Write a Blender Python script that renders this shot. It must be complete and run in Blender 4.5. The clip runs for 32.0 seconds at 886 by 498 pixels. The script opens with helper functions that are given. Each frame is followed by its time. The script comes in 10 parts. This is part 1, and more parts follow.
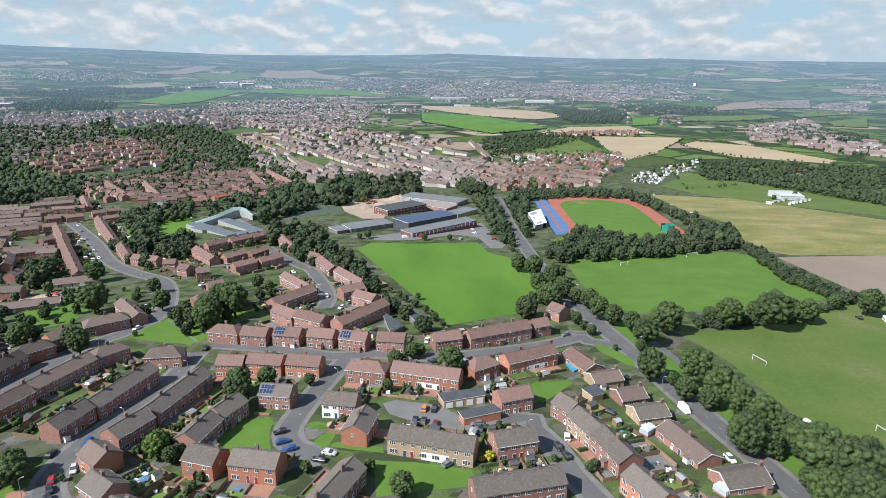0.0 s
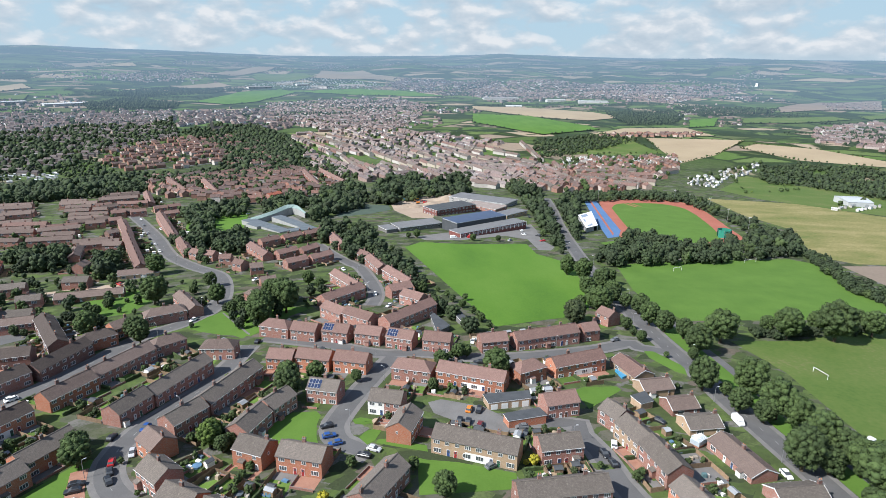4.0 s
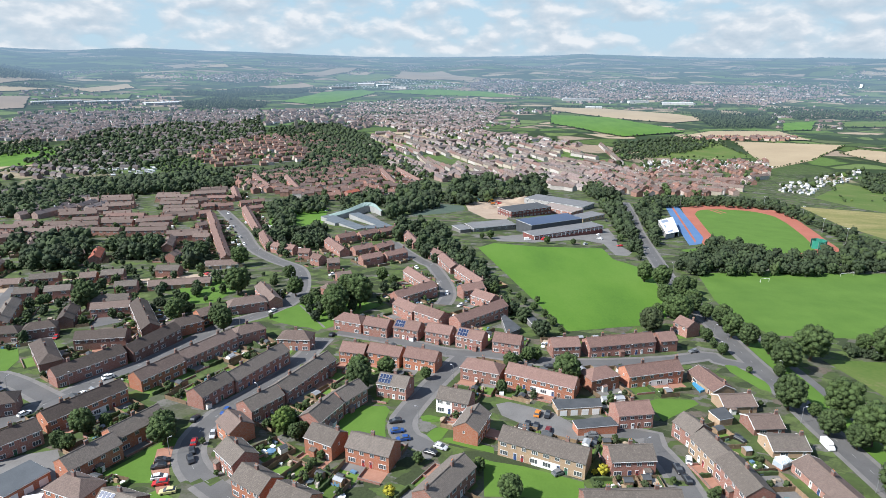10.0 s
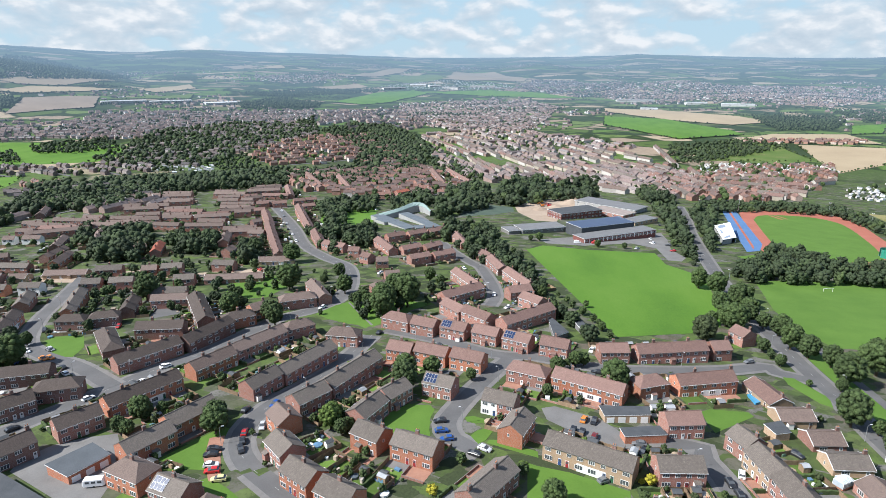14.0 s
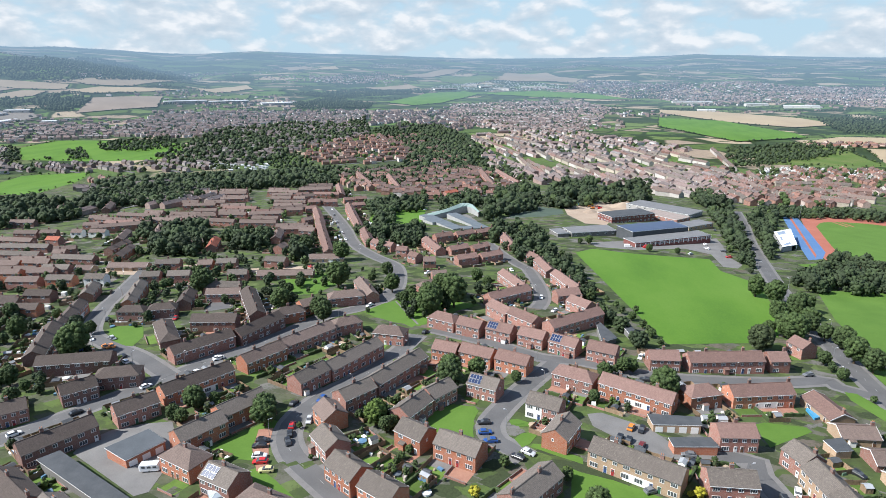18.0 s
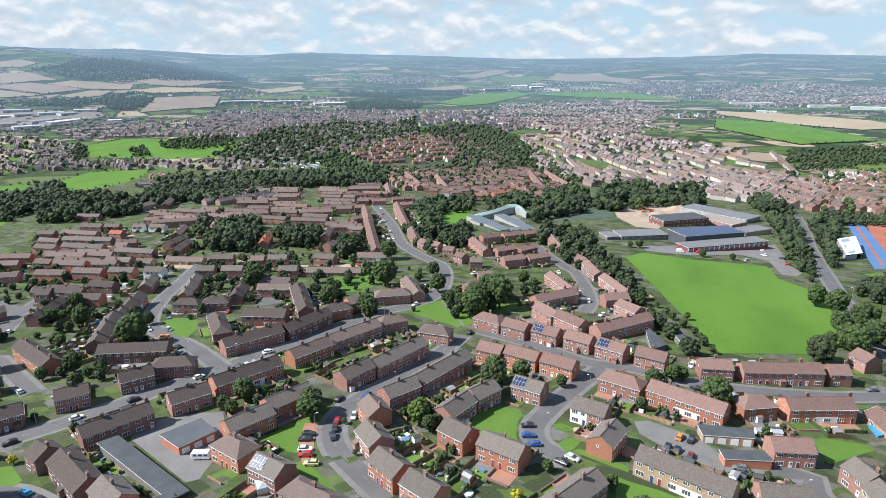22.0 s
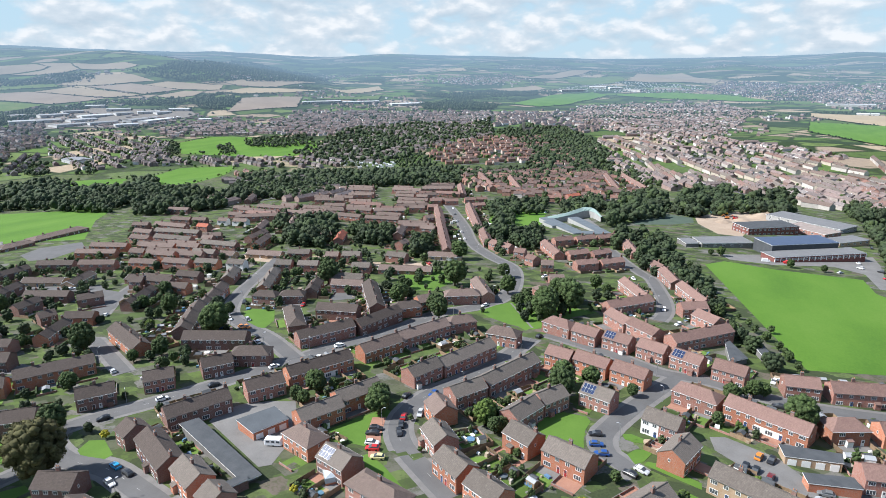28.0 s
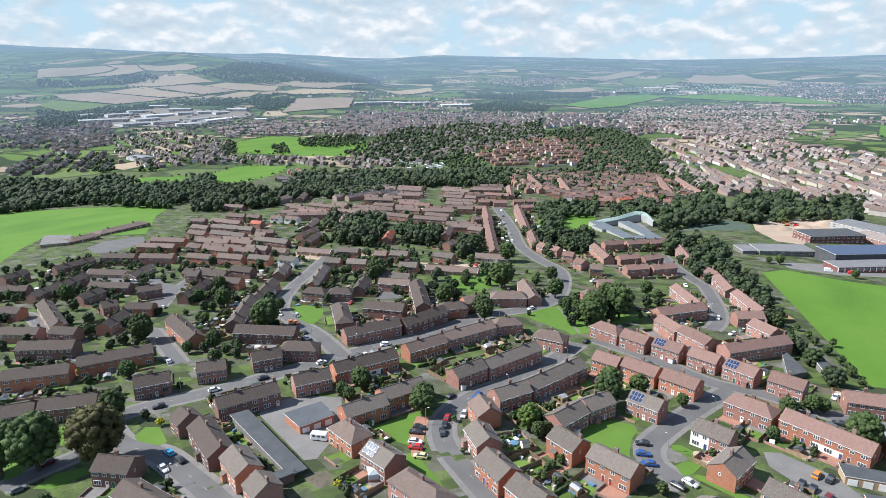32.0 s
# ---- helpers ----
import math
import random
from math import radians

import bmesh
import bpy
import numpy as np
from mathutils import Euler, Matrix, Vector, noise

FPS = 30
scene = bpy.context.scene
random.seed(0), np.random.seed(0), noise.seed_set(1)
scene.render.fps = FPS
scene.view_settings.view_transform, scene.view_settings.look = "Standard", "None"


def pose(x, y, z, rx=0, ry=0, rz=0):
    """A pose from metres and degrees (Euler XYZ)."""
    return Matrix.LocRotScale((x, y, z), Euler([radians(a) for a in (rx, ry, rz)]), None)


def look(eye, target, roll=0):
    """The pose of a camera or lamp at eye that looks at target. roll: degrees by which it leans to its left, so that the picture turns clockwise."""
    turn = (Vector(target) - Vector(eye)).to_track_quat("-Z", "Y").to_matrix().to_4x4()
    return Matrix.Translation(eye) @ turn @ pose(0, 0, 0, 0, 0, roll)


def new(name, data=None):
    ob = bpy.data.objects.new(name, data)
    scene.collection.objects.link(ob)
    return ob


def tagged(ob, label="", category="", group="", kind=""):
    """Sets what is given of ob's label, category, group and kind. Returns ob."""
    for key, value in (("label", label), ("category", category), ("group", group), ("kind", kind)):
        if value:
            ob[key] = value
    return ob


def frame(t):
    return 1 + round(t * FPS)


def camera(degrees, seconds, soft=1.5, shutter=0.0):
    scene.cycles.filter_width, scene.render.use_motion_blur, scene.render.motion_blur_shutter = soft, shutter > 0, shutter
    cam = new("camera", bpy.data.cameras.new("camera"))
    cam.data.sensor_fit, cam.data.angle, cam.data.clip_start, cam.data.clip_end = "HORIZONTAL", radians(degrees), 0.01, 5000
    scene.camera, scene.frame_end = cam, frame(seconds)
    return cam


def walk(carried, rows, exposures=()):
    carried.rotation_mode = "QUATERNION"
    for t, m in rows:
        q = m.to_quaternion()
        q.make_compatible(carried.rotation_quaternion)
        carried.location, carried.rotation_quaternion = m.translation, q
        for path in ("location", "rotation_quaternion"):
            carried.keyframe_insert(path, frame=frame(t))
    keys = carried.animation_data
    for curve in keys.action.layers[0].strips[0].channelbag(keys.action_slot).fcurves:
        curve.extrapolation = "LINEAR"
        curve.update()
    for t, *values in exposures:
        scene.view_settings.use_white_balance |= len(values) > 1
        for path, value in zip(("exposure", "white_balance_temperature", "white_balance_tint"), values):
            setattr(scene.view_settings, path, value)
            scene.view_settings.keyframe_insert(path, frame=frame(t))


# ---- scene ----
cam = camera(71.86, 32.0, soft=0.85)
EYE = (0, 0, 105)

def heading(turn, tilt, lean):
    """Pose at the fixed eye: turned left of +y, tilted down, leaning left, in degrees."""
    a, b = radians(turn), radians(tilt)
    ahead = Vector((-math.sin(a) * math.cos(b), math.cos(a) * math.cos(b), -math.sin(b)))
    return look(EYE, Vector(EYE) + ahead * 100, lean)


walk(cam, [
    (0, heading(-10.665, 16.733, 0.511)),
    (2, heading(-8.319, 16.740, 0.445)),
    (4, heading(-5.950, 16.732, 0.392)),
    (6, heading(-3.564, 16.721, 0.340)),
    (9, heading(0.000, 16.724, 0.277)),
    (12, heading(3.552, 16.677, 0.185)),
    (14, heading(5.890, 16.667, 0.133)),
    (17, heading(9.390, 16.617, 0.057)),
    (20, heading(12.792, 16.584, -0.066)),
    (23, heading(16.251, 16.533, -0.150)),
    (25, heading(18.571, 16.481, -0.215)),
    (28, heading(22.014, 16.466, -0.315)),
    (30, heading(24.291, 16.395, -0.377)),
    (32, heading(26.622, 16.328, -0.362)),
], [(0, 0.52, 6180, 10), (9, 0.63, 6180, 10), (20, 0.71, 6180, 10), (32, 0.76, 6180, 10)])
# ---------- world and sun ----------
SUN_AZ, SUN_EL = radians(203), radians(44)      # where the sun stands, counter-clockwise from +x, and its height
SUN = Vector((math.cos(SUN_AZ) * math.cos(SUN_EL), math.sin(SUN_AZ) * math.cos(SUN_EL), math.sin(SUN_EL)))
world = bpy.data.worlds.new("sky")
scene.world = world
world.use_nodes = True


def net(tree, clear=True):
    if clear:
        tree.nodes.clear()

    def node(kind, ins=None, **kw):
        n = tree.nodes.new(kind)
        for k, v in kw.items():
            setattr(n, k, v)
        for k, v in (ins or {}).items():
            if isinstance(v, bpy.types.NodeSocket):
                tree.links.new(v, n.inputs[k])
            else:
                n.inputs[k].default_value = v
        return n
    return node


def ramp(node, fac, stops):
    r = node("ShaderNodeValToRGB", {0: fac})
    el = r.color_ramp.elements
    while len(el) < len(stops):
        el.new(0.5)
    for e, (p, c) in zip(el, stops):
        e.position, e.color = p, (*c, 1)
    return r.outputs[0]


def build_sky():
    n = net(world.node_tree)
    sky = n("ShaderNodeTexSky", sky_type="NISHITA", sun_disc=False, sun_elevation=SUN_EL, sun_rotation=radians(90) - SUN_AZ,
            altitude=200, air_density=1.1, dust_density=0.5, ozone_density=1.2)
    way = n("ShaderNodeTexCoord").outputs["Generated"]
    sep = n("ShaderNodeSeparateXYZ", {0: way})
    # clear air: pale at the horizon, light blue a little higher, the sky model above
    air = ramp(n, sep.outputs[2], [(0.0, SKY_LOW), (0.03, SKY_MID), (0.11, SKY_HIGH)])
    veil = n("ShaderNodeMapRange", {0: sep.outputs[2], 1: 0.1, 2: 0.22, 3: 1.0, 4: 0.0})
    clear = n("ShaderNodeMix", {0: veil.outputs[0], 6: sky.outputs[0], 7: air}, data_type="RGBA")
    # heaps of cumulus: lit from above, grey below
    low = n("ShaderNodeMapping", {0: way, 3: (10.0, 10.0, 21.0)})
    above = n("ShaderNodeMapping", {0: way, 1: (0.04, -0.04, 0.2), 3: (10.0, 10.0, 21.0)})
    puff = [n("ShaderNodeTexNoise", {"Vector": m.outputs[0], "Scale": 1.7, "Detail": 9.0, "Roughness": 0.5, "Distortion": 0.15}) for m in (low, above)]
    sheet = n("ShaderNodeTexNoise", {"Vector": low.outputs[0], "Scale": 0.55, "Detail": 3.0})
    thick = n("ShaderNodeMix", {0: 0.35, 2: puff[0].outputs[0], 3: sheet.outputs[0]})
    # the bank of cloud thins out towards the right-hand, clearer side of the sky
    side = n("ShaderNodeMapRange", {0: sep.outputs[0], 1: 0.05, 2: 0.6, 3: 0.03, 4: -0.06})
    high = n("ShaderNodeMapRange", {0: sep.outputs[2], 1: 0.03, 2: 0.09, 3: 0.0, 4: 1.0})
    lean = n("ShaderNodeMath", {0: side.outputs[0], 1: high.outputs[0]}, operation="MULTIPLY")
    thick = n("ShaderNodeMath", {0: thick.outputs[0], 1: lean.outputs[0]}, operation="ADD")
    cover = ramp(n, thick.outputs[0], [(0.41, (0, 0, 0)), (0.47, (0.6, 0.6, 0.6)), (0.56, (1, 1, 1))])
    thin = ramp(n, sep.outputs[2], [(0.006, (0.35, 0.35, 0.35)), (0.022, (1, 1, 1)), (0.13, (1, 1, 1)), (0.26, (0.16, 0.16, 0.16))])
    cover = n("ShaderNodeMath", {0: cover, 1: thin}, operation="MULTIPLY").outputs[0]
    slope = n("ShaderNodeMath", {0: puff[0].outputs[0], 1: puff[1].outputs[0]}, operation="SUBTRACT")
    lit = n("ShaderNodeMapRange", {0: slope.outputs[0], 1: -0.16, 2: 0.2})
    cloud = ramp(n, lit.outputs[0], [(0.0, CLOUD_DARK), (0.5, CLOUD_MID), (0.85, CLOUD_LIGHT)])
    mix = n("ShaderNodeMix", {0: cover, 6: clear.outputs[2], 7: cloud}, data_type="RGBA")
    bg = n("ShaderNodeBackground", {0: mix.outputs[2], 1: SKY_STRENGTH})
    n("ShaderNodeOutputWorld", {0: bg.outputs[0]})


SKY_STRENGTH = 0.1
CLOUD_DARK, CLOUD_MID, CLOUD_LIGHT = (3.3, 3.9, 4.4), (4.15, 4.6, 4.95), (5.5, 5.6, 5.65)
SKY_LOW, SKY_MID, SKY_HIGH = (3.6, 4.4, 4.9), (3.45, 4.5, 5.1), (3.2, 4.45, 5.25)
build_sky()
sun = new("sun", bpy.data.lights.new("sun", "SUN"))
sun.data.energy, sun.data.angle, sun.data.color = 5.0, radians(0.6), (1.0, 0.965, 0.91)
sun.matrix_world = look(SUN * 1000, (0, 0, 0))

# ---------- materials ----------


def surface(name, cols, scale=0.6, fine=9.0, rough=0.85, bump=0.15, per=0.0, metal=0.0, spec=0.3, fine_amount=0.35, stretch=(1, 1, 1)):
    """Two scales of mottling between the colours, a fine bump, and a change of tone per object or island."""
    m = bpy.data.materials.new(name)
    m.use_nodes = True
    n = net(m.node_tree)
    place = n("ShaderNodeMapping", {0: n("ShaderNodeNewGeometry").outputs["Position"], 3: stretch})
    a = n("ShaderNodeTexNoise", {"Vector": place.outputs[0], "Scale": scale, "Detail": 5.0, "Roughness": 0.6})
    b = n("ShaderNodeTexNoise", {"Vector": place.outputs[0], "Scale": fine, "Detail": 3.0})
    mixed = n("ShaderNodeMix", {0: fine_amount, 2: a.outputs[0], 3: b.outputs[0]})
    k = len(cols) - 1
    col = ramp(n, mixed.outputs[0], [(0.33 + 0.34 * i / k, c) for i, c in enumerate(cols)])
    if per:
        info = n("ShaderNodeObjectInfo").outputs["Random"]
        isle = n("ShaderNodeNewGeometry").outputs["Random Per Island"]
        s = n("ShaderNodeMath", {0: info, 1: isle}, operation="ADD")
        s = n("ShaderNodeMath", {0: s.outputs[0]}, operation="FRACT")
        v = n("ShaderNodeMapRange", {0: s.outputs[0], 3: 1 - per, 4: 1 + per})
        h = n("ShaderNodeHueSaturation", {"Hue": 0.5, "Saturation": 1.0, "Value": v.outputs[0], "Color": col})
        col = h.outputs[0]
    bp = n("ShaderNodeBump", {"Strength": bump, "Height": b.outputs[0], "Distance": 0.1})
    sh = n("ShaderNodeBsdfPrincipled", {"Base Color": col, "Roughness": rough, "Metallic": metal, "Normal": bp.outputs[0], "Specular IOR Level": spec})
    n("ShaderNodeOutputMaterial", {0: sh.outputs[0]})
    return m


def tinted(name, stops, rough=0.85, spread=0.25, scale=0.5):
    """A colour for each island, with mottling."""
    m = bpy.data.materials.new(name)
    m.use_nodes = True
    n = net(m.node_tree)
    isle = n("ShaderNodeNewGeometry")
    col = ramp(n, isle.outputs["Random Per Island"], stops)
    tex = n("ShaderNodeTexNoise", {"Vector": isle.outputs["Position"], "Scale": scale, "Detail": 5.0})
    v = n("ShaderNodeMapRange", {0: tex.outputs[0], 1: 0.3, 2: 0.7, 3: 1 - spread, 4: 1 + spread})
    h = n("ShaderNodeHueSaturation", {"Hue": 0.5, "Saturation": 1.0, "Value": v.outputs[0], "Color": col})
    sh = n("ShaderNodeBsdfPrincipled", {"Base Color": h.outputs[0], "Roughness": rough, "Specular IOR Level": 0.25})
    n("ShaderNodeOutputMaterial", {0: sh.outputs[0]})
    return m


def brick(name, a, b, mortar):
    m = bpy.data.materials.new(name)
    m.use_nodes = True
    n = net(m.node_tree)
    pos = n("ShaderNodeTexCoord").outputs["Object"]
    sep = n("ShaderNodeSeparateXYZ", {0: pos})
    along = n("ShaderNodeMath", {0: sep.outputs[0], 1: sep.outputs[1]}, operation="ADD")
    flat = n("ShaderNodeCombineXYZ", {0: along.outputs[0], 1: sep.outputs[2], 2: 0.0})
    br = n("ShaderNodeTexBrick", {"Vector": flat.outputs[0], "Color1": (*a, 1), "Color2": (*b, 1), "Mortar": (*mortar, 1), "Scale": 1.0,
                                  "Mortar Size": 0.01, "Brick Width": 0.225, "Row Height": 0.075})
    tex = n("ShaderNodeTexNoise", {"Vector": pos, "Scale": 0.55, "Detail": 6.0})
    rnd = n("ShaderNodeObjectInfo").outputs["Random"]
    s = n("ShaderNodeMath", {0: tex.outputs[0], 1: rnd}, operation="ADD")
    v = n("ShaderNodeMapRange", {0: s.outputs[0], 1: 0.3, 2: 1.7, 3: 0.72, 4: 1.3})
    h = n("ShaderNodeHueSaturation", {"Hue": 0.5, "Saturation": 1.0, "Value": v.outputs[0], "Color": br.outputs[0]})
    bp = n("ShaderNodeBump", {"Strength": 0.3, "Height": br.outputs["Fac"], "Distance": 0.01})
    sh = n("ShaderNodeBsdfPrincipled", {"Base Color": h.outputs[0], "Roughness": 0.9, "Normal": bp.outputs[0], "Specular IOR Level": 0.2})
    n("ShaderNodeOutputMaterial", {0: sh.outputs[0]})
    return m


def tiles(name, a, b, lichen):
    """Roof tiles: courses down the slope, mottled tone and lichen stains."""
    m = bpy.data.materials.new(name)
    m.use_nodes = True
    n = net(m.node_tree)
    pos = n("ShaderNodeTexCoord").outputs["Object"]
    sep = n("ShaderNodeSeparateXYZ", {0: pos})
    flat = n("ShaderNodeCombineXYZ", {0: sep.outputs[0], 1: sep.outputs[1], 2: 0.0})
    br = n("ShaderNodeTexBrick", {"Vector": flat.outputs[0], "Color1": (*a, 1), "Color2": (*b, 1), "Mortar": tuple(c * 0.6 for c in a) + (1,), "Scale": 1.0,
                                  "Mortar Size": 0.018, "Brick Width": 0.33, "Row Height": 0.3, "Bias": 0.0})
    tex = n("ShaderNodeTexNoise", {"Vector": pos, "Scale": 0.4, "Detail": 7.0, "Roughness": 0.65})
    rnd = n("ShaderNodeObjectInfo").outputs["Random"]
    s = n("ShaderNodeMath", {0: tex.outputs[0], 1: rnd}, operation="ADD")
    v = n("ShaderNodeMapRange", {0: s.outputs[0], 1: 0.3, 2: 1.7, 3: 0.75, 4: 1.25})
    h = n("ShaderNodeHueSaturation", {"Hue": 0.5, "Saturation": 1.0, "Value": v.outputs[0], "Color": br.outputs[0]})
    spots = n("ShaderNodeTexNoise", {"Vector": pos, "Scale": 1.7, "Detail": 8.0, "Roughness": 0.7})
    f = ramp(n, spots.outputs[0], [(0.55, (0, 0, 0)), (0.72, (0.55, 0.55, 0.55))])
    mx = n("ShaderNodeMix", {0: f, 6: h.outputs[0], 7: (*lichen, 1)}, data_type="RGBA")
    bp = n("ShaderNodeBump", {"Strength": 0.4, "Height": br.outputs["Fac"], "Distance": 0.03})
    sh = n("ShaderNodeBsdfPrincipled", {"Base Color": mx.outputs[2], "Roughness": 0.88, "Normal": bp.outputs[0], "Specular IOR Level": 0.25})
    n("ShaderNodeOutputMaterial", {0: sh.outputs[0]})
    return m


BRICK = {"red": brick("red_brick", (0.31, 0.135, 0.1), (0.235, 0.1, 0.076), (0.31, 0.24, 0.205)),
         "orange": brick("orange_brick", (0.42, 0.148, 0.078), (0.345, 0.117, 0.063), (0.36, 0.25, 0.19)),
         "buff": brick("buff_brick", (0.4, 0.275, 0.175), (0.335, 0.22, 0.135), (0.4, 0.32, 0.24)),
         "dark": brick("dark_brick", (0.205, 0.102, 0.08), (0.155, 0.08, 0.065), (0.22, 0.175, 0.155)),
         "white": surface("white_render", [(0.66, 0.64, 0.6), (0.8, 0.79, 0.76)], 0.5, 6, bump=0.05),
         "cream": surface("cream_render", [(0.36, 0.33, 0.3), (0.5, 0.47, 0.43)], 0.5, 6, bump=0.05, per=0.2),
         "stone": surface("grey_stone", [(0.3, 0.26, 0.21), (0.42, 0.37, 0.3)], 0.8, 5, per=0.2)}
ROOF = {"brown": tiles("brown_tiles", (0.178, 0.132, 0.112), (0.14, 0.105, 0.09), (0.23, 0.19, 0.16)),
        "umber": tiles("umber_tiles", (0.098, 0.077, 0.066), (0.076, 0.061, 0.053), (0.14, 0.117, 0.1)),
        "rust": tiles("rust_tiles", (0.215, 0.135, 0.113), (0.168, 0.106, 0.09), (0.27, 0.19, 0.148)),
        "grey": tiles("grey_tiles", (0.162, 0.138, 0.118), (0.126, 0.108, 0.094), (0.26, 0.23, 0.19)),
        "red": tiles("red_tiles", (0.36, 0.12, 0.075), (0.28, 0.09, 0.06), (0.3, 0.17, 0.12)),
        "slate": tiles("slate_tiles", (0.098, 0.09, 0.086), (0.074, 0.07, 0.068), (0.16, 0.145, 0.13))}
PAINT = surface("white_paint", [(0.74, 0.74, 0.72), (0.84, 0.84, 0.82)], 1, 8, 0.5, 0.02)
WORN_PAINT = surface("worn_road_paint", [(0.2, 0.2, 0.19), (0.5, 0.5, 0.48)], 1.5, 8, 0.8, 0.05)
GUTTER_GREY = surface("grey_gutter", [(0.1, 0.095, 0.09), (0.18, 0.17, 0.16)], 1, 8, 0.6, 0.02)
GLASS = bpy.data.materials.new("window_glass")
GLASS.use_nodes = True
gb = GLASS.node_tree.nodes["Principled BSDF"]
gb.inputs["Base Color"].default_value, gb.inputs["Roughness"].default_value = (0.075, 0.082, 0.09, 1), 0.15
gb.inputs["Specular IOR Level"].default_value = 0.45
ASPHALT = surface("asphalt", [(0.095, 0.093, 0.092), (0.135, 0.132, 0.13)], 0.12, 3, 0.9, 0.1)
PAVING = surface("paving", [(0.135, 0.13, 0.125), (0.2, 0.19, 0.18)], 0.3, 4, 0.9, 0.1)
COURT_GREEN = surface("court_green", [(0.055, 0.08, 0.06), (0.08, 0.108, 0.08)], 0.1, 2, 0.95, 0.1)
BRICKPAVE = surface("brick_paving", [(0.27, 0.13, 0.09), (0.36, 0.2, 0.14)], 0.5, 5, 0.9, 0.15)
CONCRETE = surface("concrete", [(0.135, 0.13, 0.124), (0.2, 0.193, 0.184)], 0.15, 3, 0.9, 0.1)
GRASS = surface("mown_grass", [(0.07, 0.14, 0.018), (0.1, 0.185, 0.028)], 0.06, 1.5, 0.95, 0.4, fine_amount=0.25)
LAWN = surface("garden_lawn", [(0.07, 0.125, 0.02), (0.11, 0.175, 0.035)], 0.3, 4, 0.95, 0.4, per=0.3)
PITCH = surface("pitch_grass", [(0.058, 0.135, 0.012), (0.08, 0.17, 0.016), (0.1, 0.19, 0.024)], 0.022, 0.9, 0.95, 0.4, fine_amount=0.25, stretch=(1.4, 0.6, 1))
MEADOW = surface("meadow_grass", [(0.06, 0.108, 0.018), (0.08, 0.128, 0.024), (0.098, 0.137, 0.031), (0.15, 0.15, 0.06)], 0.028, 0.6, 0.95, 0.3)
ROUGH = surface("rough_grass", [(0.1, 0.135, 0.03), (0.2, 0.185, 0.065), (0.31, 0.26, 0.12)], 0.035, 0.7, 0.95, 0.3, stretch=(0.6, 1.3, 1))
STRAW = surface("straw_field", [(0.3, 0.235, 0.15), (0.385, 0.305, 0.195)], 0.012, 0.4, 0.95, 0.3)
STUBBLE = surface("stubble_field", [(0.235, 0.185, 0.13), (0.3, 0.24, 0.168)], 0.012, 0.4, 0.95, 0.3)
PLOUGH = surface("ploughed_earth", [(0.2, 0.155, 0.118), (0.265, 0.21, 0.16)], 0.015, 0.5, 0.95, 0.3)
EARTH = surface("bare_earth", [(0.28, 0.21, 0.15), (0.42, 0.33, 0.25)], 0.06, 0.8, 0.95, 0.3)
WOOD = surface("weathered_wood", [(0.16, 0.11, 0.07), (0.27, 0.19, 0.12)], 1.2, 9, 0.9, 0.2, per=0.35)
BARK = surface("bark", [(0.06, 0.045, 0.03), (0.12, 0.09, 0.06)], 2, 9, 0.95, 0.4)
METAL = surface("galvanised_metal", [(0.35, 0.36, 0.37), (0.45, 0.46, 0.47)], 1, 8, 0.45, 0.02, metal=0.6)
TYRE = surface("tyre_rubber", [(0.018, 0.018, 0.018), (0.03, 0.03, 0.03)], 2, 9, 0.9, 0.1)
FELT = surface("roofing_felt", [(0.05, 0.055, 0.06), (0.085, 0.09, 0.095)], 0.3, 5, 0.85, 0.1)
SHEET = surface("grey_sheet_roof", [(0.22, 0.23, 0.24), (0.31, 0.32, 0.33)], 0.2, 3, 0.6, 0.05, per=0.25)
FOLIAGE = [surface("foliage_" + k, c, 0.35, 3.5, 0.85, 0.4, per=0.22, fine_amount=0.5) for k, c in (
    ("oak", [(0.031, 0.05, 0.019), (0.066, 0.096, 0.031)]), ("ash", [(0.036, 0.06, 0.021), (0.078, 0.115, 0.034)]),
    ("copper", [(0.032, 0.045, 0.02), (0.06, 0.078, 0.03)]), ("yellow", [(0.24, 0.22, 0.02), (0.42, 0.38, 0.04)]),
    ("russet", [(0.045, 0.047, 0.018), (0.1, 0.09, 0.032)]), ("pale", [(0.05, 0.082, 0.018), (0.11, 0.16, 0.032)]))]

WOODLAND = [surface("woodland_" + k, c, 0.12, 2.5, 0.85, 0.4, per=0.2, fine_amount=0.45) for k, c in (
    ("oak", [(0.024, 0.038, 0.019), (0.05, 0.07, 0.03)]), ("ash", [(0.028, 0.045, 0.02), (0.058, 0.082, 0.032)]),
    ("beech", [(0.022, 0.034, 0.018), (0.045, 0.06, 0.027)]), ("lime", [(0.036, 0.056, 0.021), (0.074, 0.104, 0.034)]))]

# ---------- mesh building ----------


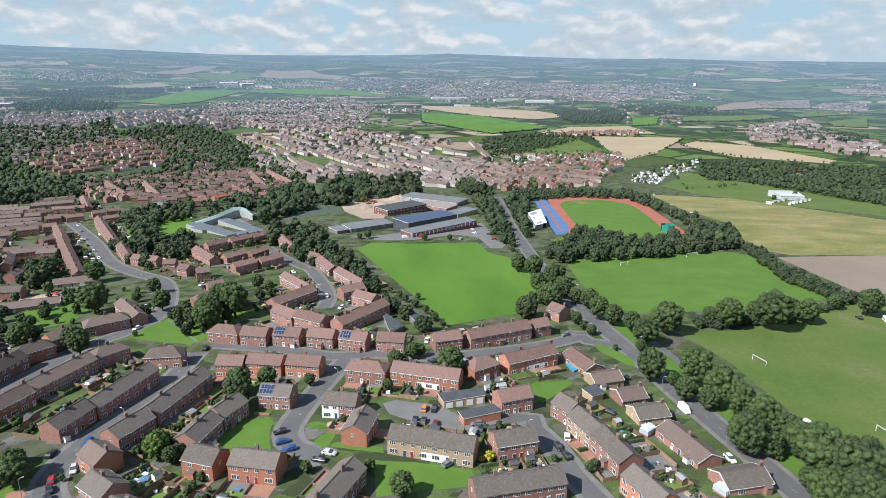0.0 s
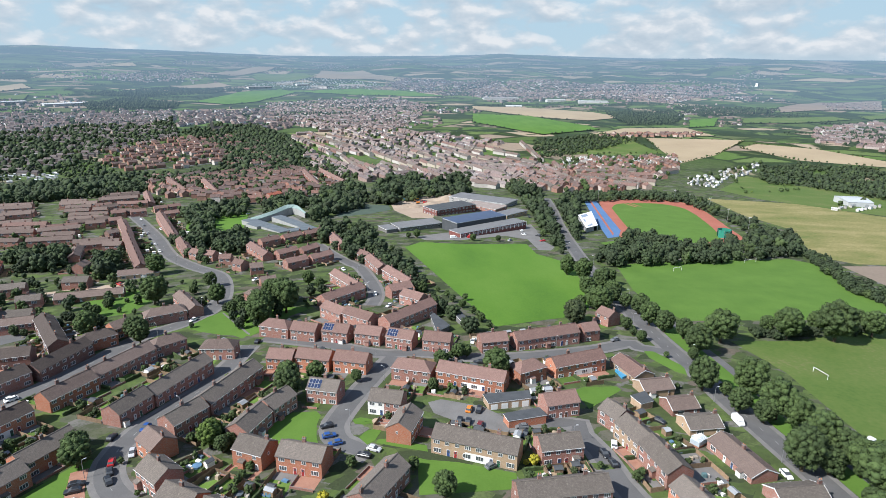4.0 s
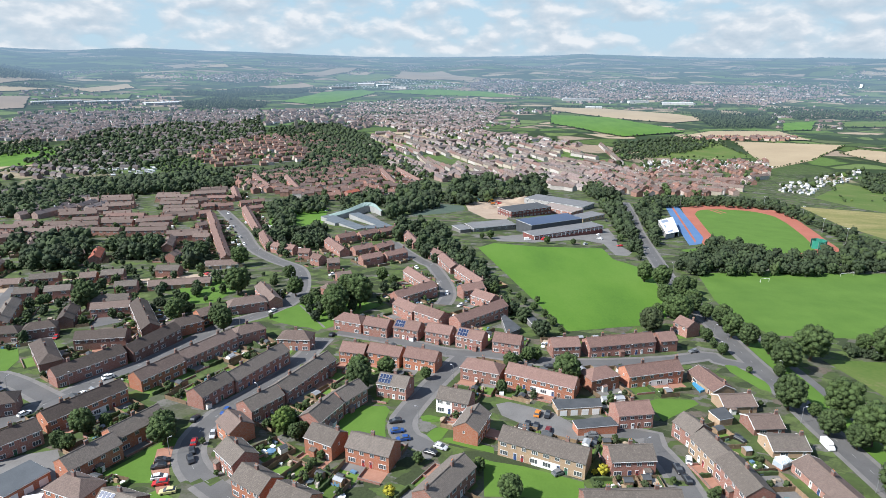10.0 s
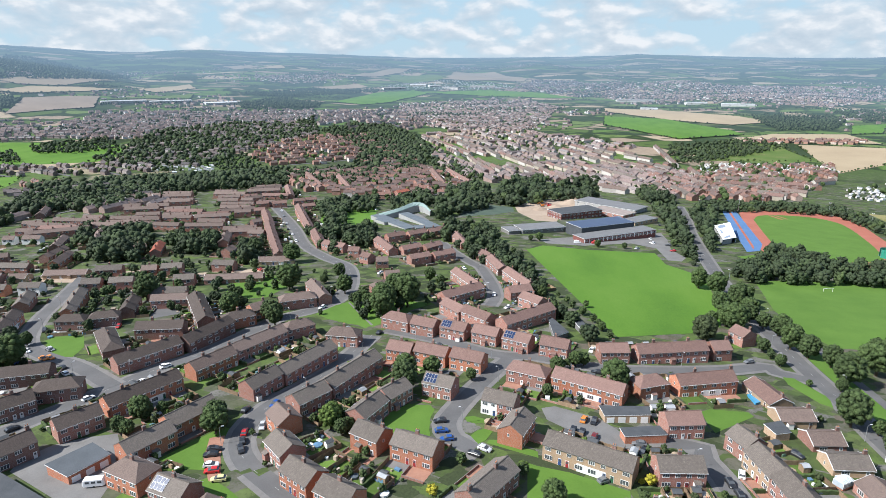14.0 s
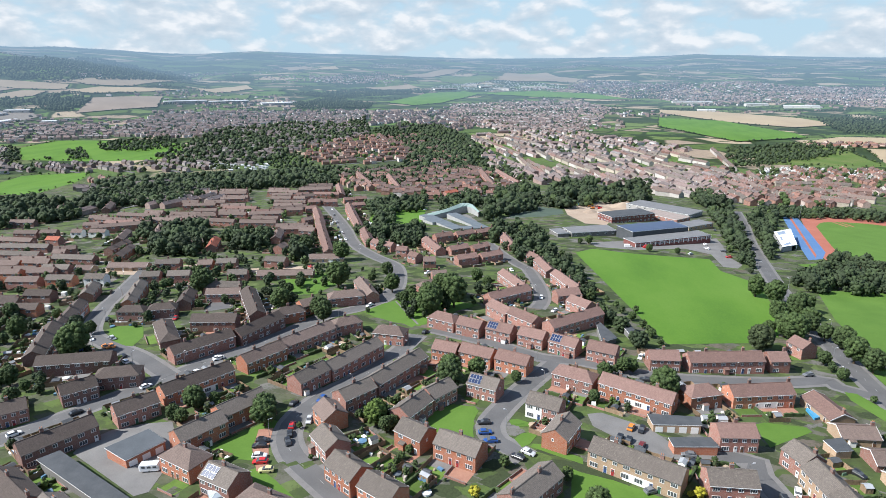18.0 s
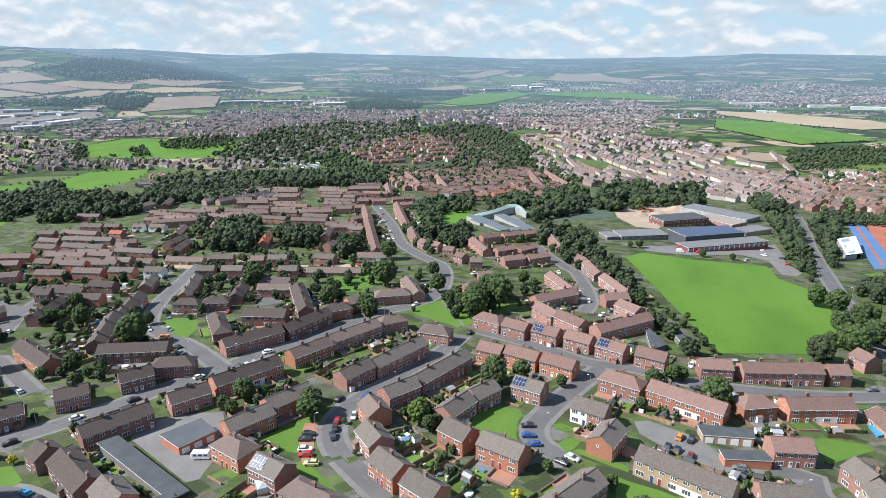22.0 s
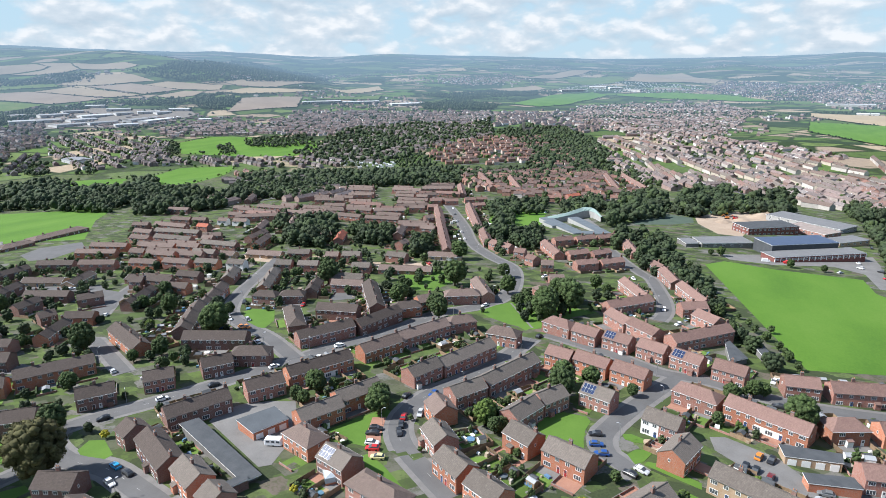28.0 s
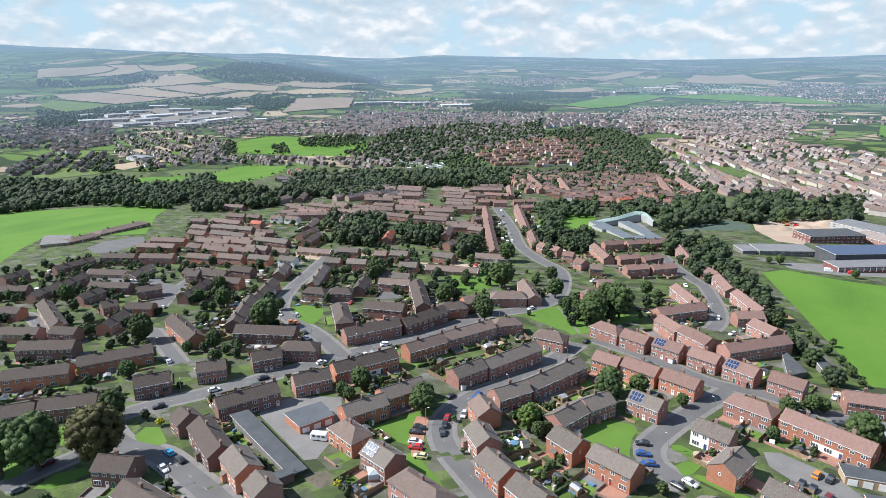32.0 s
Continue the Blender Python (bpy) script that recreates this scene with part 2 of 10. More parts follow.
class Build:
    """Collects faces with a material index each."""

    def __init__(self):
        self.v, self.f, self.m = [], [], []

    def poly(self, pts, mat=0):
        k = len(self.v)
        self.v += [tuple(p) for p in pts]
        self.f.append(tuple(range(k, k + len(pts))))
        self.m.append(mat)

    def solid(self, pts, faces, mat=0):
        k = len(self.v)
        self.v += [tuple(p) for p in pts]
        for f in faces:
            self.f.append(tuple(k + i for i in f))
            self.m.append(mat)

    def box(self, x0, x1, y0, y1, z0, z1, mat=0):
        self.solid([(x, y, z) for z in (z0, z1) for x, y in ((x0, y0), (x1, y0), (x1, y1), (x0, y1))],
                   [(3, 2, 1, 0), (4, 5, 6, 7), (0, 1, 5, 4), (1, 2, 6, 5), (2, 3, 7, 6), (3, 0, 4, 7)], mat)

    def tube(self, p, q, r0, r1, sides=6, mat=0, caps=True):
        p, q = Vector(p), Vector(q)
        w = (q - p).normalized()
        a = w.orthogonal().normalized()
        b = w.cross(a)
        ring = [a * math.cos(t) + b * math.sin(t) for t in [2 * math.pi * i / sides for i in range(sides)]]
        pts = [p + r * r0 for r in ring] + [q + r * r1 for r in ring]
        faces = [(i, (i + 1) % sides, sides + (i + 1) % sides, sides + i) for i in range(sides)]
        if caps:
            faces += [tuple(range(sides - 1, -1, -1)), tuple(range(sides, 2 * sides))]
        self.solid(pts, faces, mat)

    def mesh(self, name, *mats):
        me = bpy.data.meshes.new(name)
        me.from_pydata(self.v, [], self.f)
        for m in mats:
            me.materials.append(m)
        if len(mats) > 1:
            me.polygons.foreach_set("material_index", self.m)
        me.update()
        return me


def part(name, bm, material, parent, label="", at=None):
    """Links a mesh (or a Build) as one object under a thing or a part."""
    me = bm.mesh(name, *(material if isinstance(material, (list, tuple)) else [material])) if isinstance(bm, Build) else bm
    ob = new(name, me)
    ob.parent = parent
    if at is not None:
        ob.matrix_basis = at
    if label:
        tagged(ob, label)
    return ob


def thing(name, m, label, category, group="", kind=""):
    ob = new(name)
    ob.matrix_basis = m
    ob.empty_display_size = 0.5
    return tagged(ob, label, category, group, kind)


KEPT_CLEAR = []     # greens and courts that gardens stay off


def slab(name, pts, z0, z1, mat, label, category, kind="structure"):
    """A piece of ground with the outline pts, laid over the land from z0 to z1 above it."""
    if name in ("green", "parking_bay", "court", "car_park", "yard"):
        KEPT_CLEAR.append(pts)
    bm = bmesh.new()
    bm.faces.new([bm.verts.new((x, y, 0)) for x, y in pts])
    size = max(max(p[k] for p in pts) - min(p[k] for p in pts) for k in (0, 1))
    if size > 14 or len(pts) > 4:
        bmesh.ops.triangulate(bm, faces=bm.faces[:])
        while size > 22:
            bmesh.ops.subdivide_edges(bm, edges=bm.edges[:], cuts=1, use_grid_fill=True)
            size /= 2
    bm.normal_update()
    for f in bm.faces:
        if f.normal.z < 0:
            f.normal_flip()
    for v in bm.verts:
        v.co.z = land(v.co.x, v.co.y) + z1
    rim = [e for e in bm.edges if e.is_boundary]
    out = bmesh.ops.extrude_edge_only(bm, edges=rim)["geom"]
    for v in out:
        if isinstance(v, bmesh.types.BMVert):
            v.co.z -= z1 - z0
    me = bpy.data.meshes.new(name)
    bm.to_mesh(me)
    bm.free()
    me.materials.append(mat)
    return tagged(new(name, me), label, category, kind=kind)
# ---------- terrain ----------
HILLS = [(-62, 1.95), (-52, 1.55), (-43, 1.3), (-32, 0.98), (-26, 1.2), (-15, 1.0), (-8, 0.72), (0, 0.75), (11, 0.86), (26, 0.67), (45, 0.5)]


def hill_top(az):
    """Height of the far skyline above the eye, in degrees, by compass turn to the right."""
    for (a, e), (b, f) in zip(HILLS, HILLS[1:]):
        if az <= b:
            k = min(1, max(0, (az - a) / (b - a)))
            return e + (f - e) * k
    return HILLS[-1][1]


def smooth(a, b, x):
    k = min(1, max(0, (x - a) / (b - a)))
    return k * k * (3 - 2 * k)


def land(x, y):
    """Height of the ground: level near the eye, falling away under the town, then rising to farmland and far hills."""
    r = math.hypot(x, y)
    drop = -0.067 * (min(max(r, 150), 1050) - 150)
    if r < 1350:
        return drop
    az = math.degrees(math.atan2(x, y))
    top = 165.3 + 4700 * math.tan(radians(hill_top(az)))
    k = smooth(1350, 4750, r) ** 1.25
    z = drop + top * k
    z += 16 * smooth(1500, 2600, r) * noise.fractal(Vector((x / 900, y / 900, 1.7)), 1.0, 2.0, 4) * (1 - smooth(4000, 4800, r) * 0.6)
    # low ridges one behind the other in the farther country
    z += 26 * smooth(2300, 3300, r) * (1 - smooth(4100, 4700, r)) * noise.fractal(Vector((az / 9, r / 330, 4.2)), 1.0, 2.0, 3)
    # the wooded hill and the fields climbing behind it
    d = ((x + 1990) / 620) ** 2 + ((y - 2130) / 420) ** 2
    z += 78 * math.exp(-d)
    d = ((x + 2700) / 700) ** 2 + ((y - 1900) / 500) ** 2
    z += 55 * math.exp(-d)
    return z


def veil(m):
    """Paints blue haze as emission: nothing at the town's edge, thick at the skyline."""
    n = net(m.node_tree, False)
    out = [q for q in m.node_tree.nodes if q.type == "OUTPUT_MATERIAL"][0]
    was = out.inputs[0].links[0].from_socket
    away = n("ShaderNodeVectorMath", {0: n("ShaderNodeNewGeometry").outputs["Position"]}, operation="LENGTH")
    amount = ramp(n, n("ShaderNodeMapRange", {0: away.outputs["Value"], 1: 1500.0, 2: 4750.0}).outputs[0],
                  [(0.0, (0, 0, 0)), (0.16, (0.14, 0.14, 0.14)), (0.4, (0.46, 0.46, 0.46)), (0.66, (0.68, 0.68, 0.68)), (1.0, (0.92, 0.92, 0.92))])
    # the haze itself: a flat blue glow that no lamp lights
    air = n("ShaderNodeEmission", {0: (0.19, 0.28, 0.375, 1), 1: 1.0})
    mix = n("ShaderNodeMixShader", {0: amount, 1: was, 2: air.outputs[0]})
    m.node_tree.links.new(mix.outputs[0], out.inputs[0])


def ground_material(far_country):
    m = bpy.data.materials.new("open_ground")
    m.use_nodes = True
    n = net(m.node_tree)
    pos = n("ShaderNodeNewGeometry").outputs["Position"]
    warp = n("ShaderNodeTexNoise", {"Vector": pos, "Scale": 0.003, "Detail": 4.0})
    off = n("ShaderNodeVectorMath", {0: warp.outputs[1], 3: 110.0}, operation="SCALE")
    at = n("ShaderNodeVectorMath", {0: pos, 1: off.outputs[0]}, operation="ADD")
    flat = n("ShaderNodeMapping", {0: at.outputs[0], 3: (1, 1, 0)})
    if far_country:
        # strips laid across the slopes, long and narrow
        axes = n("ShaderNodeSeparateXYZ", {0: at.outputs[0]})
        round_hill = n("ShaderNodeMath", {0: axes.outputs[0], 1: axes.outputs[1]}, operation="ARCTAN2")
        wide = n("ShaderNodeMath", {0: round_hill.outputs[0], 1: 2100.0}, operation="MULTIPLY")
        up = n("ShaderNodeVectorMath", {0: n("ShaderNodeMapping", {0: at.outputs[0], 3: (2.1, 2.1, 0)}).outputs[0]}, operation="LENGTH")
        flat = n("ShaderNodeCombineXYZ", {0: wide.outputs[0], 1: up.outputs["Value"], 2: 0.0})
    cells = n("ShaderNodeTexVoronoi", {"Vector": flat.outputs[0], "Scale": 0.0085, "Randomness": 0.9})
    one = n("ShaderNodeSeparateColor", {0: cells.outputs["Color"]})
    fields = ramp(n, one.outputs[0], [(0.0, (0.055, 0.085, 0.026)), (0.16, (0.085, 0.14, 0.035)), (0.36, (0.07, 0.105, 0.03)), (0.5, (0.11, 0.155, 0.05)),
                                      (0.62, (0.33, 0.265, 0.185)), (0.74, (0.09, 0.11, 0.045)), (0.82, (0.26, 0.205, 0.15)), (0.92, (0.035, 0.055, 0.025))])
    fields.node.color_ramp.interpolation = "CONSTANT"
    edge = n("ShaderNodeTexVoronoi", {"Vector": flat.outputs[0], "Scale": 0.0085, "Randomness": 0.9}, feature="DISTANCE_TO_EDGE")
    hedge = ramp(n, edge.outputs[0], [(0.03, (1, 1, 1)), (0.07, (0, 0, 0))])
    fields = n("ShaderNodeMix", {0: hedge, 6: fields, 7: (0.026, 0.042, 0.016, 1)}, data_type="RGBA").outputs[2]
    woods = n("ShaderNodeTexNoise", {"Vector": flat.outputs[0] if far_country else pos, "Scale": 0.0055, "Detail": 6.0, "Roughness": 0.6})
    wf = ramp(n, woods.outputs[0], [(0.54, (0, 0, 0)), (0.57, (1, 1, 1))])
    fields = n("ShaderNodeMix", {0: wf, 6: fields, 7: (0.026, 0.044, 0.018, 1)}, data_type="RGBA").outputs[2]
    # town ground: a patchwork of lawns, planting, paving and bare soil
    t1 = n("ShaderNodeTexNoise", {"Vector": pos, "Scale": 0.16, "Detail": 6.0, "Roughness": 0.7})
    t2 = n("ShaderNodeTexNoise", {"Vector": pos, "Scale": 1.3, "Detail": 4.0})
    turned = n("ShaderNodeMapping", {0: n("ShaderNodeVectorMath", {0: pos, 1: n("ShaderNodeVectorMath", {0: t1.outputs[1], 3: 0.5}, operation="SCALE").outputs[0]}, operation="ADD").outputs[0], 2: (0, 0, 0.55), 3: (1, 1.5, 0)})
    plot = n("ShaderNodeTexVoronoi", {"Vector": turned.outputs[0], "Scale": 0.14}, distance="CHEBYCHEV")
    kind = n("ShaderNodeSeparateColor", {0: plot.outputs["Color"]})
    town = ramp(n, kind.outputs[0], [(0.0, (0.062, 0.088, 0.03)), (0.2, (0.08, 0.115, 0.034)), (0.36, (0.095, 0.125, 0.045)), (0.48, (0.04, 0.052, 0.025)), (0.66, (0.085, 0.092, 0.058)), (0.8, (0.1, 0.098, 0.076)), (0.9, (0.14, 0.134, 0.122)), (0.97, (0.12, 0.1, 0.08))])
    town.node.color_ramp.interpolation = "CONSTANT"
    tm = ramp(n, n("ShaderNodeMix", {0: 0.4, 2: t1.outputs[0], 3: t2.outputs[0]}).outputs[0], [(0.44, (1, 1, 1)), (0.52, (0, 0, 0))])
    town = n("ShaderNodeMix", {0: n("ShaderNodeMath", {0: tm, 1: 0.6}, operation="MULTIPLY").outputs[0], 6: town, 7: (0.06, 0.076, 0.034, 1)}, data_type="RGBA").outputs[2]
    if far_country:
        col = fields
    else:
        dist = n("ShaderNodeVectorMath", {0: pos}, operation="LENGTH")
        away = n("ShaderNodeMapRange", {0: dist.outputs["Value"], 1: 950.0, 2: 1250.0})
        col = n("ShaderNodeMix", {0: away.outputs[0], 6: town, 7: fields}, data_type="RGBA").outputs[2]
    v = n("ShaderNodeMapRange", {0: t1.outputs[0], 1: 0.3, 2: 0.7, 3: 0.8, 4: 1.2})
    col = n("ShaderNodeHueSaturation", {"Value": v.outputs[0], "Color": col}).outputs[0]
    bp = n("ShaderNodeBump", {"Strength": 0.4, "Height": t2.outputs[0], "Distance": 0.2})
    sh = n("ShaderNodeBsdfPrincipled", {"Base Color": col, "Roughness": 0.95, "Normal": bp.outputs[0], "Specular IOR Level": 0.15})
    n("ShaderNodeOutputMaterial", {0: sh.outputs[0]})
    # far sheet gets the painted haze on top of its field colours
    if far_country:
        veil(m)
    return m


def sheet(radii, turns, centre):
    b = Build()
    for r in radii:
        for i in range(turns):
            a = 2 * math.pi * i / turns
            x, y = r * math.sin(a), r * math.cos(a)
            b.v.append((x, y, land(x, y)))
    if centre:
        b.v.append((0, 0, 0))
        last = len(b.v) - 1
        for i in range(turns):
            b.f.append((last, (i + 1) % turns, i))
    for j in range(len(radii) - 1):
        for i in range(turns):
            k = (i + 1) % turns
            b.f.append((j * turns + i, j * turns + k, (j + 1) * turns + k, (j + 1) * turns + i))
    b.m = [0] * len(b.f)
    return b


def terrain():
    near = sheet([60, 150, 200, 260, 340, 430, 520, 640, 760, 900, 1050, 1200, 1350] + [1350 + 85 * i for i in range(1, 4)], 288, True).mesh("ground", ground_material(False))
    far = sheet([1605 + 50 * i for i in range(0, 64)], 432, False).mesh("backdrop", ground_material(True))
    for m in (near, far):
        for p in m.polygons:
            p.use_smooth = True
    tagged(new("backdrop", far), "far hedged farmland and hills with blue haze painted in", "hills", kind="structure")
    return tagged(new("ground", near), "gently falling ground with gardens and hedged fields", "ground", kind="structure")


terrain()

# ---------- roads ----------
ROADS = []          # centre lines, for keeping gardens and cars off them


def curve_points(pts, step=4.0):
    """A smooth line through pts (Catmull-Rom)."""
    P = [Vector((*p, 0)) for p in pts]
    P = [P[0] * 2 - P[1]] + P + [P[-1] * 2 - P[-2]]
    out = []
    for a, b, c, d in zip(P, P[1:], P[2:], P[3:]):
        n = max(1, int((c - b).length / step))
        for i in range(n):
            t = i / n
            out.append(0.5 * (2 * b + (c - a) * t + (2 * a - 5 * b + 4 * c - d) * t * t + (3 * b - a - 3 * c + d) * t ** 3))
    out.append(P[-2])
    return out


def ribbon(b, line, left, right, z0, z1, mat=0):
    n = len(line)
    rows = []
    for i, p in enumerate(line):
        w = (line[min(i + 1, n - 1)] - line[max(i - 1, 0)]).normalized()
        s = Vector((-w.y, w.x, 0))
        rows.append((p + s * left, p + s * right))
    for (a, c), (d, e) in zip(rows, rows[1:]):
        b.solid([(v.x, v.y, land(v.x, v.y) + h) for h in (z0, z1) for v in (a, c, e, d)],
                [(4, 5, 6, 7), (0, 1, 5, 4), (2, 3, 7, 6), (1, 2, 6, 5), (3, 0, 4, 7)], mat)


def road(pts, width, layer, walks=True, dashes=False, mat=None, label="grey asphalt street with kerbs and narrow footways"):
    line = curve_points(pts)
    ROADS.append((line, width / 2 + (1.9 if walks else 0.3)))
    b = Build()
    z = 0.03 + 0.006 * layer
    ribbon(b, line, width / 2, -width / 2, -0.2, z)
    r = tagged(new("road", b.mesh("road", mat or ASPHALT)), label, "road", kind="structure")
    if walks:
        for s in (1, -1):
            b = Build()
            lo, hi = s * (width / 2 + 1.7), s * width / 2
            ribbon(b, line, max(lo, hi), min(lo, hi), -0.2, 0.015 + 0.003 * layer + 0.004)
            tagged(new("pavement", b.mesh("pavement", PAVING)), "grey slab footway along the street", "pavement", kind="structure")
    if dashes:
        b = Build()
        for p, q in zip(line[::2], line[1::2]):
            w = (q - p).normalized()
            ribbon(b, [p, p + w * 1.8], 0.05, -0.05, z, z + 0.006)
        part("lane_markings", b, WORN_PAINT, r, "worn broken white centre line")
    return r


def on_road(x, y, extra=0.0):
    global ROAD_POINTS
    if ROAD_POINTS is None or len(ROAD_POINTS[1]) != sum(len(l) for l, _ in ROADS):
        ROAD_POINTS = (np.array([(p.x, p.y) for l, _ in ROADS for p in l]), np.array([h for l, h in ROADS for _ in l]))
    d = (ROAD_POINTS[0][:, 0] - x) ** 2 + (ROAD_POINTS[0][:, 1] - y) ** 2
    return bool((d < (ROAD_POINTS[1] + extra) ** 2).any())


ROAD_POINTS = None
# ---------- houses ----------
TAKEN = []          # centre, half length, half depth, turn of every building


def blocked(x, y, pad=0.5, skip=None):
    global TAKEN_ROWS
    if TAKEN_ROWS is None or len(TAKEN_ROWS) != len(TAKEN):
        TAKEN_ROWS = np.array(TAKEN)
    t = TAKEN_ROWS
    dx, dy, c, s = x - t[:, 0], y - t[:, 1], np.cos(t[:, 4]), np.sin(t[:, 4])
    hit = (np.abs(dx * c + dy * s) < t[:, 2] + pad) & (np.abs(dy * c - dx * s) < t[:, 3] + pad)
    if skip is not None:
        hit[skip] = False
    return bool(hit.any())


TAKEN_ROWS = None


def lattice(w, h, lights, glazed):
    """One connected window: bars stand proud of the recessed panes."""
    b = Build()
    t = 0.08
    xs = [-w / 2]
    for i in range(lights):
        xs += [-w / 2 + t + (w - t) * i / lights, -w / 2 + (w - t) * (i + 1) / lights]
    xs.append(w / 2)
    zs = [-h / 2, -h / 2 + t, h / 2 - t, h / 2]
    for i, (x0, x1) in enumerate(zip(xs, xs[1:])):
        for j, (z0, z1) in enumerate(zip(zs, zs[1:])):
            hole = j == 1 and i % 2 == 1
            y = -0.02 if hole else -0.07
            if not hole or glazed:
                b.poly([(x0, y, z0), (x1, y, z0), (x1, y, z1), (x0, y, z1)], 1 if hole else 0)
            if hole:
                f = -0.07
                for p, q in (((x0, z0), (x1, z0)), ((x1, z0), (x1, z1)), ((x1, z1), (x0, z1)), ((x0, z1), (x0, z0))):
                    b.poly([(p[0], f, p[1]), (q[0], f, q[1]), (q[0], -0.02, q[1]), (p[0], -0.02, p[1])], 0)
    for p, q in (((xs[0], zs[0]), (xs[-1], zs[0])), ((xs[-1], zs[0]), (xs[-1], zs[-1])), ((xs[-1], zs[-1]), (xs[0], zs[-1])), ((xs[0], zs[-1]), (xs[0], zs[0]))):
        b.poly([(q[0], -0.07, q[1]), (p[0], -0.07, p[1]), (p[0], 0.0, p[1]), (q[0], 0.0, q[1])], 0)
    me = b.mesh("window", PAINT, GLASS)
    bm = bmesh.new()
    bm.from_mesh(me)
    bmesh.ops.remove_doubles(bm, verts=bm.verts[:], dist=0.001)
    bm.to_mesh(me)
    bm.free()
    return me


def pane_mesh(w, h):
    b = Build()
    b.box(-w / 2 + 0.075, w / 2 - 0.075, -0.045, -0.02, -h / 2 + 0.075, h / 2 - 0.075)
    return b


WINDOWS = {}
for key, w, h, l in (("wide", 1.75, 1.15, 3), ("mid", 1.25, 1.1, 2), ("small", 0.65, 0.95, 1), ("big", 2.2, 1.4, 3)):
    WINDOWS[key] = (lattice(w, h, l, False), pane_mesh(w, h).mesh("pane", GLASS), lattice(w, h, l, True))


def door_mesh(mat):
    b = Build()
    b.box(-0.5, 0.5, -0.05, 0.0, 0, 2.1, 0)
    b.box(-0.42, 0.42, -0.08, -0.052, 0.03, 2.02, 1)
    b.box(-0.25, 0.25, -0.09, -0.082, 1.2, 1.85, 2)
    return b.mesh("door", PAINT, mat, GLASS)


DOORS = [door_mesh(surface("door_" + k, [c, tuple(v * 1.2 for v in c)], 1, 6, 0.5, 0.02)) for k, c in (
    ("white", (0.6, 0.6, 0.58)), ("brown", (0.12, 0.06, 0.035)), ("blue", (0.03, 0.06, 0.16)), ("red", (0.25, 0.03, 0.03)), ("green", (0.03, 0.1, 0.05)))]


def chimney_mesh():
    b = Build()
    b.box(-0.5, 0.5, -0.32, 0.32, -1.0, 1.05, 0)
    b.box(-0.56, 0.56, -0.38, 0.38, 1.05, 1.2, 1)
    for x in (-0.26, 0.26):
        b.tube((x, 0, 1.2), (x, 0, 1.6), 0.13, 0.1, 6, 2)
    return b.mesh("chimney", BRICK["dark"], CONCRETE, surface("clay_pot", [(0.4, 0.16, 0.08), (0.5, 0.22, 0.12)], 2, 9))


CHIMNEY = chimney_mesh()
SOLAR_GLASS = surface("solar_cell", [(0.018, 0.03, 0.075), (0.03, 0.05, 0.11)], 2, 9, 0.25, 0.02, spec=0.6)


def panel_mesh():
    b = Build()
    b.box(-0.5, 0.5, -0.8, 0.8, 0, 0.04, 0)
    b.box(-0.46, 0.46, -0.76, 0.76, 0.041, 0.05, 1)
    return b.mesh("solar_panel", METAL, SOLAR_GLASS)


PANEL = panel_mesh()
WALL_WORD = {"red": "red-brick", "orange": "orange-red brick", "buff": "buff-brick", "dark": "dark red-brick", "white": "white-rendered", "cream": "cream-rendered", "stone": "grey stone"}


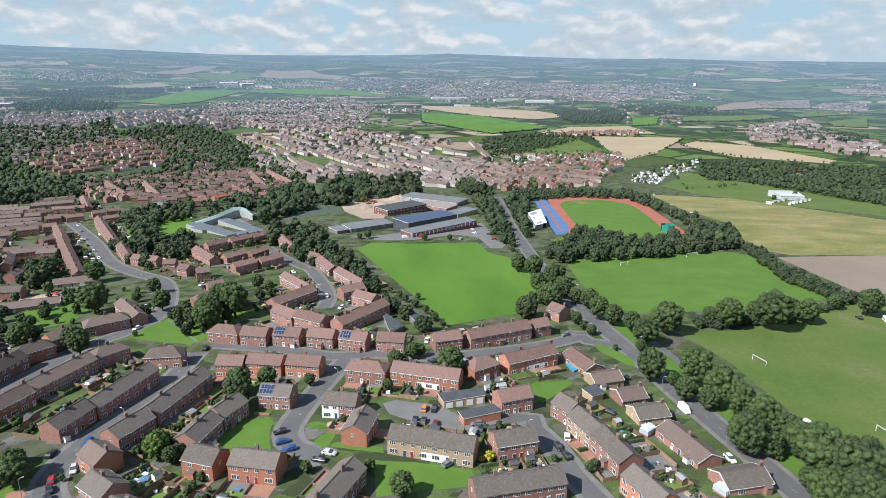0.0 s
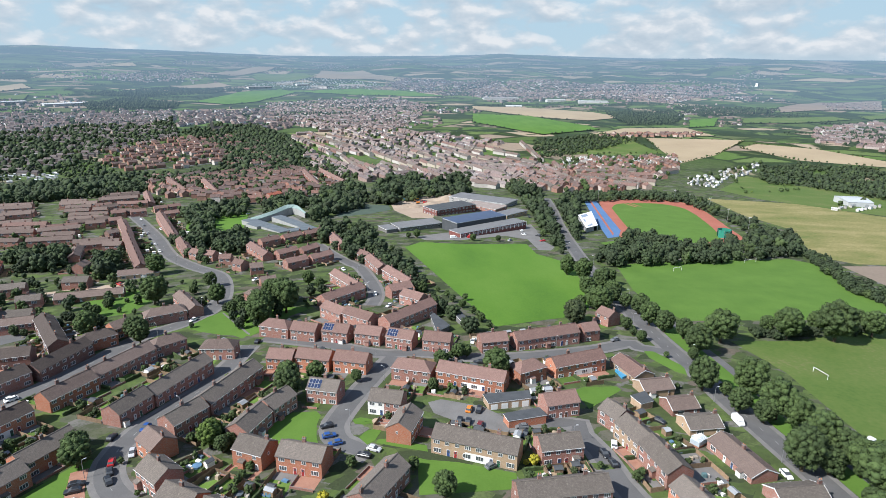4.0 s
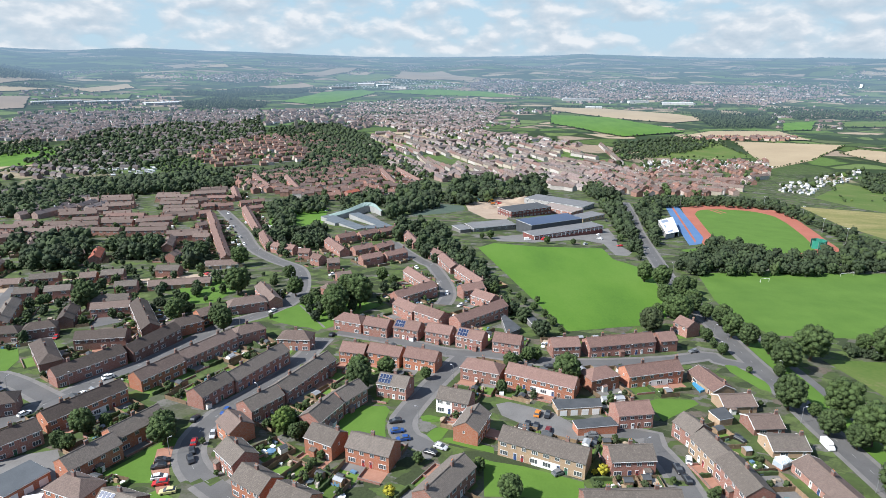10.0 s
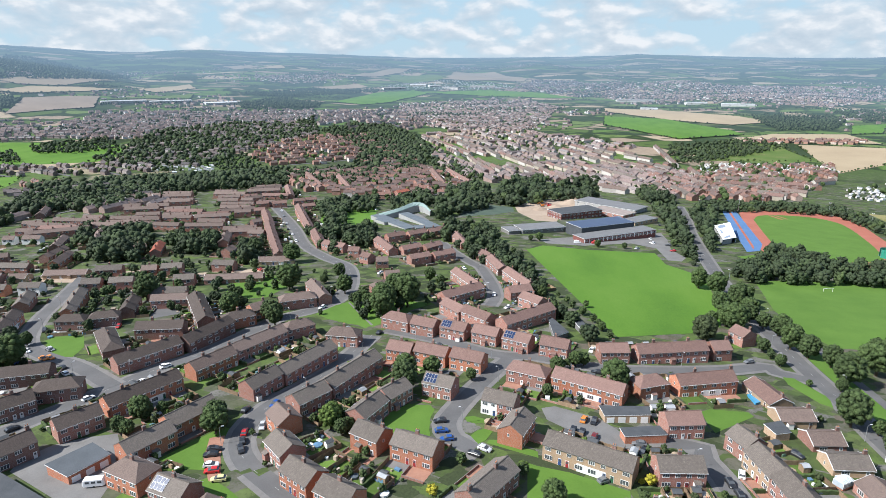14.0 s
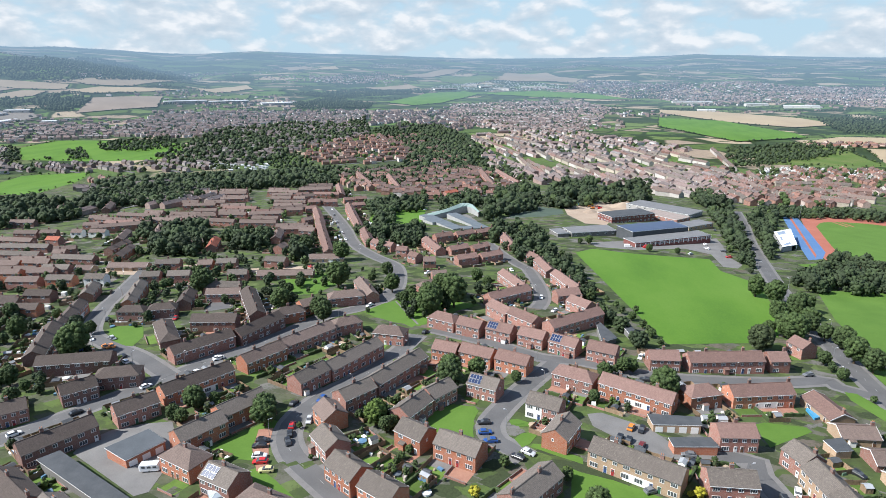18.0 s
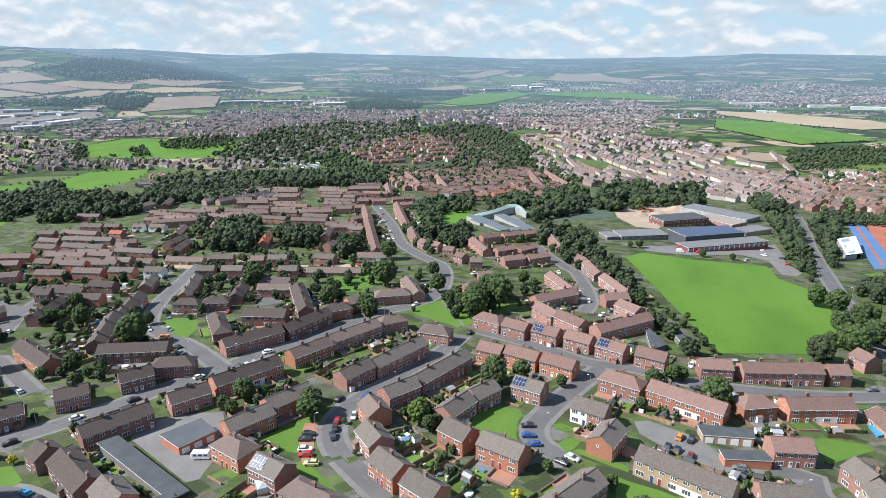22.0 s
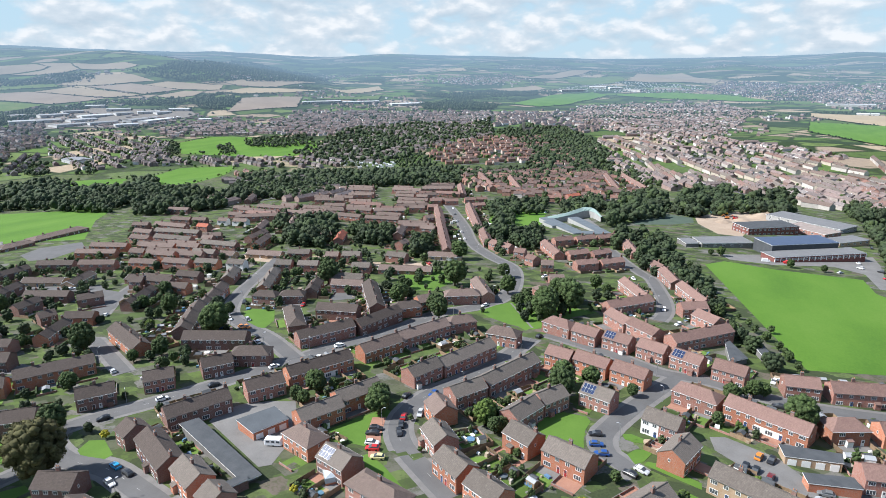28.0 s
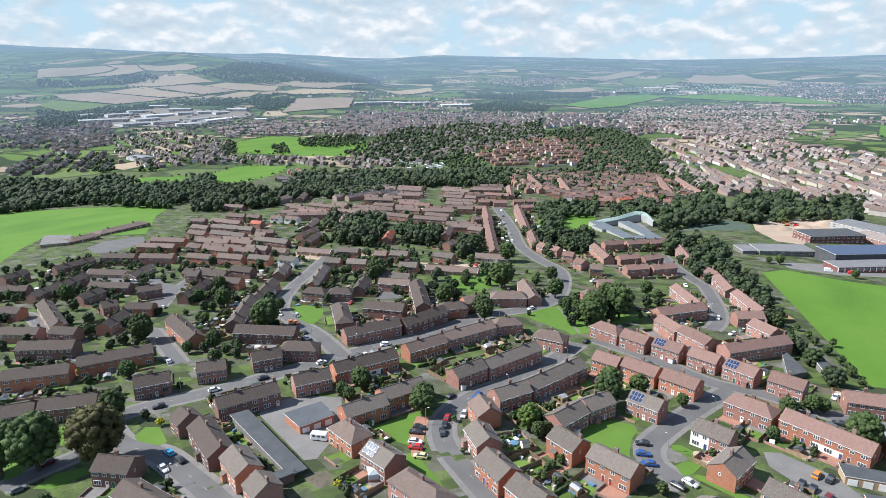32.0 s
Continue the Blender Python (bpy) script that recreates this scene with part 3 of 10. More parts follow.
def house(x, y, turn, length, wall="red", roof="brown", units=2, hip=False, depth=7.6, eaves=5.0, rise=2.35, detail=2, solar=0, ridge=None, white_half=False, gutters=True, name=None):
    """A row of dwellings under one roof. Local x runs along the ridge, -y is the front. detail 2: every window and pane; 1: windows whole; 0: few."""
    a = radians(turn)
    if 300 < math.hypot(x, y) < 700 and eaves == 5.0:
        length, depth, eaves, rise = length * 0.93, depth * 0.9, 4.6, 2.1
    TAKEN.append((x, y, length / 2, depth / 2, a))
    floors = 2 if eaves > 3.5 else 1
    word = {1: "detached house", 2: "semi-detached pair"}.get(units, "terrace") if floors == 2 else "bungalow"
    text = f"{WALL_WORD[wall]} {'' if floors == 2 else 'low '}{word} with {'hipped ' if hip else ''}{ROOF_WORD[roof]} roof"
    top = thing(name or ("bungalow" if floors == 1 else "terraced_houses" if units > 2 else "house"), Matrix.Translation((x, y, land(x, y))) @ Matrix.Rotation(a, 4, "Z"),
                text + (" and solar panels" if solar else ""), "house", "houses of the estate")
    L, D = length / 2, depth / 2
    b = Build()
    if hip:
        b.box(-L, L, -D, D, -2, eaves)
    else:
        e, t = eaves, eaves + rise
        b.solid([(-L, -D, -2), (L, -D, -2), (L, D, -2), (-L, D, -2), (-L, -D, e), (L, -D, e), (L, D, e), (-L, D, e), (-L, 0, t), (L, 0, t)],
                [(0, 1, 5, 4), (1, 2, 6, 9, 5), (2, 3, 7, 6), (3, 0, 4, 8, 7), (4, 5, 9, 8), (6, 7, 8, 9), (3, 2, 1, 0)])
    part("wall", b, BRICK[wall], top)
    if white_half:
        b = Build()
        b.box(-L - 0.03 if white_half == 1 else -L * 0.2, 0 if white_half == 1 else L * 0.45, -D - 0.04, -D - 0.004, 0, eaves if white_half == 1 else 2.5)
        part("render_panel", b, BRICK["white"], top, "white painted render")
    # roof: slabs with an overhang
    b = Build()
    o, s, th = 0.3, rise / D, 0.16
    e, t = eaves - o * s + 0.05, eaves + rise + 0.05
    X, Y = L + (0.12 if not hip else o), D + o
    R = L + 0.12 if not hip else (ridge / 2 if ridge is not None else max(0.4, L - D * 0.95))
    low = [(-X, -Y, e), (X, -Y, e), (X, Y, e), (-X, Y, e), (-R, 0, t), (R, 0, t)]
    up = [(p[0], p[1], p[2] + th) for p in low]
    faces = [(6, 7, 11, 10), (8, 9, 10, 11), (7, 8, 11), (9, 6, 10), (1, 0, 4, 5), (3, 2, 5, 4), (0, 1, 7, 6), (2, 3, 9, 8), (1, 2, 8, 7), (3, 0, 6, 9)] if hip else \
        [(6, 7, 11, 10), (8, 9, 10, 11), (1, 0, 4, 5), (3, 2, 5, 4), (0, 1, 7, 6), (2, 3, 9, 8), (1, 5, 11, 7), (5, 2, 8, 11), (4, 0, 6, 10), (3, 4, 10, 9)]
    b.solid(low + up, faces)
    rf = part("roof", b, ROOF[roof], top)
    pale = random.random() < 0.4
    if gutters and detail > 0:
        for sgn in (-1, 1):
            b = Build()
            y0 = sgn * (Y + 0.06)
            b.box(-X, X, min(y0, y0 - sgn * 0.1), max(y0, y0 - sgn * 0.1), e + 0.01, e + 0.12)
            part("gutter", b, PAINT if pale else GUTTER_GREY, rf, "white gutter board" if pale else "dark grey gutter")
        if not hip and detail == 2:
            b = Build()
            b.box(-R, R, -0.14, 0.14, t + th - 0.04, t + th + 0.07)
            part("ridge_tiles", b, ROOF[roof], rf)
    if floors == 1 and not hip and detail > 0:
        for sgn in (-1, 1):
            b = Build()
            for k in (-1, 1):
                p, q = (sgn * (X + 0.02), k * Y, e + 0.02), (sgn * (X + 0.02), 0, t + 0.02)
                b.solid([(p[0], p[1], p[2] - 0.12), (q[0], q[1], q[2] - 0.12), (q[0], q[1], q[2] + 0.2), (p[0], p[1], p[2] + 0.2),
                         (p[0] + sgn * 0.05, p[1], p[2] - 0.12), (q[0] + sgn * 0.05, q[1], q[2] - 0.12), (q[0] + sgn * 0.05, q[1], q[2] + 0.2), (p[0] + sgn * 0.05, p[1], p[2] + 0.2)],
                        [(0, 1, 2, 3), (7, 6, 5, 4), (0, 4, 5, 1), (3, 2, 6, 7)])
            part("bargeboard", b, PAINT, rf, "white bargeboard")
    n = max(1, units)
    w = length / n
    stacks = [w * (2 * i + 1) - L for i in range((n + 1) // 2)] if n > 1 else [L - 0.8]
    if n % 2 and n > 1:
        stacks[-1] = L - 0.6
    for c in stacks if detail >= 0 else stacks[:2]:
        if abs(c) < R + 0.1 or not hip:
            part("chimney", CHIMNEY, None, top, at=pose(max(-R + 0.6, min(R - 0.6, c)) if R > 0.7 else 0, 0.25, eaves + rise + 0.3))
    kinds = ("wide", "mid", "small")
    for i in range(n):
        x0 = -L + w * i
        for side in (-1, 1):
            flip = pose(0, 0, 0) if side < 0 else pose(0, 0, 0, 0, 0, 180)
            mirror = (i % 2) * 2 - 1
            spots = []
            if detail <= 0:
                street = -1 if x * math.sin(a) - y * math.cos(a) < 0 else 1
                if side == street and detail == 0:
                    spots = [("big", w * 0.5, eaves - 1.05)]
            else:
                fl = [(eaves - 0.98, True)] if floors == 2 else []
                for z, _ in fl:
                    spots += [("wide", w / 2 + mirror * w * 0.24, z), ("mid" if side < 0 else "small", w / 2 - mirror * w * 0.26, z)]
                if side > 0 and detail == 1:
                    spots = spots[:1]
                else:
                    spots += [("big" if side < 0 else "wide", w / 2 + mirror * w * 0.2, 1.4)]
                if detail == 2:
                    part("door", DOORS[random.choice((0, 0, 0, 1, 2, 3, 4))], None, top, at=flip @ pose(side * -1 * (x0 + w / 2 - mirror * w * 0.33), -D - 0.003, 0.05))
            for kind, cx, z in spots:
                m = flip @ pose(side * -1 * (x0 + cx), -D - 0.003 - (0.04 if white_half and side < 0 else 0), z)
                fm, pm, both = WINDOWS[kind]
                if detail == 2 and side < 0 and math.hypot(x, y) < 205:
                    f = part("window", fm, None, top, at=m)
                    part("pane", pm, None, f)
                else:
                    part("window", both, None, top, at=m)
    if detail == 2:
        for sgn in (-1, 1):
            if random.random() < 0.6:
                part("window", WINDOWS["small"][2], None, top, at=pose(sgn * (L + 0.003), random.uniform(-1, 1), eaves - 1.0, 0, 0, 90 * sgn))
        if random.random() < 0.7:
            c, side = random.uniform(-L + 1.2, L - 1.2), random.choice((-1, -1, 1))
            b = Build()
            b.box(c - 0.9, c + 0.9, side * D if side > 0 else -D - 1.2, D + 1.2 if side > 0 else -D, 0, 2.3, 0)
            y0, y1 = (D, D + 1.4) if side > 0 else (-D - 1.4, -D)
            z0, z1 = (2.7, 2.3) if side > 0 else (2.3, 2.7)
            b.solid([(c - 1, y0, z0), (c + 1, y0, z0), (c + 1, y1, z1), (c - 1, y1, z1), (c - 1, y0, z0 + 0.1), (c + 1, y0, z0 + 0.1), (c + 1, y1, z1 + 0.1), (c - 1, y1, z1 + 0.1)],
                    [(3, 2, 1, 0), (4, 5, 6, 7), (0, 1, 5, 4), (1, 2, 6, 5), (2, 3, 7, 6), (3, 0, 4, 7)], 1)
            part("porch", b, [random.choice((BRICK[wall], BRICK["white"])), ROOF[roof]], top)
    tilt = math.degrees(math.atan2(rise, D))
    for i in range(solar):
        cols = (solar + 1) // 2
        c, r = i % cols, i // cols
        p = part("solar_panel", PANEL, None, rf, "dark blue solar panel in a metal frame",
                 at=pose(-L + 1.0 + c * 1.08 if solar > 0 else 0, -D * 0.72 + r * 1.45, eaves + rise * (0.28 + r * 1.45 / D) + 0.3, tilt))
    return top


ROOF_WORD = {"brown": "brown tiled", "umber": "dark umber tiled", "rust": "rust-brown tiled", "grey": "weathered grey-brown tiled", "red": "red tiled", "slate": "dark slate"}


def garden(x, y, turn, length, units, me, depth=7.6, back=11.0, front=9.0, rich=True):
    """Plots in front of and behind a row: lawns, patios, hedges, fences and sheds, kept off roads and buildings."""
    a = radians(turn)
    ca, sa = math.cos(a), math.sin(a)
    w = length / max(1, units)

    def at(u, v):
        return x + u * ca - v * sa, y + u * sa + v * ca

    for i in range(units):
        for side, reach in ((-1, front * random.choice((0.6, 1.0))), (1, back)):
            u0, u1 = -length / 2 + w * i + 0.15, -length / 2 + w * (i + 1) - 0.15
            v = reach
            while v > 2.5:
                corners = [at(u, side * (depth / 2 + k)) for u in (u0, (u0 + u1) / 2, u1) for k in (1.2, v / 2, v)]
                if not any(on_road(*c) or blocked(*c, 0.6, me) or any(inside(g, *c) for g in KEPT_CLEAR) for c in corners):
                    break
                v -= 1.5
            if v <= 2.5:
                continue
            s0, s1 = side * (depth / 2 + 0.1), side * (depth / 2 + v)
            kind = random.random()
            if reach > 8:
                patio = random.uniform(2, 3.4)
                m = side * (depth / 2 + patio)
                slab("patio", [at(u0, s0), at(u1, s0), at(u1, m), at(u0, m)], -0.1, 0.05 + 0.002 * (i % 2), random.choice((PAVING, PAVING, BRICKPAVE, CONCRETE)), "paved patio behind a house", "patio")
                if v > patio + 2:
                    slab("lawn", [at(u0, m), at(u1, m), at(u1, s1), at(u0, s1)], -0.1, 0.045, LAWN if kind < 0.8 else PAVING if kind < 0.9 else EARTH, "small fenced back lawn", "lawn")
                SPOTS.append((at((u0 + u1) / 2, s1 - side * 1.6), turn, v, at((u0 + u1) / 2 + random.uniform(-1.5, 1.5), (m + s1) / 2)))
                lines = [((u0 - 0.1, s0 + side * 0.5), (u0 - 0.1, s1)), ((u0 - 0.1, s1), (u1 + 0.1, s1))]
                if i == units - 1:
                    lines.append(((u1 + 0.2, s0 + side * 0.5), (u1 + 0.2, s1)))
                for p, q in lines:
                    FENCES.append((at(*p), at(*q), random.random()))
            else:
                slab("front_garden", [at(u0, s0), at(u1, s0), at(u1, s1), at(u0, s1)], -0.1, 0.048, LAWN if kind < 0.5 else BRICKPAVE if kind < 0.72 else PAVING if kind < 0.9 else CONCRETE,
                     "small front garden between house and street", "garden")
                FENCES.append((at(u0 - 0.1, s1), at(u1 + 0.1, s1), 0.75 + 0.25 * random.random()))
                if random.random() < 0.5:
                    FENCES.append((at(u0 - 0.1, s0 + side * 0.6), at(u0 - 0.1, s1), 0.7 + 0.3 * random.random()))


SPOTS, FENCES = [], []
# ---------- trees ----------
rng = np.random.default_rng(11)
ICO = None


def ico(level=1):
    bm = bmesh.new()
    bmesh.ops.create_icosphere(bm, subdivisions=level, radius=1.0)
    v = np.array([p.co[:] for p in bm.verts])
    f = np.array([[p.index for p in q.verts] for q in bm.faces])
    bm.free()
    return v, f


ICO1 = ico(1)


def crown_arrays(lumps, leaves, leaf, squash=1.05):
    """Vertices and triangles of a crown of radius 1: uneven lumps with loose leaf sprays over them."""
    iv, itr = ICO1
    V, T, k = [], [], 0
    if lumps > 3:
        V, T, k = [iv * (np.array([0.72, 0.72, 0.72 * squash]) if lumps > 80 else np.array([0.62, 0.62, 0.62 * squash]))], [itr], len(iv)
    for i in range(lumps):
        h = 1 - 2 * (i + 0.5) / lumps
        a = i * 2.39996 + rng.uniform(-0.4, 0.4)
        s = math.sqrt(1 - h * h)
        reach = rng.uniform(0.6, 0.82) if lumps > 80 else rng.uniform(0.5, 0.72) if lumps > 8 else rng.uniform(0.38, 0.58) if lumps > 3 else 0.25
        c = np.array([s * math.cos(a) * reach, s * math.sin(a) * reach, h * reach * squash])
        r = rng.uniform(0.2, 0.3) * (0.72 if lumps > 80 else 1.0 if lumps > 20 else 1.3 if lumps > 8 else 1.75 if lumps > 3 else 2.2)
        lump = iv * r * (1 + 0.2 * rng.standard_normal((len(iv), 1))) * np.array([1, 1, 0.85]) + c
        V.append(lump)
        T.append(itr + k)
        k += len(iv)
        n = leaves
        d = rng.standard_normal((n, 3))
        d /= np.linalg.norm(d, axis=1)[:, None]
        p = c + d * r * rng.uniform(0.92, 1.26, (n, 1)) * np.array([1, 1, 0.9])
        u = rng.standard_normal((n, 3))
        u -= (u * d).sum(1)[:, None] * d * 0.5
        u /= np.linalg.norm(u, axis=1)[:, None]
        w = np.cross(d, u) + 0.4 * rng.standard_normal((n, 3))
        size = leaf * rng.uniform(0.6, 1.3, (n, 1))
        q = np.stack([p - u * size, p + w * size * 0.6, p + u * size, p - w * size * 0.6], 1).reshape(-1, 3)
        V.append(q)
        b = np.arange(n)[:, None] * 4 + k
        T.append(np.concatenate([b + [[0, 1, 2]], b + [[0, 2, 3]]]))
        k += 4 * n
    return np.concatenate(V), np.concatenate(T)


def array_mesh(name, v, t, mat, index=None):
    me = bpy.data.meshes.new(name)
    me.vertices.add(len(v))
    me.vertices.foreach_set("co", np.ascontiguousarray(v, dtype=np.float32).ravel())
    me.loops.add(t.size)
    me.loops.foreach_set("vertex_index", np.ascontiguousarray(t, dtype=np.int32).ravel())
    me.polygons.add(len(t))
    me.polygons.foreach_set("loop_start", np.arange(0, t.size, t.shape[1], dtype=np.int32))
    for m in (mat if isinstance(mat, list) else [mat]):
        me.materials.append(m)
    me.polygons.foreach_set("use_smooth", np.ones(len(t), dtype=bool))
    if index is not None:
        me.polygons.foreach_set("material_index", np.ascontiguousarray(index, dtype=np.int32))
    me.update(calc_edges=True)
    return me


CROWNS = [[array_mesh("crown", *crown_arrays(110, 80, 0.036), mat) for _ in range(3)] for mat in FOLIAGE]
BUSHES = [array_mesh("crown", *crown_arrays(14, 44, 0.11), mat) for mat in FOLIAGE]


def trunk_mesh():
    b = Build()
    b.tube((0, 0, -0.1), (0.03, 0, 0.6), 0.09, 0.065, 7)
    b.tube((0.03, 0, 0.6), (0.0, 0.04, 1.2), 0.065, 0.035, 6)
    for i in range(5):
        a = i * 1.3
        b.tube((0.02, 0.01, 0.5 + 0.1 * i), (0.5 * math.cos(a), 0.5 * math.sin(a), 0.95 + 0.12 * i), 0.035, 0.012, 5)
    return b.mesh("trunk", BARK)


TRUNK = trunk_mesh()
TREE_WORD = ("broad dark green tree with a full crown", "mid-green leafy tree with an uneven crown", "dark copper-green round tree", "small bright yellow ornamental tree",
             "large tree turning russet brown", "light green leafy garden tree")


def tree(x, y, r, kind):
    if r < 5.5 and blocked(x, y, -0.3):
        return None
    r *= 1.0 if kind == 4 else 0.82
    m = Matrix.Translation((x, y, land(x, y))) @ Matrix.Rotation(rng.uniform(0, 6.28), 4, "Z") @ Matrix.Diagonal((r, r, r * rng.uniform(0.95, 1.1), 1))
    name = "tree" if r > 2 else "bush"
    top = thing(name, m, TREE_WORD[kind] if r > 2 else ("yellow" if kind == 3 else "green") + " rounded garden bush with dense leaves", name, "trees of the estate")
    part("trunk", TRUNK, None, top)
    part("crown", CROWNS[kind][int(rng.integers(3))] if r > 2 else BUSHES[kind], None, top, at=pose(0, 0, 1.25))
    return top


MINI = [crown_arrays(2, 1, 0.4) for _ in range(8)]
TINY = [crown_arrays(6, 6, 0.24) for _ in range(8)]
SMALL = [crown_arrays(14, 10, 0.16) for _ in range(8)]
MEDIUM = [crown_arrays(26, 30, 0.085) for _ in range(8)]


def inside(poly, x, y):
    hit = False
    for (a, b), (c, d) in zip(poly, poly[1:] + poly[:1]):
        if (b > y) != (d > y) and x < (c - a) * (y - b) / (d - b) + a:
            hit = not hit
    return hit


def scatter(poly, step, jitter=0.45):
    xs, ys = [p[0] for p in poly], [p[1] for p in poly]
    out = []
    y, row = min(ys), 0
    while y < max(ys):
        x = min(xs) + (row % 2) * step / 2
        while x < max(xs):
            px, py = x + rng.uniform(-jitter, jitter) * step, y + rng.uniform(-jitter, jitter) * step
            if inside(poly, px, py):
                out.append((px, py))
            x += step
        y += step * 0.87
        row += 1
    return out


def canopy(name, places, label, category="trees", mat=None):
    """Many trees as one piece of woodland. places: x, y, crown radius, height factor."""
    V, T, I, k = [], [], [], 0
    for x, y, r, up in places:
        away = math.hypot(x, y)
        src = MEDIUM if away < 320 and r > 1.8 else SMALL if away < 480 and r > 1.2 else TINY if away < 850 else MINI
        v, t = src[int(rng.integers(len(src)))]
        a = rng.uniform(0, 6.28)
        c, s = math.cos(a), math.sin(a)
        w = np.stack([(v[:, 0] * c - v[:, 1] * s) * r + x, (v[:, 0] * s + v[:, 1] * c) * r + y, v[:, 2] * r * up + land(x, y) + r * up * 0.95], 1)
        V.append(w)
        T.append(t + k)
        I.append(np.full(len(t), int(rng.choice(4, p=[0.48, 0.3, 0.18, 0.04]))))
        k += len(v)
    if V:
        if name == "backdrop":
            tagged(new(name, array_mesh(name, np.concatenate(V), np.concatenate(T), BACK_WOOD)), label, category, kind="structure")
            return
        mats = mat or (WOODLAND if name == "woodland" else [FOLIAGE[0], FOLIAGE[1], FOLIAGE[2], FOLIAGE[5]])
        tagged(new(name, array_mesh(name, np.concatenate(V), np.concatenate(T), mats, np.concatenate(I) if mat is None else None)), label, category, kind="stuff")


def beyond(poly):
    """True for what lies on the far backdrop."""
    return math.hypot(sum(p[0] for p in poly) / len(poly), sum(p[1] for p in poly) / len(poly)) > 1650


def haze_painted(mat):
    """A copy of a material for the far backdrop, blue haze painted in."""
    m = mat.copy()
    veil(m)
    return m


# wood and field materials with blue haze glow mixed in by distance
BACK_WOOD = haze_painted(WOODLAND[0])
BACK_FIELD = {f.name: haze_painted(f) for f in (STRAW, STUBBLE, PLOUGH, MEADOW, PITCH)}


def wood(poly, height, step):
    away = math.hypot(sum(p[0] for p in poly) / len(poly), sum(p[1] for p in poly) / len(poly))
    gaps, size = (-0.32, 0.41) if 700 < away < 1650 else (-0.4, 0.44)
    spots = [(x, y, height * size * rng.uniform(0.5, 1.4), rng.uniform(0.95, 1.3)) for x, y in scatter(poly, step * (0.8 if beyond(poly) else 0.98))
             if noise.noise(Vector((x / 45, y / 45, 7.0))) > gaps and not on_road(x, y, 1.0) and not blocked(x, y, 1.0)]
    canopy("backdrop" if beyond(poly) else "woodland", spots, "distant wooded slope with thin haze painted in" if beyond(poly) else "belt of dark green broadleaved trees", "woodland")


def far_field(poly, mat):
    OPEN_LAND.append(poly)
    bm = bmesh.new()
    bm.faces.new([bm.verts.new((x, y, 0)) for x, y in poly])
    bmesh.ops.triangulate(bm, faces=bm.faces[:])
    for _ in range(4):
        bmesh.ops.subdivide_edges(bm, edges=bm.edges[:], cuts=1, use_grid_fill=True)
    for v in bm.verts:
        r = math.hypot(v.co.x, v.co.y)
        v.co.z = land(v.co.x, v.co.y) + 0.05 + (2.5 * smooth(1300, 1600, r))
    bm.normal_update()
    for q in bm.faces:
        if q.normal.z < 0:
            q.normal_flip()
    me = bpy.data.meshes.new("field")
    bm.to_mesh(me)
    bm.free()
    me.materials.append(BACK_FIELD[mat.name] if beyond(poly) else mat)
    word = {PITCH: "bright green mown", STRAW: "pale straw-coloured harvested", STUBBLE: "dull tan stubble", PLOUGH: "brown ploughed", MEADOW: "green grazing"}[mat]
    tagged(new("field", me), word + " farm field bounded by hedges", "field", kind="structure")
    # hedge round it
    spots = []
    for (a, b), (c, d) in zip(poly, poly[1:] + poly[:1]):
        n = max(1, int(math.hypot(c - a, d - b) / 11))
        for i in range(n):
            if rng.random() < 0.6:
                spots.append((a + (c - a) * i / n, b + (d - b) * i / n, rng.uniform(1.5, 4.0), 0.9))
    canopy("backdrop" if beyond(poly) else "hedgerow", spots, "dark hedgerow with scattered trees round a field", "hedge")


# grey darkens the mixed colours in place of cloud shadow over the left
WALLS_FAR = {"mixed": tinted("far_walls", [(0.0, (0.22, 0.15, 0.13)), (0.35, (0.31, 0.23, 0.2)), (0.6, (0.3, 0.25, 0.225)), (0.85, (0.4, 0.36, 0.335)), (1.0, (0.66, 0.64, 0.62))]),
             "grey": tinted("far_shaded_walls", [(0.0, (0.13, 0.1, 0.095)), (0.6, (0.19, 0.15, 0.138)), (0.86, (0.29, 0.26, 0.24)), (1.0, (0.6, 0.58, 0.56))]),
             "pink": tinted("far_red_walls", [(0.0, (0.24, 0.125, 0.095)), (0.7, (0.31, 0.19, 0.145)), (1.0, (0.6, 0.55, 0.5))]),
             "pale": tinted("far_pale_walls", [(0.0, (0.3, 0.28, 0.26)), (0.5, (0.5, 0.48, 0.45)), (1.0, (0.75, 0.75, 0.73))])}
ROOFS_FAR = {"mixed": tinted("far_roofs", [(0.0, (0.12, 0.102, 0.1)), (0.4, (0.17, 0.135, 0.125)), (0.7, (0.21, 0.155, 0.14)), (1.0, (0.2, 0.185, 0.18))]),
             "grey": tinted("far_shaded_roofs", [(0.0, (0.08, 0.075, 0.076)), (0.6, (0.125, 0.105, 0.1)), (1.0, (0.165, 0.14, 0.132))]),
             "pink": tinted("far_red_roofs", [(0.0, (0.11, 0.082, 0.074)), (0.7, (0.155, 0.1, 0.084)), (1.0, (0.22, 0.118, 0.09))]),
             "pale": tinted("far_pale_roofs", [(0.0, (0.2, 0.21, 0.21)), (0.5, (0.4, 0.41, 0.41)), (1.0, (0.66, 0.67, 0.67))])}


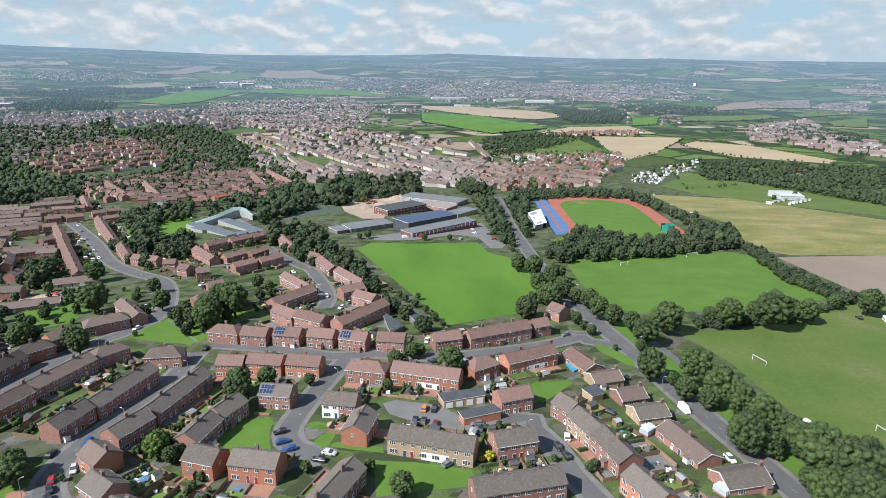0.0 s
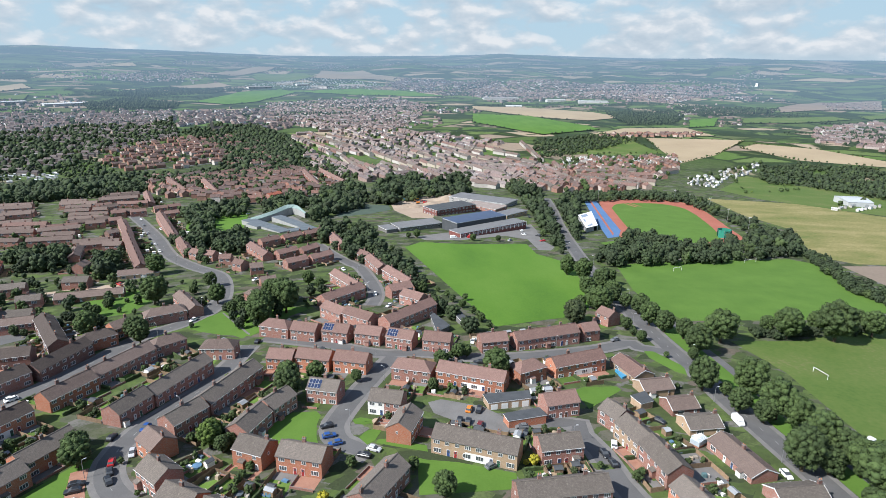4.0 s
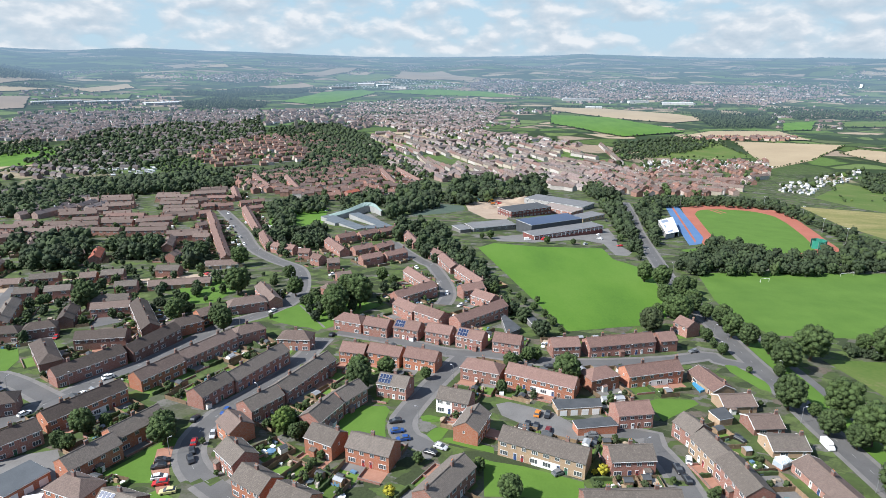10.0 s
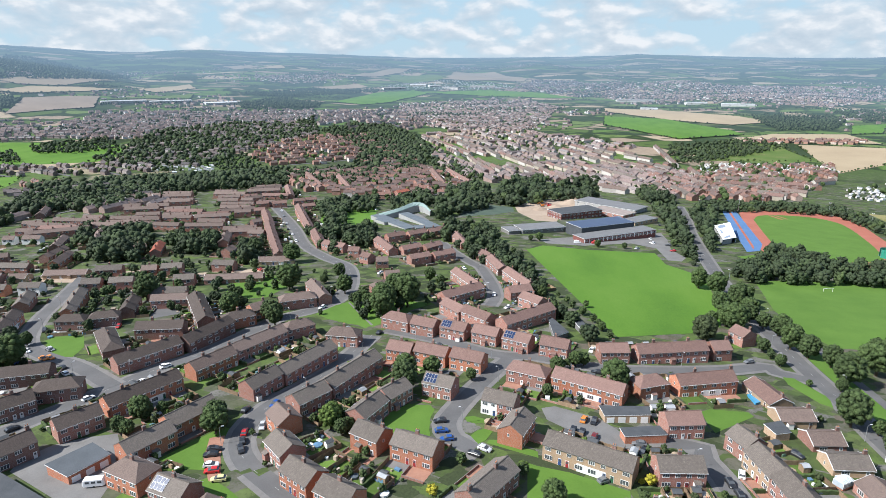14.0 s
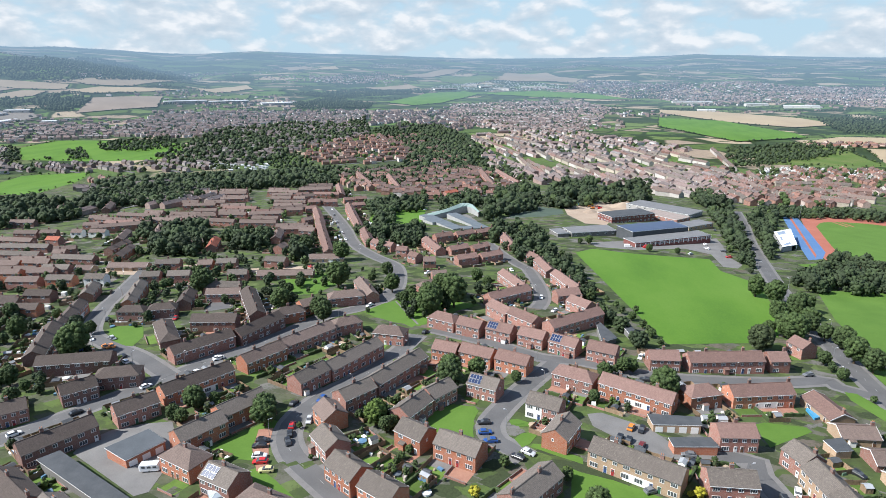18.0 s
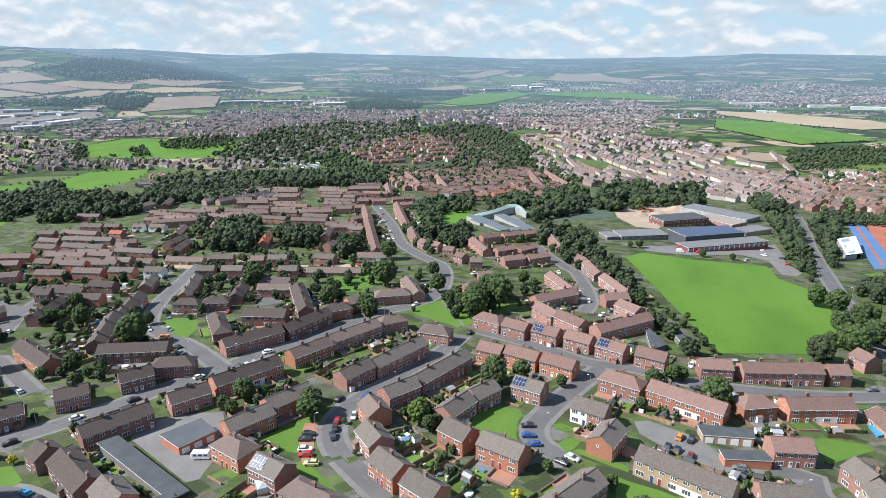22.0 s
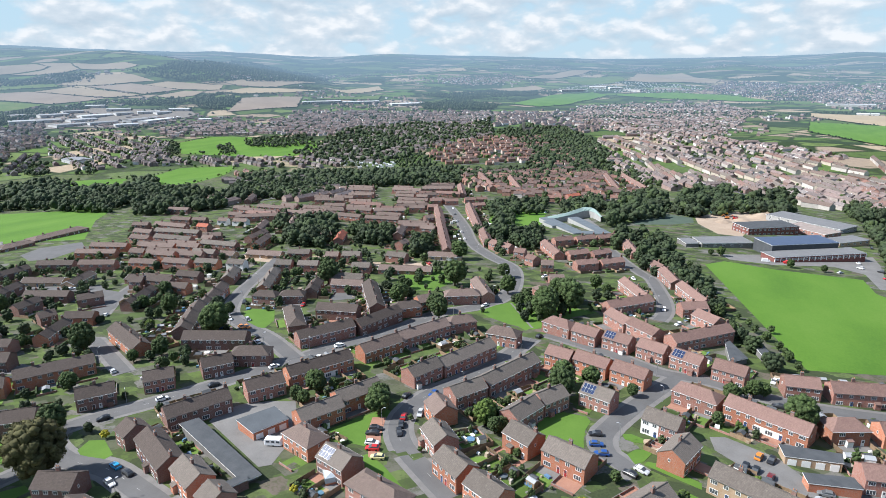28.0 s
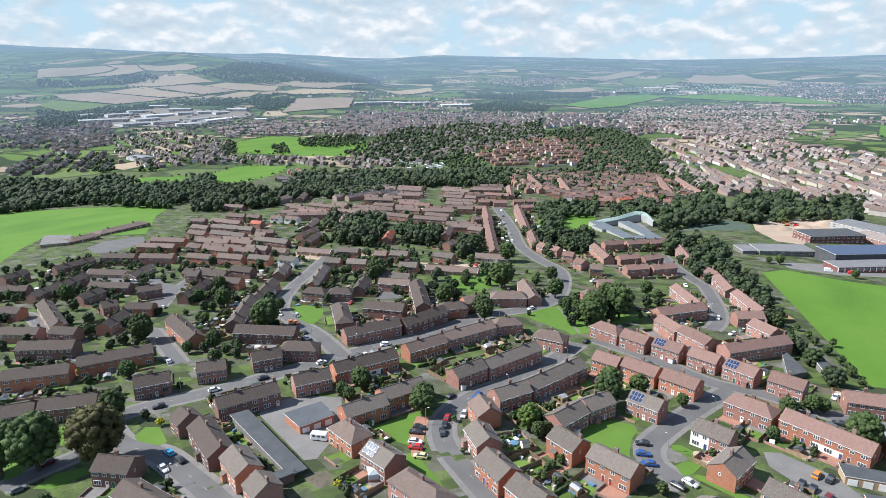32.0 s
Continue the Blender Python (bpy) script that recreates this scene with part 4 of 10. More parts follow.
# far town walls and roofs, haze glow included in the material
BACK_TOWN = (haze_painted(tinted("distant_walls", [(0.0, (0.2, 0.14, 0.12)), (0.6, (0.3, 0.22, 0.19)), (0.85, (0.4, 0.34, 0.31)), (1.0, (0.62, 0.6, 0.58))])), haze_painted(tinted("distant_roofs", [(0.0, (0.11, 0.09, 0.085)), (0.6, (0.19, 0.135, 0.12)), (1.0, (0.22, 0.205, 0.2))])))
BACK_PALE = (haze_painted(WALLS_FAR["pale"]), haze_painted(ROOFS_FAR["pale"]))


def gabled(b, x, y, a, L, D, e, h, stacks=0):
    """One far house in a Build: walls, a pitched roof and its chimneys."""
    c, s, z = math.cos(a), math.sin(a), land(x, y)
    at = lambda u, v, w: (x + u * c - v * s, y + u * s + v * c, z + w)
    b.solid([at(-L, -D, -3), at(L, -D, -3), at(L, D, -3), at(-L, D, -3), at(-L, -D, e), at(L, -D, e), at(L, D, e), at(-L, D, e), at(-L, 0, e + h), at(L, 0, e + h)],
            [(0, 1, 5, 4), (1, 2, 6, 9, 5), (2, 3, 7, 6), (3, 0, 4, 8, 7)], 0)
    o = 0.3
    b.solid([at(-L - 0.1, -D - o, e - 0.1), at(L + 0.1, -D - o, e - 0.1), at(L + 0.1, 0, e + h + 0.15), at(-L - 0.1, 0, e + h + 0.15), at(L + 0.1, D + o, e - 0.1), at(-L - 0.1, D + o, e - 0.1)],
            [(0, 1, 2, 3), (3, 2, 4, 5)], 1)
    for i in range(stacks):
        q = -L + 2 * L * (i + 0.5) / stacks
        b.solid([at(q + u, v, e + h + w) for w in (-0.5, 1.3) for u, v in ((-0.6, -0.4), (0.6, -0.4), (0.6, 0.4), (-0.6, 0.4))],
                [(4, 5, 6, 7), (0, 1, 5, 4), (1, 2, 6, 5), (2, 3, 7, 6), (3, 0, 4, 7)], 0)


def settlement(poly, step, kind, turn=None):
    """Far houses along streets that run nearly parallel, with gardens and trees between the rows."""
    b, lanes = Build(), Build()
    base = radians(turn) if turn is not None else rng.uniform(0, 3.14)
    cx, cy = sum(p[0] for p in poly) / len(poly), sum(p[1] for p in poly) / len(poly)
    reach = max(math.hypot(p[0] - cx, p[1] - cy) for p in poly)
    c0, s0 = math.cos(base), math.sin(base)
    small = 0.58 if math.hypot(cx, cy) > 1900 else 1.0
    spots = []

    def bend(u, v):
        v += 16 * noise.noise(Vector((u / 170, v / 260, base)))
        return cx + u * c0 - v * s0, cy + u * s0 + v * c0

    v, row = -reach, 0
    while v < reach:
        street = row % 2 == 0
        u = -reach + rng.uniform(0, 20)
        while u < reach:
            L = rng.uniform(2, 3.6) if kind == "pale" else small * (rng.uniform(9, 19) if kind == "mixed" and rng.random() < 0.6 else rng.uniform(4.2, 7.5))
            x, y = bend(u + L, v)
            u += 2 * L + (rng.uniform(2, 7) if rng.random() < 0.8 else rng.uniform(8, 24)) * (2.0 if kind == "pale" else small)
            if not inside(poly, x, y) or on_road(x, y, 3) or blocked(x, y, 4):
                continue
            if rng.random() < (0.24 if kind == "grey" else 0.19):
                spots.append((x, y, rng.uniform(3, 6) * small, 1.1))
                continue
            x2, y2 = bend(u + 1, v)
            a = math.atan2(y2 - y, x2 - x) if L > 4 else base
            if rng.random() < 0.08:
                a += math.pi / 2
            if kind == "pale":
                gabled(b, x, y, a + rng.uniform(-0.3, 0.3), L, rng.uniform(1.2, 1.9), 2.4, 0.6)
            else:
                gabled(b, x, y, a, L, 4.0 * small, 5.2 * small, 2.5 * small, max(1, int(L / 6)) if small == 1 else 0)
            if rng.random() < (0.2 if kind == "pale" else 0.85 if kind == "grey" else 0.6):
                gx, gy = bend(u - L, v + (9 if street else -9) * small * (-1 if rng.random() < 0.3 else 1))
                if inside(poly, gx, gy) and not on_road(gx, gy, 1) and not blocked(gx, gy, 1):
                    spots.append((gx, gy, rng.uniform(1.8, 4.6) * small, 1.1))
        if street and kind != "pale" and small == 1:
            line = [Vector((*bend(q, v + step * 0.62), 0)) for q in np.arange(-reach, reach, 14.0)]
            for p, q in zip(line, line[1:]):
                if inside(poly, p.x, p.y) and inside(poly, q.x, q.y) and not blocked(p.x, p.y, 3) and not blocked(q.x, q.y, 3):
                    ribbon(lanes, [p, q], 2.8, -2.8, -0.5, 0.5)
        v += step * ((1.25 if street else 1.75) if kind != "pale" else 0.7) * (small if kind != "pale" else 1)
        row += 1
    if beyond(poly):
        tagged(new("backdrop", b.mesh("backdrop", *(BACK_PALE if kind == "pale" else BACK_TOWN))), "distant town on the rising ground with haze painted in", "town", kind="structure")
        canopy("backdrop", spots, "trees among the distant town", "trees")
        return
    tagged(new("far_houses", b.mesh("far_houses", WALLS_FAR[kind], ROOFS_FAR[kind])), {"mixed": "distant brick and stone houses in close rows", "grey": "distant houses in close rows, cloud shade in their colours", "pink": "distant red-roofed houses", "pale": "pale caravans and huts packed together"}[kind], "houses", kind="stuff")
    if lanes.f:
        tagged(new("road", lanes.mesh("road", ASPHALT)), "narrow grey streets between distant rows of houses", "road", kind="structure")
    canopy("garden_trees", spots, "trees among distant houses", "trees")


def far_country():
    """Tree belts, copses and hamlets strewn over the farmland up to the hills, smaller the farther off."""
    belts, hamlets = [], Build()
    for i in range(800):
        r = 1750 + 2850 * rng.random() ** 0.75
        az = radians(rng.uniform(-66, 50))
        x, y = r * math.sin(az), r * math.cos(az)
        if any(inside(p, x, y) for p in OPEN_LAND):
            continue
        fine = 0.8 - 0.5 * smooth(1900, 4300, r)
        if rng.random() < 0.72:
            n, d, wide = int(rng.uniform(10, 40)), rng.uniform(-0.5, 0.5), rng.choice((3.0, 6.0, 16.0))
            for k in range(n):
                u, v = (k - n / 2) * 9 * fine, rng.normal() * wide * fine
                px, py = x + math.cos(az) * u + math.sin(az + d) * (v + u * 0.2), y - math.sin(az) * u + math.cos(az + d) * (v + u * 0.2)
                if not any(inside(p, px, py) for p in OPEN_LAND):
                    belts.append((px, py, rng.uniform(3.5, 6.5) * fine, rng.uniform(0.9, 1.2)))
        else:
            a = rng.uniform(0, 3.1)
            for k in range(int(rng.uniform(10, 60))):
                px, py = x + rng.normal() * 110 * fine, y + rng.normal() * 80 * fine
                if any(inside(p, px, py) for p in OPEN_LAND):
                    continue
                gabled(hamlets, px, py, a + (1.57 if rng.random() < 0.3 else 0), rng.uniform(4, 12) * fine, 4 * fine, 5 * fine, 2.4 * fine)
                if rng.random() < 0.5:
                    belts.append((px + 9 * fine, py - 6 * fine, rng.uniform(3, 5) * fine, 1.1))
    canopy("backdrop", belts, "tree belts and copses dividing the distant farmland", "trees")
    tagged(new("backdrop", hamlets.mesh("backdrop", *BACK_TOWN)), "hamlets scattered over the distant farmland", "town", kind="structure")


OPEN_LAND = []      # outlines of fields that stay free of scattered trees


PALE_WALL = surface("pale_shed_wall", [(0.42, 0.43, 0.43), (0.55, 0.55, 0.54)], 0.1, 2, 0.7, 0.05)
PALE_SHEET = surface("pale_sheet_roof", [(0.36, 0.38, 0.39), (0.5, 0.52, 0.53)], 0.05, 1, 0.6, 0.05, per=0.25)


def far_shed(x0, y0, x1, y1, depth):
    d, a = math.hypot(x1 - x0, y1 - y0), math.atan2(y1 - y0, x1 - x0)
    x, y = (x0 + x1) / 2, (y0 + y1) / 2
    top = thing("warehouse", Matrix.Translation((x, y, land(x, y))) @ Matrix.Rotation(a, 4, "Z"), "long pale metal-clad industrial shed with a low roof", "warehouse", "industrial sheds")
    L, D = max(10, d / 2), depth
    b = Build()
    b.box(-L, L, -D, D, -4, 6)
    part("wall", b, PALE_WALL, top)
    b = Build()
    b.solid([(-L - 0.3, -D - 0.4, 5.95), (L + 0.3, -D - 0.4, 5.95), (L + 0.3, D + 0.4, 5.95), (-L - 0.3, D + 0.4, 5.95), (-L - 0.3, 0, 7.8), (L + 0.3, 0, 7.8)],
            [(0, 1, 5, 4), (2, 3, 4, 5), (1, 2, 5), (3, 0, 4), (3, 2, 1, 0)])
    part("roof", b, PALE_SHEET if rng.random() < 0.6 else SHEET, top)
    for i in range(2):
        b = Build()
        b.box(-2, 2, -D - 0.08, -D - 0.01, 0, 4)
        part("loading_door", b, SHEET, top, at=pose(-L + 2 * L * (i + 0.5) / 2, 0, 0))


def tower_block(x, y):
    top = thing("tower_block", pose(x, y, land(x, y), 0, 0, 30) @ Matrix.Scale(0.5, 4), "pale high-rise block standing alone above the far town", "tower block")
    b = Build()
    b.box(-14, 14, -10, 10, -5, 30)
    part("wall", b, PAINT, top)
    b = Build()
    b.box(-14.4, 14.4, -10.4, 10.4, 30.01, 31)
    part("roof", b, SHEET, top)
    for j in range(8):
        b = Build()
        b.box(-13, 13, -10.1, -10.02, 2 + 3.5 * j, 3.3 + 3.5 * j)
        part("window_band", b, GLASS, top)


def church(x, y):
    top = thing("church", pose(x, y, land(x, y), 0, 0, 20), "grey stone church with a square tower among trees", "church")
    b = Build()
    b.box(-4, 4, -4, 4, -2, 24)
    for i in (-1, 1):
        for j in (-1, 1):
            b.box(i * 3.6 - 0.5, i * 3.6 + 0.5, j * 3.6 - 0.5, j * 3.6 + 0.5, 24, 26.5)
    part("tower", b, BRICK["stone"], top)
    b = Build()
    b.solid([(4, -6, 0), (26, -6, 0), (26, 6, 0), (4, 6, 0), (4, -6, 8), (26, -6, 8), (26, 6, 8), (4, 6, 8), (4, 0, 13), (26, 0, 13)],
            [(0, 1, 5, 4), (1, 2, 6, 9, 5), (2, 3, 7, 6), (3, 0, 4, 8, 7)])
    part("nave", b, BRICK["stone"], top)
    b = Build()
    b.solid([(3.9, -6.5, 7.8), (26.3, -6.5, 7.8), (26.3, 0, 13.2), (3.9, 0, 13.2), (26.3, 6.5, 7.8), (3.9, 6.5, 7.8)], [(0, 1, 2, 3), (3, 2, 4, 5)])
    part("roof", b, ROOF["slate"], top)


# ---------- streets ----------
road([(-177, 109.9), (-171, 121.9), (-160.9, 136.5), (-150.6, 154.7), (-138.4, 178.7), (-128.1, 200.6), (-123, 206.2), (-112.2, 231.6), (-103.9, 254.2), (-90.7, 269.8), (-83.1, 289.4), (-84.7, 316.1), (-96, 351.9), (-117.9, 376.7), (-142.3, 410.7), (-170.8, 471.2), (-205.1, 537.1), (-230.7, 584)], 7.0, 0, dashes=True)
road([(-50.7, 245.1), (-22, 233.2), (-2.3, 222.2), (14.2, 221.1), (33.5, 214.9), (53.3, 214.3), (83.5, 219.3), (103.8, 226.4), (104.6, 221.2), (114.5, 216)], 6.0, 1, dashes=False)
road([(-55.3, 237.1), (-62.6, 201.2), (-73.4, 176.2), (-77, 161.4), (-75.7, 149.6), (-68.8, 138.6), (-57.1, 129.3), (-47.5, 122.4)], 6.2, 2, dashes=True)
road([(3.6, 218.3), (-6.4, 195.1), (-13.9, 174.3), (-15.8, 164.8), (-13.2, 156.8), (-7.6, 152.1), (-3.9, 149.3)], 6.0, 3, dashes=False)
road([(180.8, 646.2), (166.3, 566.4), (149.8, 489.7), (134.4, 399.2), (125, 335), (120.2, 270.3), (117.9, 231.8), (117.5, 201.5), (116.2, 173), (116.2, 148.1), (116.2, 128.2), (115.9, 116.6), (116, 109.1)], 7.0, 4, dashes=True)
road([(48.9, 162.3), (59.7, 161.3), (58.2, 155.8), (60.2, 145.4), (61, 130.9), (63.1, 120.6), (63.6, 112.4)], 5.6, 5, dashes=False)
road([(-45.7, 428.4), (-32, 394.3), (-18.2, 365.9), (-13.4, 358.2), (-5.2, 320.5), (-3.4, 297.6), (-5.8, 283.3)], 5.5, 6, dashes=False)
road([(-137.5, 182.4), (-162.8, 198.5), (-186.6, 209.6), (-203.6, 221.8), (-220.7, 249.8), (-234.2, 282.6), (-243.7, 305.7), (-252.2, 324.7)], 6.0, 7, dashes=False)
road([(-177, 109.9), (-170.7, 104.2), (-157.7, 99.7), (-142.6, 100.4), (-126.2, 96.3), (-110.6, 91.8), (-100, 88.5)], 6.5, 8, dashes=True)
road([(-158.2, 99.5), (-163.4, 94.3), (-166.4, 85.3), (-169.2, 71.3)], 5.5, 9, dashes=False)
road([(-192.3, 150), (-214.8, 161.6), (-239, 173.5), (-238, 167.9)], 5.0, 10, dashes=False)
road([(-263.5, 198.3), (-281.5, 222.6), (-293.8, 246.3)], 5.0, 11, dashes=False)
road([(-336.4, 160.1), (-313.7, 163.4), (-246.5, 137.9), (-238.5, 143.8)], 5.0, 12, dashes=False)
slab("car_park", [(-450.5, 282.9), (-459.4, 304.1), (-444.8, 329), (-421.8, 313.6), (-413.5, 281.5), (-424.3, 271.7)], -0.2, 0.04, ASPHALT, "asphalt school car park", "car park")
slab("car_park", [(-329.6, 202.1), (-352.6, 219.2), (-313.8, 240.5), (-297, 228.6), (-297.4, 210.8)], -0.2, 0.04, ASPHALT, "asphalt court between bungalows", "car park")
slab("green", [(-157.9, 571.8), (-123.8, 583), (-118.2, 535.3), (-110.2, 482), (-123.1, 487.6), (-145.1, 536.9)], -0.2, 0.05, PITCH, "bright school lawn ringed by trees", "green")
slab("green", [(-154.4, 310.9), (-139.3, 327.1), (-126.7, 326.2), (-117, 304.3), (-128.2, 291.5), (-132, 280.1), (-144, 294.4)], -0.2, 0.055, GRASS, "open lawn between housing rows", "green")
slab("playing_field", [(16.1, 412.1), (28.2, 428), (57.7, 418.9), (104.3, 417), (103.9, 385.9), (119.3, 359.4), (110.4, 305), (101, 271.6), (92.1, 261), (50.2, 248.5), (48, 256.5)], -0.2, 0.03, PITCH, "bright mown school playing field", "field")
slab("football_field", [(147.7, 356.4), (182.1, 362.6), (278.7, 374), (290, 358.8), (276.5, 310.1), (272, 274.3), (236.8, 254.3), (141.1, 252.3), (134.5, 276.1), (136.1, 301.8)], -0.2, 0.03, GRASS, "mown football field beside the lane", "field")
slab("football_field", [(148.6, 227.3), (177.9, 226.7), (256.1, 253.2), (304.1, 270), (316.1, 237.6), (186.3, 126.7), (152.7, 121.6), (145.4, 140.3), (148.9, 170.5), (152.4, 194.8)], -0.2, 0.036, MEADOW, "worn green field with goal posts", "field")
slab("ploughed_field", [(304.1, 356.9), (400.1, 362.6), (470.2, 356.7), (355.1, 263.4), (292.8, 278.6)], -0.2, 0.03, PLOUGH, "bare brown ploughed field", "field")
slab("rough_field", [(374.3, 659), (467.8, 631.7), (545.2, 502.7), (622.1, 479.8), (478.6, 363.5), (320.5, 363), (304.4, 383.8), (354.8, 481.9), (352.2, 551)], -0.2, 0.02, ROUGH, "rough yellowing grassland", "field")
slab("rough_field", [(435, 739.4), (578.6, 910.6), (599.8, 816.1), (660.7, 614.2), (733.1, 583), (614.4, 484.7), (502.3, 581.8), (443.1, 661.8)], -0.2, 0.025, MEADOW, "rough green pasture", "field")
slab("green", [(-75.9, 259.9), (-67.4, 280.1), (-64.9, 285.6), (-54, 288.1), (-33.8, 283.7), (-54.5, 259.2), (-59.9, 245.4)], -0.2, 0.03, GRASS, "open triangular green with a footpath", "green")
slab("green", [(-88.2, 263.1), (-82.4, 276), (-76.8, 283.4), (-65.5, 278.1), (-54.4, 285.7), (-49.1, 280.3), (-52.2, 266.3), (-53.6, 253.1), (-56.9, 247.8), (-69.2, 250.7), (-80.2, 256.4)], -0.2, 0.05, GRASS, "open triangular green by the main road", "green")
slab("footpath", [(-77.1, 281.2), (-76.3, 281.5), (-57.4, 249.9), (-58.4, 249.5)], -0.2, 0.06, CONCRETE, "narrow footpath crossing the green", "path")
slab("green", [(-36, 168.4), (-29.7, 176.3), (-22.2, 176.5), (-20.5, 173.5), (-21.2, 167.7), (-20.6, 160.6), (-19.6, 155.9), (-23.3, 154.6), (-33.9, 158)], -0.2, 0.05, GRASS, "mown green beside parked cars", "green")
slab("green", [(-10.4, 169.5), (-8.1, 170.8), (-3.8, 169), (-3.2, 167), (-6.8, 166.1), (-9.6, 167)], -0.2, 0.075, GRASS, "small grass island before a white house", "green")
slab("green", [(-8, 158.6), (-6, 162.2), (-1.3, 164.2), (-1.6, 161.4), (-3.4, 156.4), (-5.5, 154.3)], -0.2, 0.075, GRASS, "small grass island at the turning circle", "green")
slab("green", [(-2.5, 157), (0.4, 157.2), (11.6, 152.2), (11.6, 149.1), (3.7, 152.2), (-3, 155.2)], -0.2, 0.05, GRASS, "strip of grass beside a brick path", "green")
slab("green", [(-94.9, 138.6), (-84.5, 157.2), (-81.9, 156.4), (-80.9, 151), (-85.2, 150.2), (-82, 139.8), (-78.5, 134.5), (-84.5, 134.6)], -0.2, 0.05, GRASS, "sloping verge lawn along the crescent", "green")
slab("parking_bay", [(-85.4, 150.6), (-81.4, 152.3), (-77.8, 141.7), (-72.1, 130.2), (-75.5, 129.8), (-81.9, 139.9)], -0.2, 0.06, BRICKPAVE, "brick-paved parking bays beside the crescent", "parking")
slab("green", [(-79.5, 128), (-76.2, 131.5), (-68.7, 127.2), (-61.1, 121.7), (-57.1, 119.9), (-62.7, 117.8)], -0.2, 0.055, GRASS, "strip of grass along the crescent", "green")
slab("green", [(8.5, 146.5), (11.1, 145.4), (19.5, 143.5), (34.5, 137.4), (34, 131), (8, 131)], -0.2, 0.05, GRASS, "grass before a long terrace", "green")
slab("green", [(-159, 104.4), (-160.7, 109.6), (-156.3, 111.4), (-146.6, 106.2), (-147.2, 101.6), (-152.6, 101.4)], -0.2, 0.075, GRASS, "round grass island at the road junction", "green")
slab("green", [(-187.7, 98.5), (-178.6, 109.8), (-174, 107.8), (-171.1, 93.7), (-175.9, 91.7)], -0.2, 0.05, GRASS, "grass verge under large trees", "green")
slab("green", [(-185, 81.7), (-178.6, 86.4), (-170.8, 77.8), (-171.9, 73.7)], -0.2, 0.05, GRASS, "grass strip beside the lower road", "green")
slab("green", [(-160.6, 74.9), (-161.9, 81.5), (-157, 87.3), (-153, 86.2), (-155, 77.3)], -0.2, 0.05, GRASS, "grass strip between two streets", "green")
slab("green", [(-196.9, 223.9), (-196, 228.9), (-183.6, 230.7), (-174.1, 217.8), (-171.7, 207.3), (-181.3, 208)], -0.2, 0.05, GRASS, "small oval green in the side street", "green")
slab("green", [(-148.5, 296.5), (-146.1, 310.6), (-127.2, 314), (-118.5, 305.6), (-121.9, 287.1), (-137.8, 283)], -0.2, 0.04, GRASS, "fenced green among houses", "green")
slab("green", [(66, 184), (69.2, 186), (81.6, 186), (82.3, 183.3), (66.2, 170.4), (65.6, 176.2)], -0.2, 0.05, GRASS, "plain lawn behind a house", "green")
slab("green", [(-154.6, 478.3), (-168.8, 540.6), (-143.9, 573.3), (-121.6, 550.2), (-120.2, 498.8), (-123.5, 454.6)], -0.2, 0.04, GRASS, "lawn beside the round school", "green")
slab("verge", [(105.2, 217.1), (109.1, 216.6), (114.6, 201.9), (112.2, 194.5), (109.1, 197.2), (104.6, 210.5)], -0.2, 0.05, GRASS, "grass verge along the lane", "verge")
slab("sports_field", [(-795.8, 347.3), (-743.7, 376.4), (-680, 419.3), (-575.3, 470.4), (-529, 409.2), (-453, 337.3), (-532.8, 299.2), (-504.5, 265.3), (-467.4, 229.6), (-461, 193.1)], -0.2, 0.03, PITCH, "wide green sports field by the school", "field")
slab("yard", [(-134.9, 136.8), (-131.1, 144.1), (-123.4, 148.9), (-115.3, 151.4), (-103, 136.1), (-99, 117.1), (-101.8, 115), (-133.5, 130.8)], -0.2, 0.05, CONCRETE, "worn concrete yard of the garages", "yard")
slab("car_park", [(14, 178.7), (18.4, 180.6), (32, 174.2), (37.5, 166.2), (49.8, 165.6), (60.2, 162.8), (59.7, 159.6), (43.2, 156.8), (29.5, 158.4), (21.6, 165.7), (15.3, 171.3)], -0.2, 0.04, CONCRETE, "grey tarmac court behind houses", "car park")
slab("car_park", [(26.9, 449.1), (51, 460.7), (105.3, 479.2), (126.4, 493.7), (124.7, 467.1), (118.7, 430.8), (122.6, 407.3), (116.5, 396), (108.5, 397.8), (108.9, 432.6), (94, 446.6), (58.1, 432.1), (31.3, 435.4)], -0.2, 0.05, CONCRETE, "grey school car park", "car park")
slab("site", [(9.6, 616.4), (39.4, 651.6), (88, 696.6), (105.9, 663.1), (95.2, 611.9), (54.4, 566.3), (45.2, 526.5), (27.4, 529.3), (12.6, 572.6)], -0.2, 0.04, EARTH, "cleared building site with heaped earth", "building site")
slab("court", [(-45.1, 576.8), (-15.4, 613.4), (7.8, 604), (9.3, 575.7), (-10.2, 555.3), (-38.8, 541)], -0.2, 0.04, COURT_GREEN, "dull green fenced games court", "court")
slab("court", [(-347.8, 207.9), (-357.8, 225.2), (-335.7, 230.8), (-307.8, 233.3), (-288.7, 231.5), (-267.2, 210.3), (-264.7, 198.1), (-272.8, 198.1), (-289.5, 219.3), (-312.6, 220.6), (-334.7, 212.8), (-333.3, 203.7)], -0.2, 0.055, ASPHALT, "asphalt court winding between bungalows", "road")
slab("court", [(-165.8, 252.2), (-178.8, 275.7), (-164.4, 279.4), (-155, 260.1)], -0.2, 0.055, ASPHALT, "small asphalt parking court between terraces", "car park")
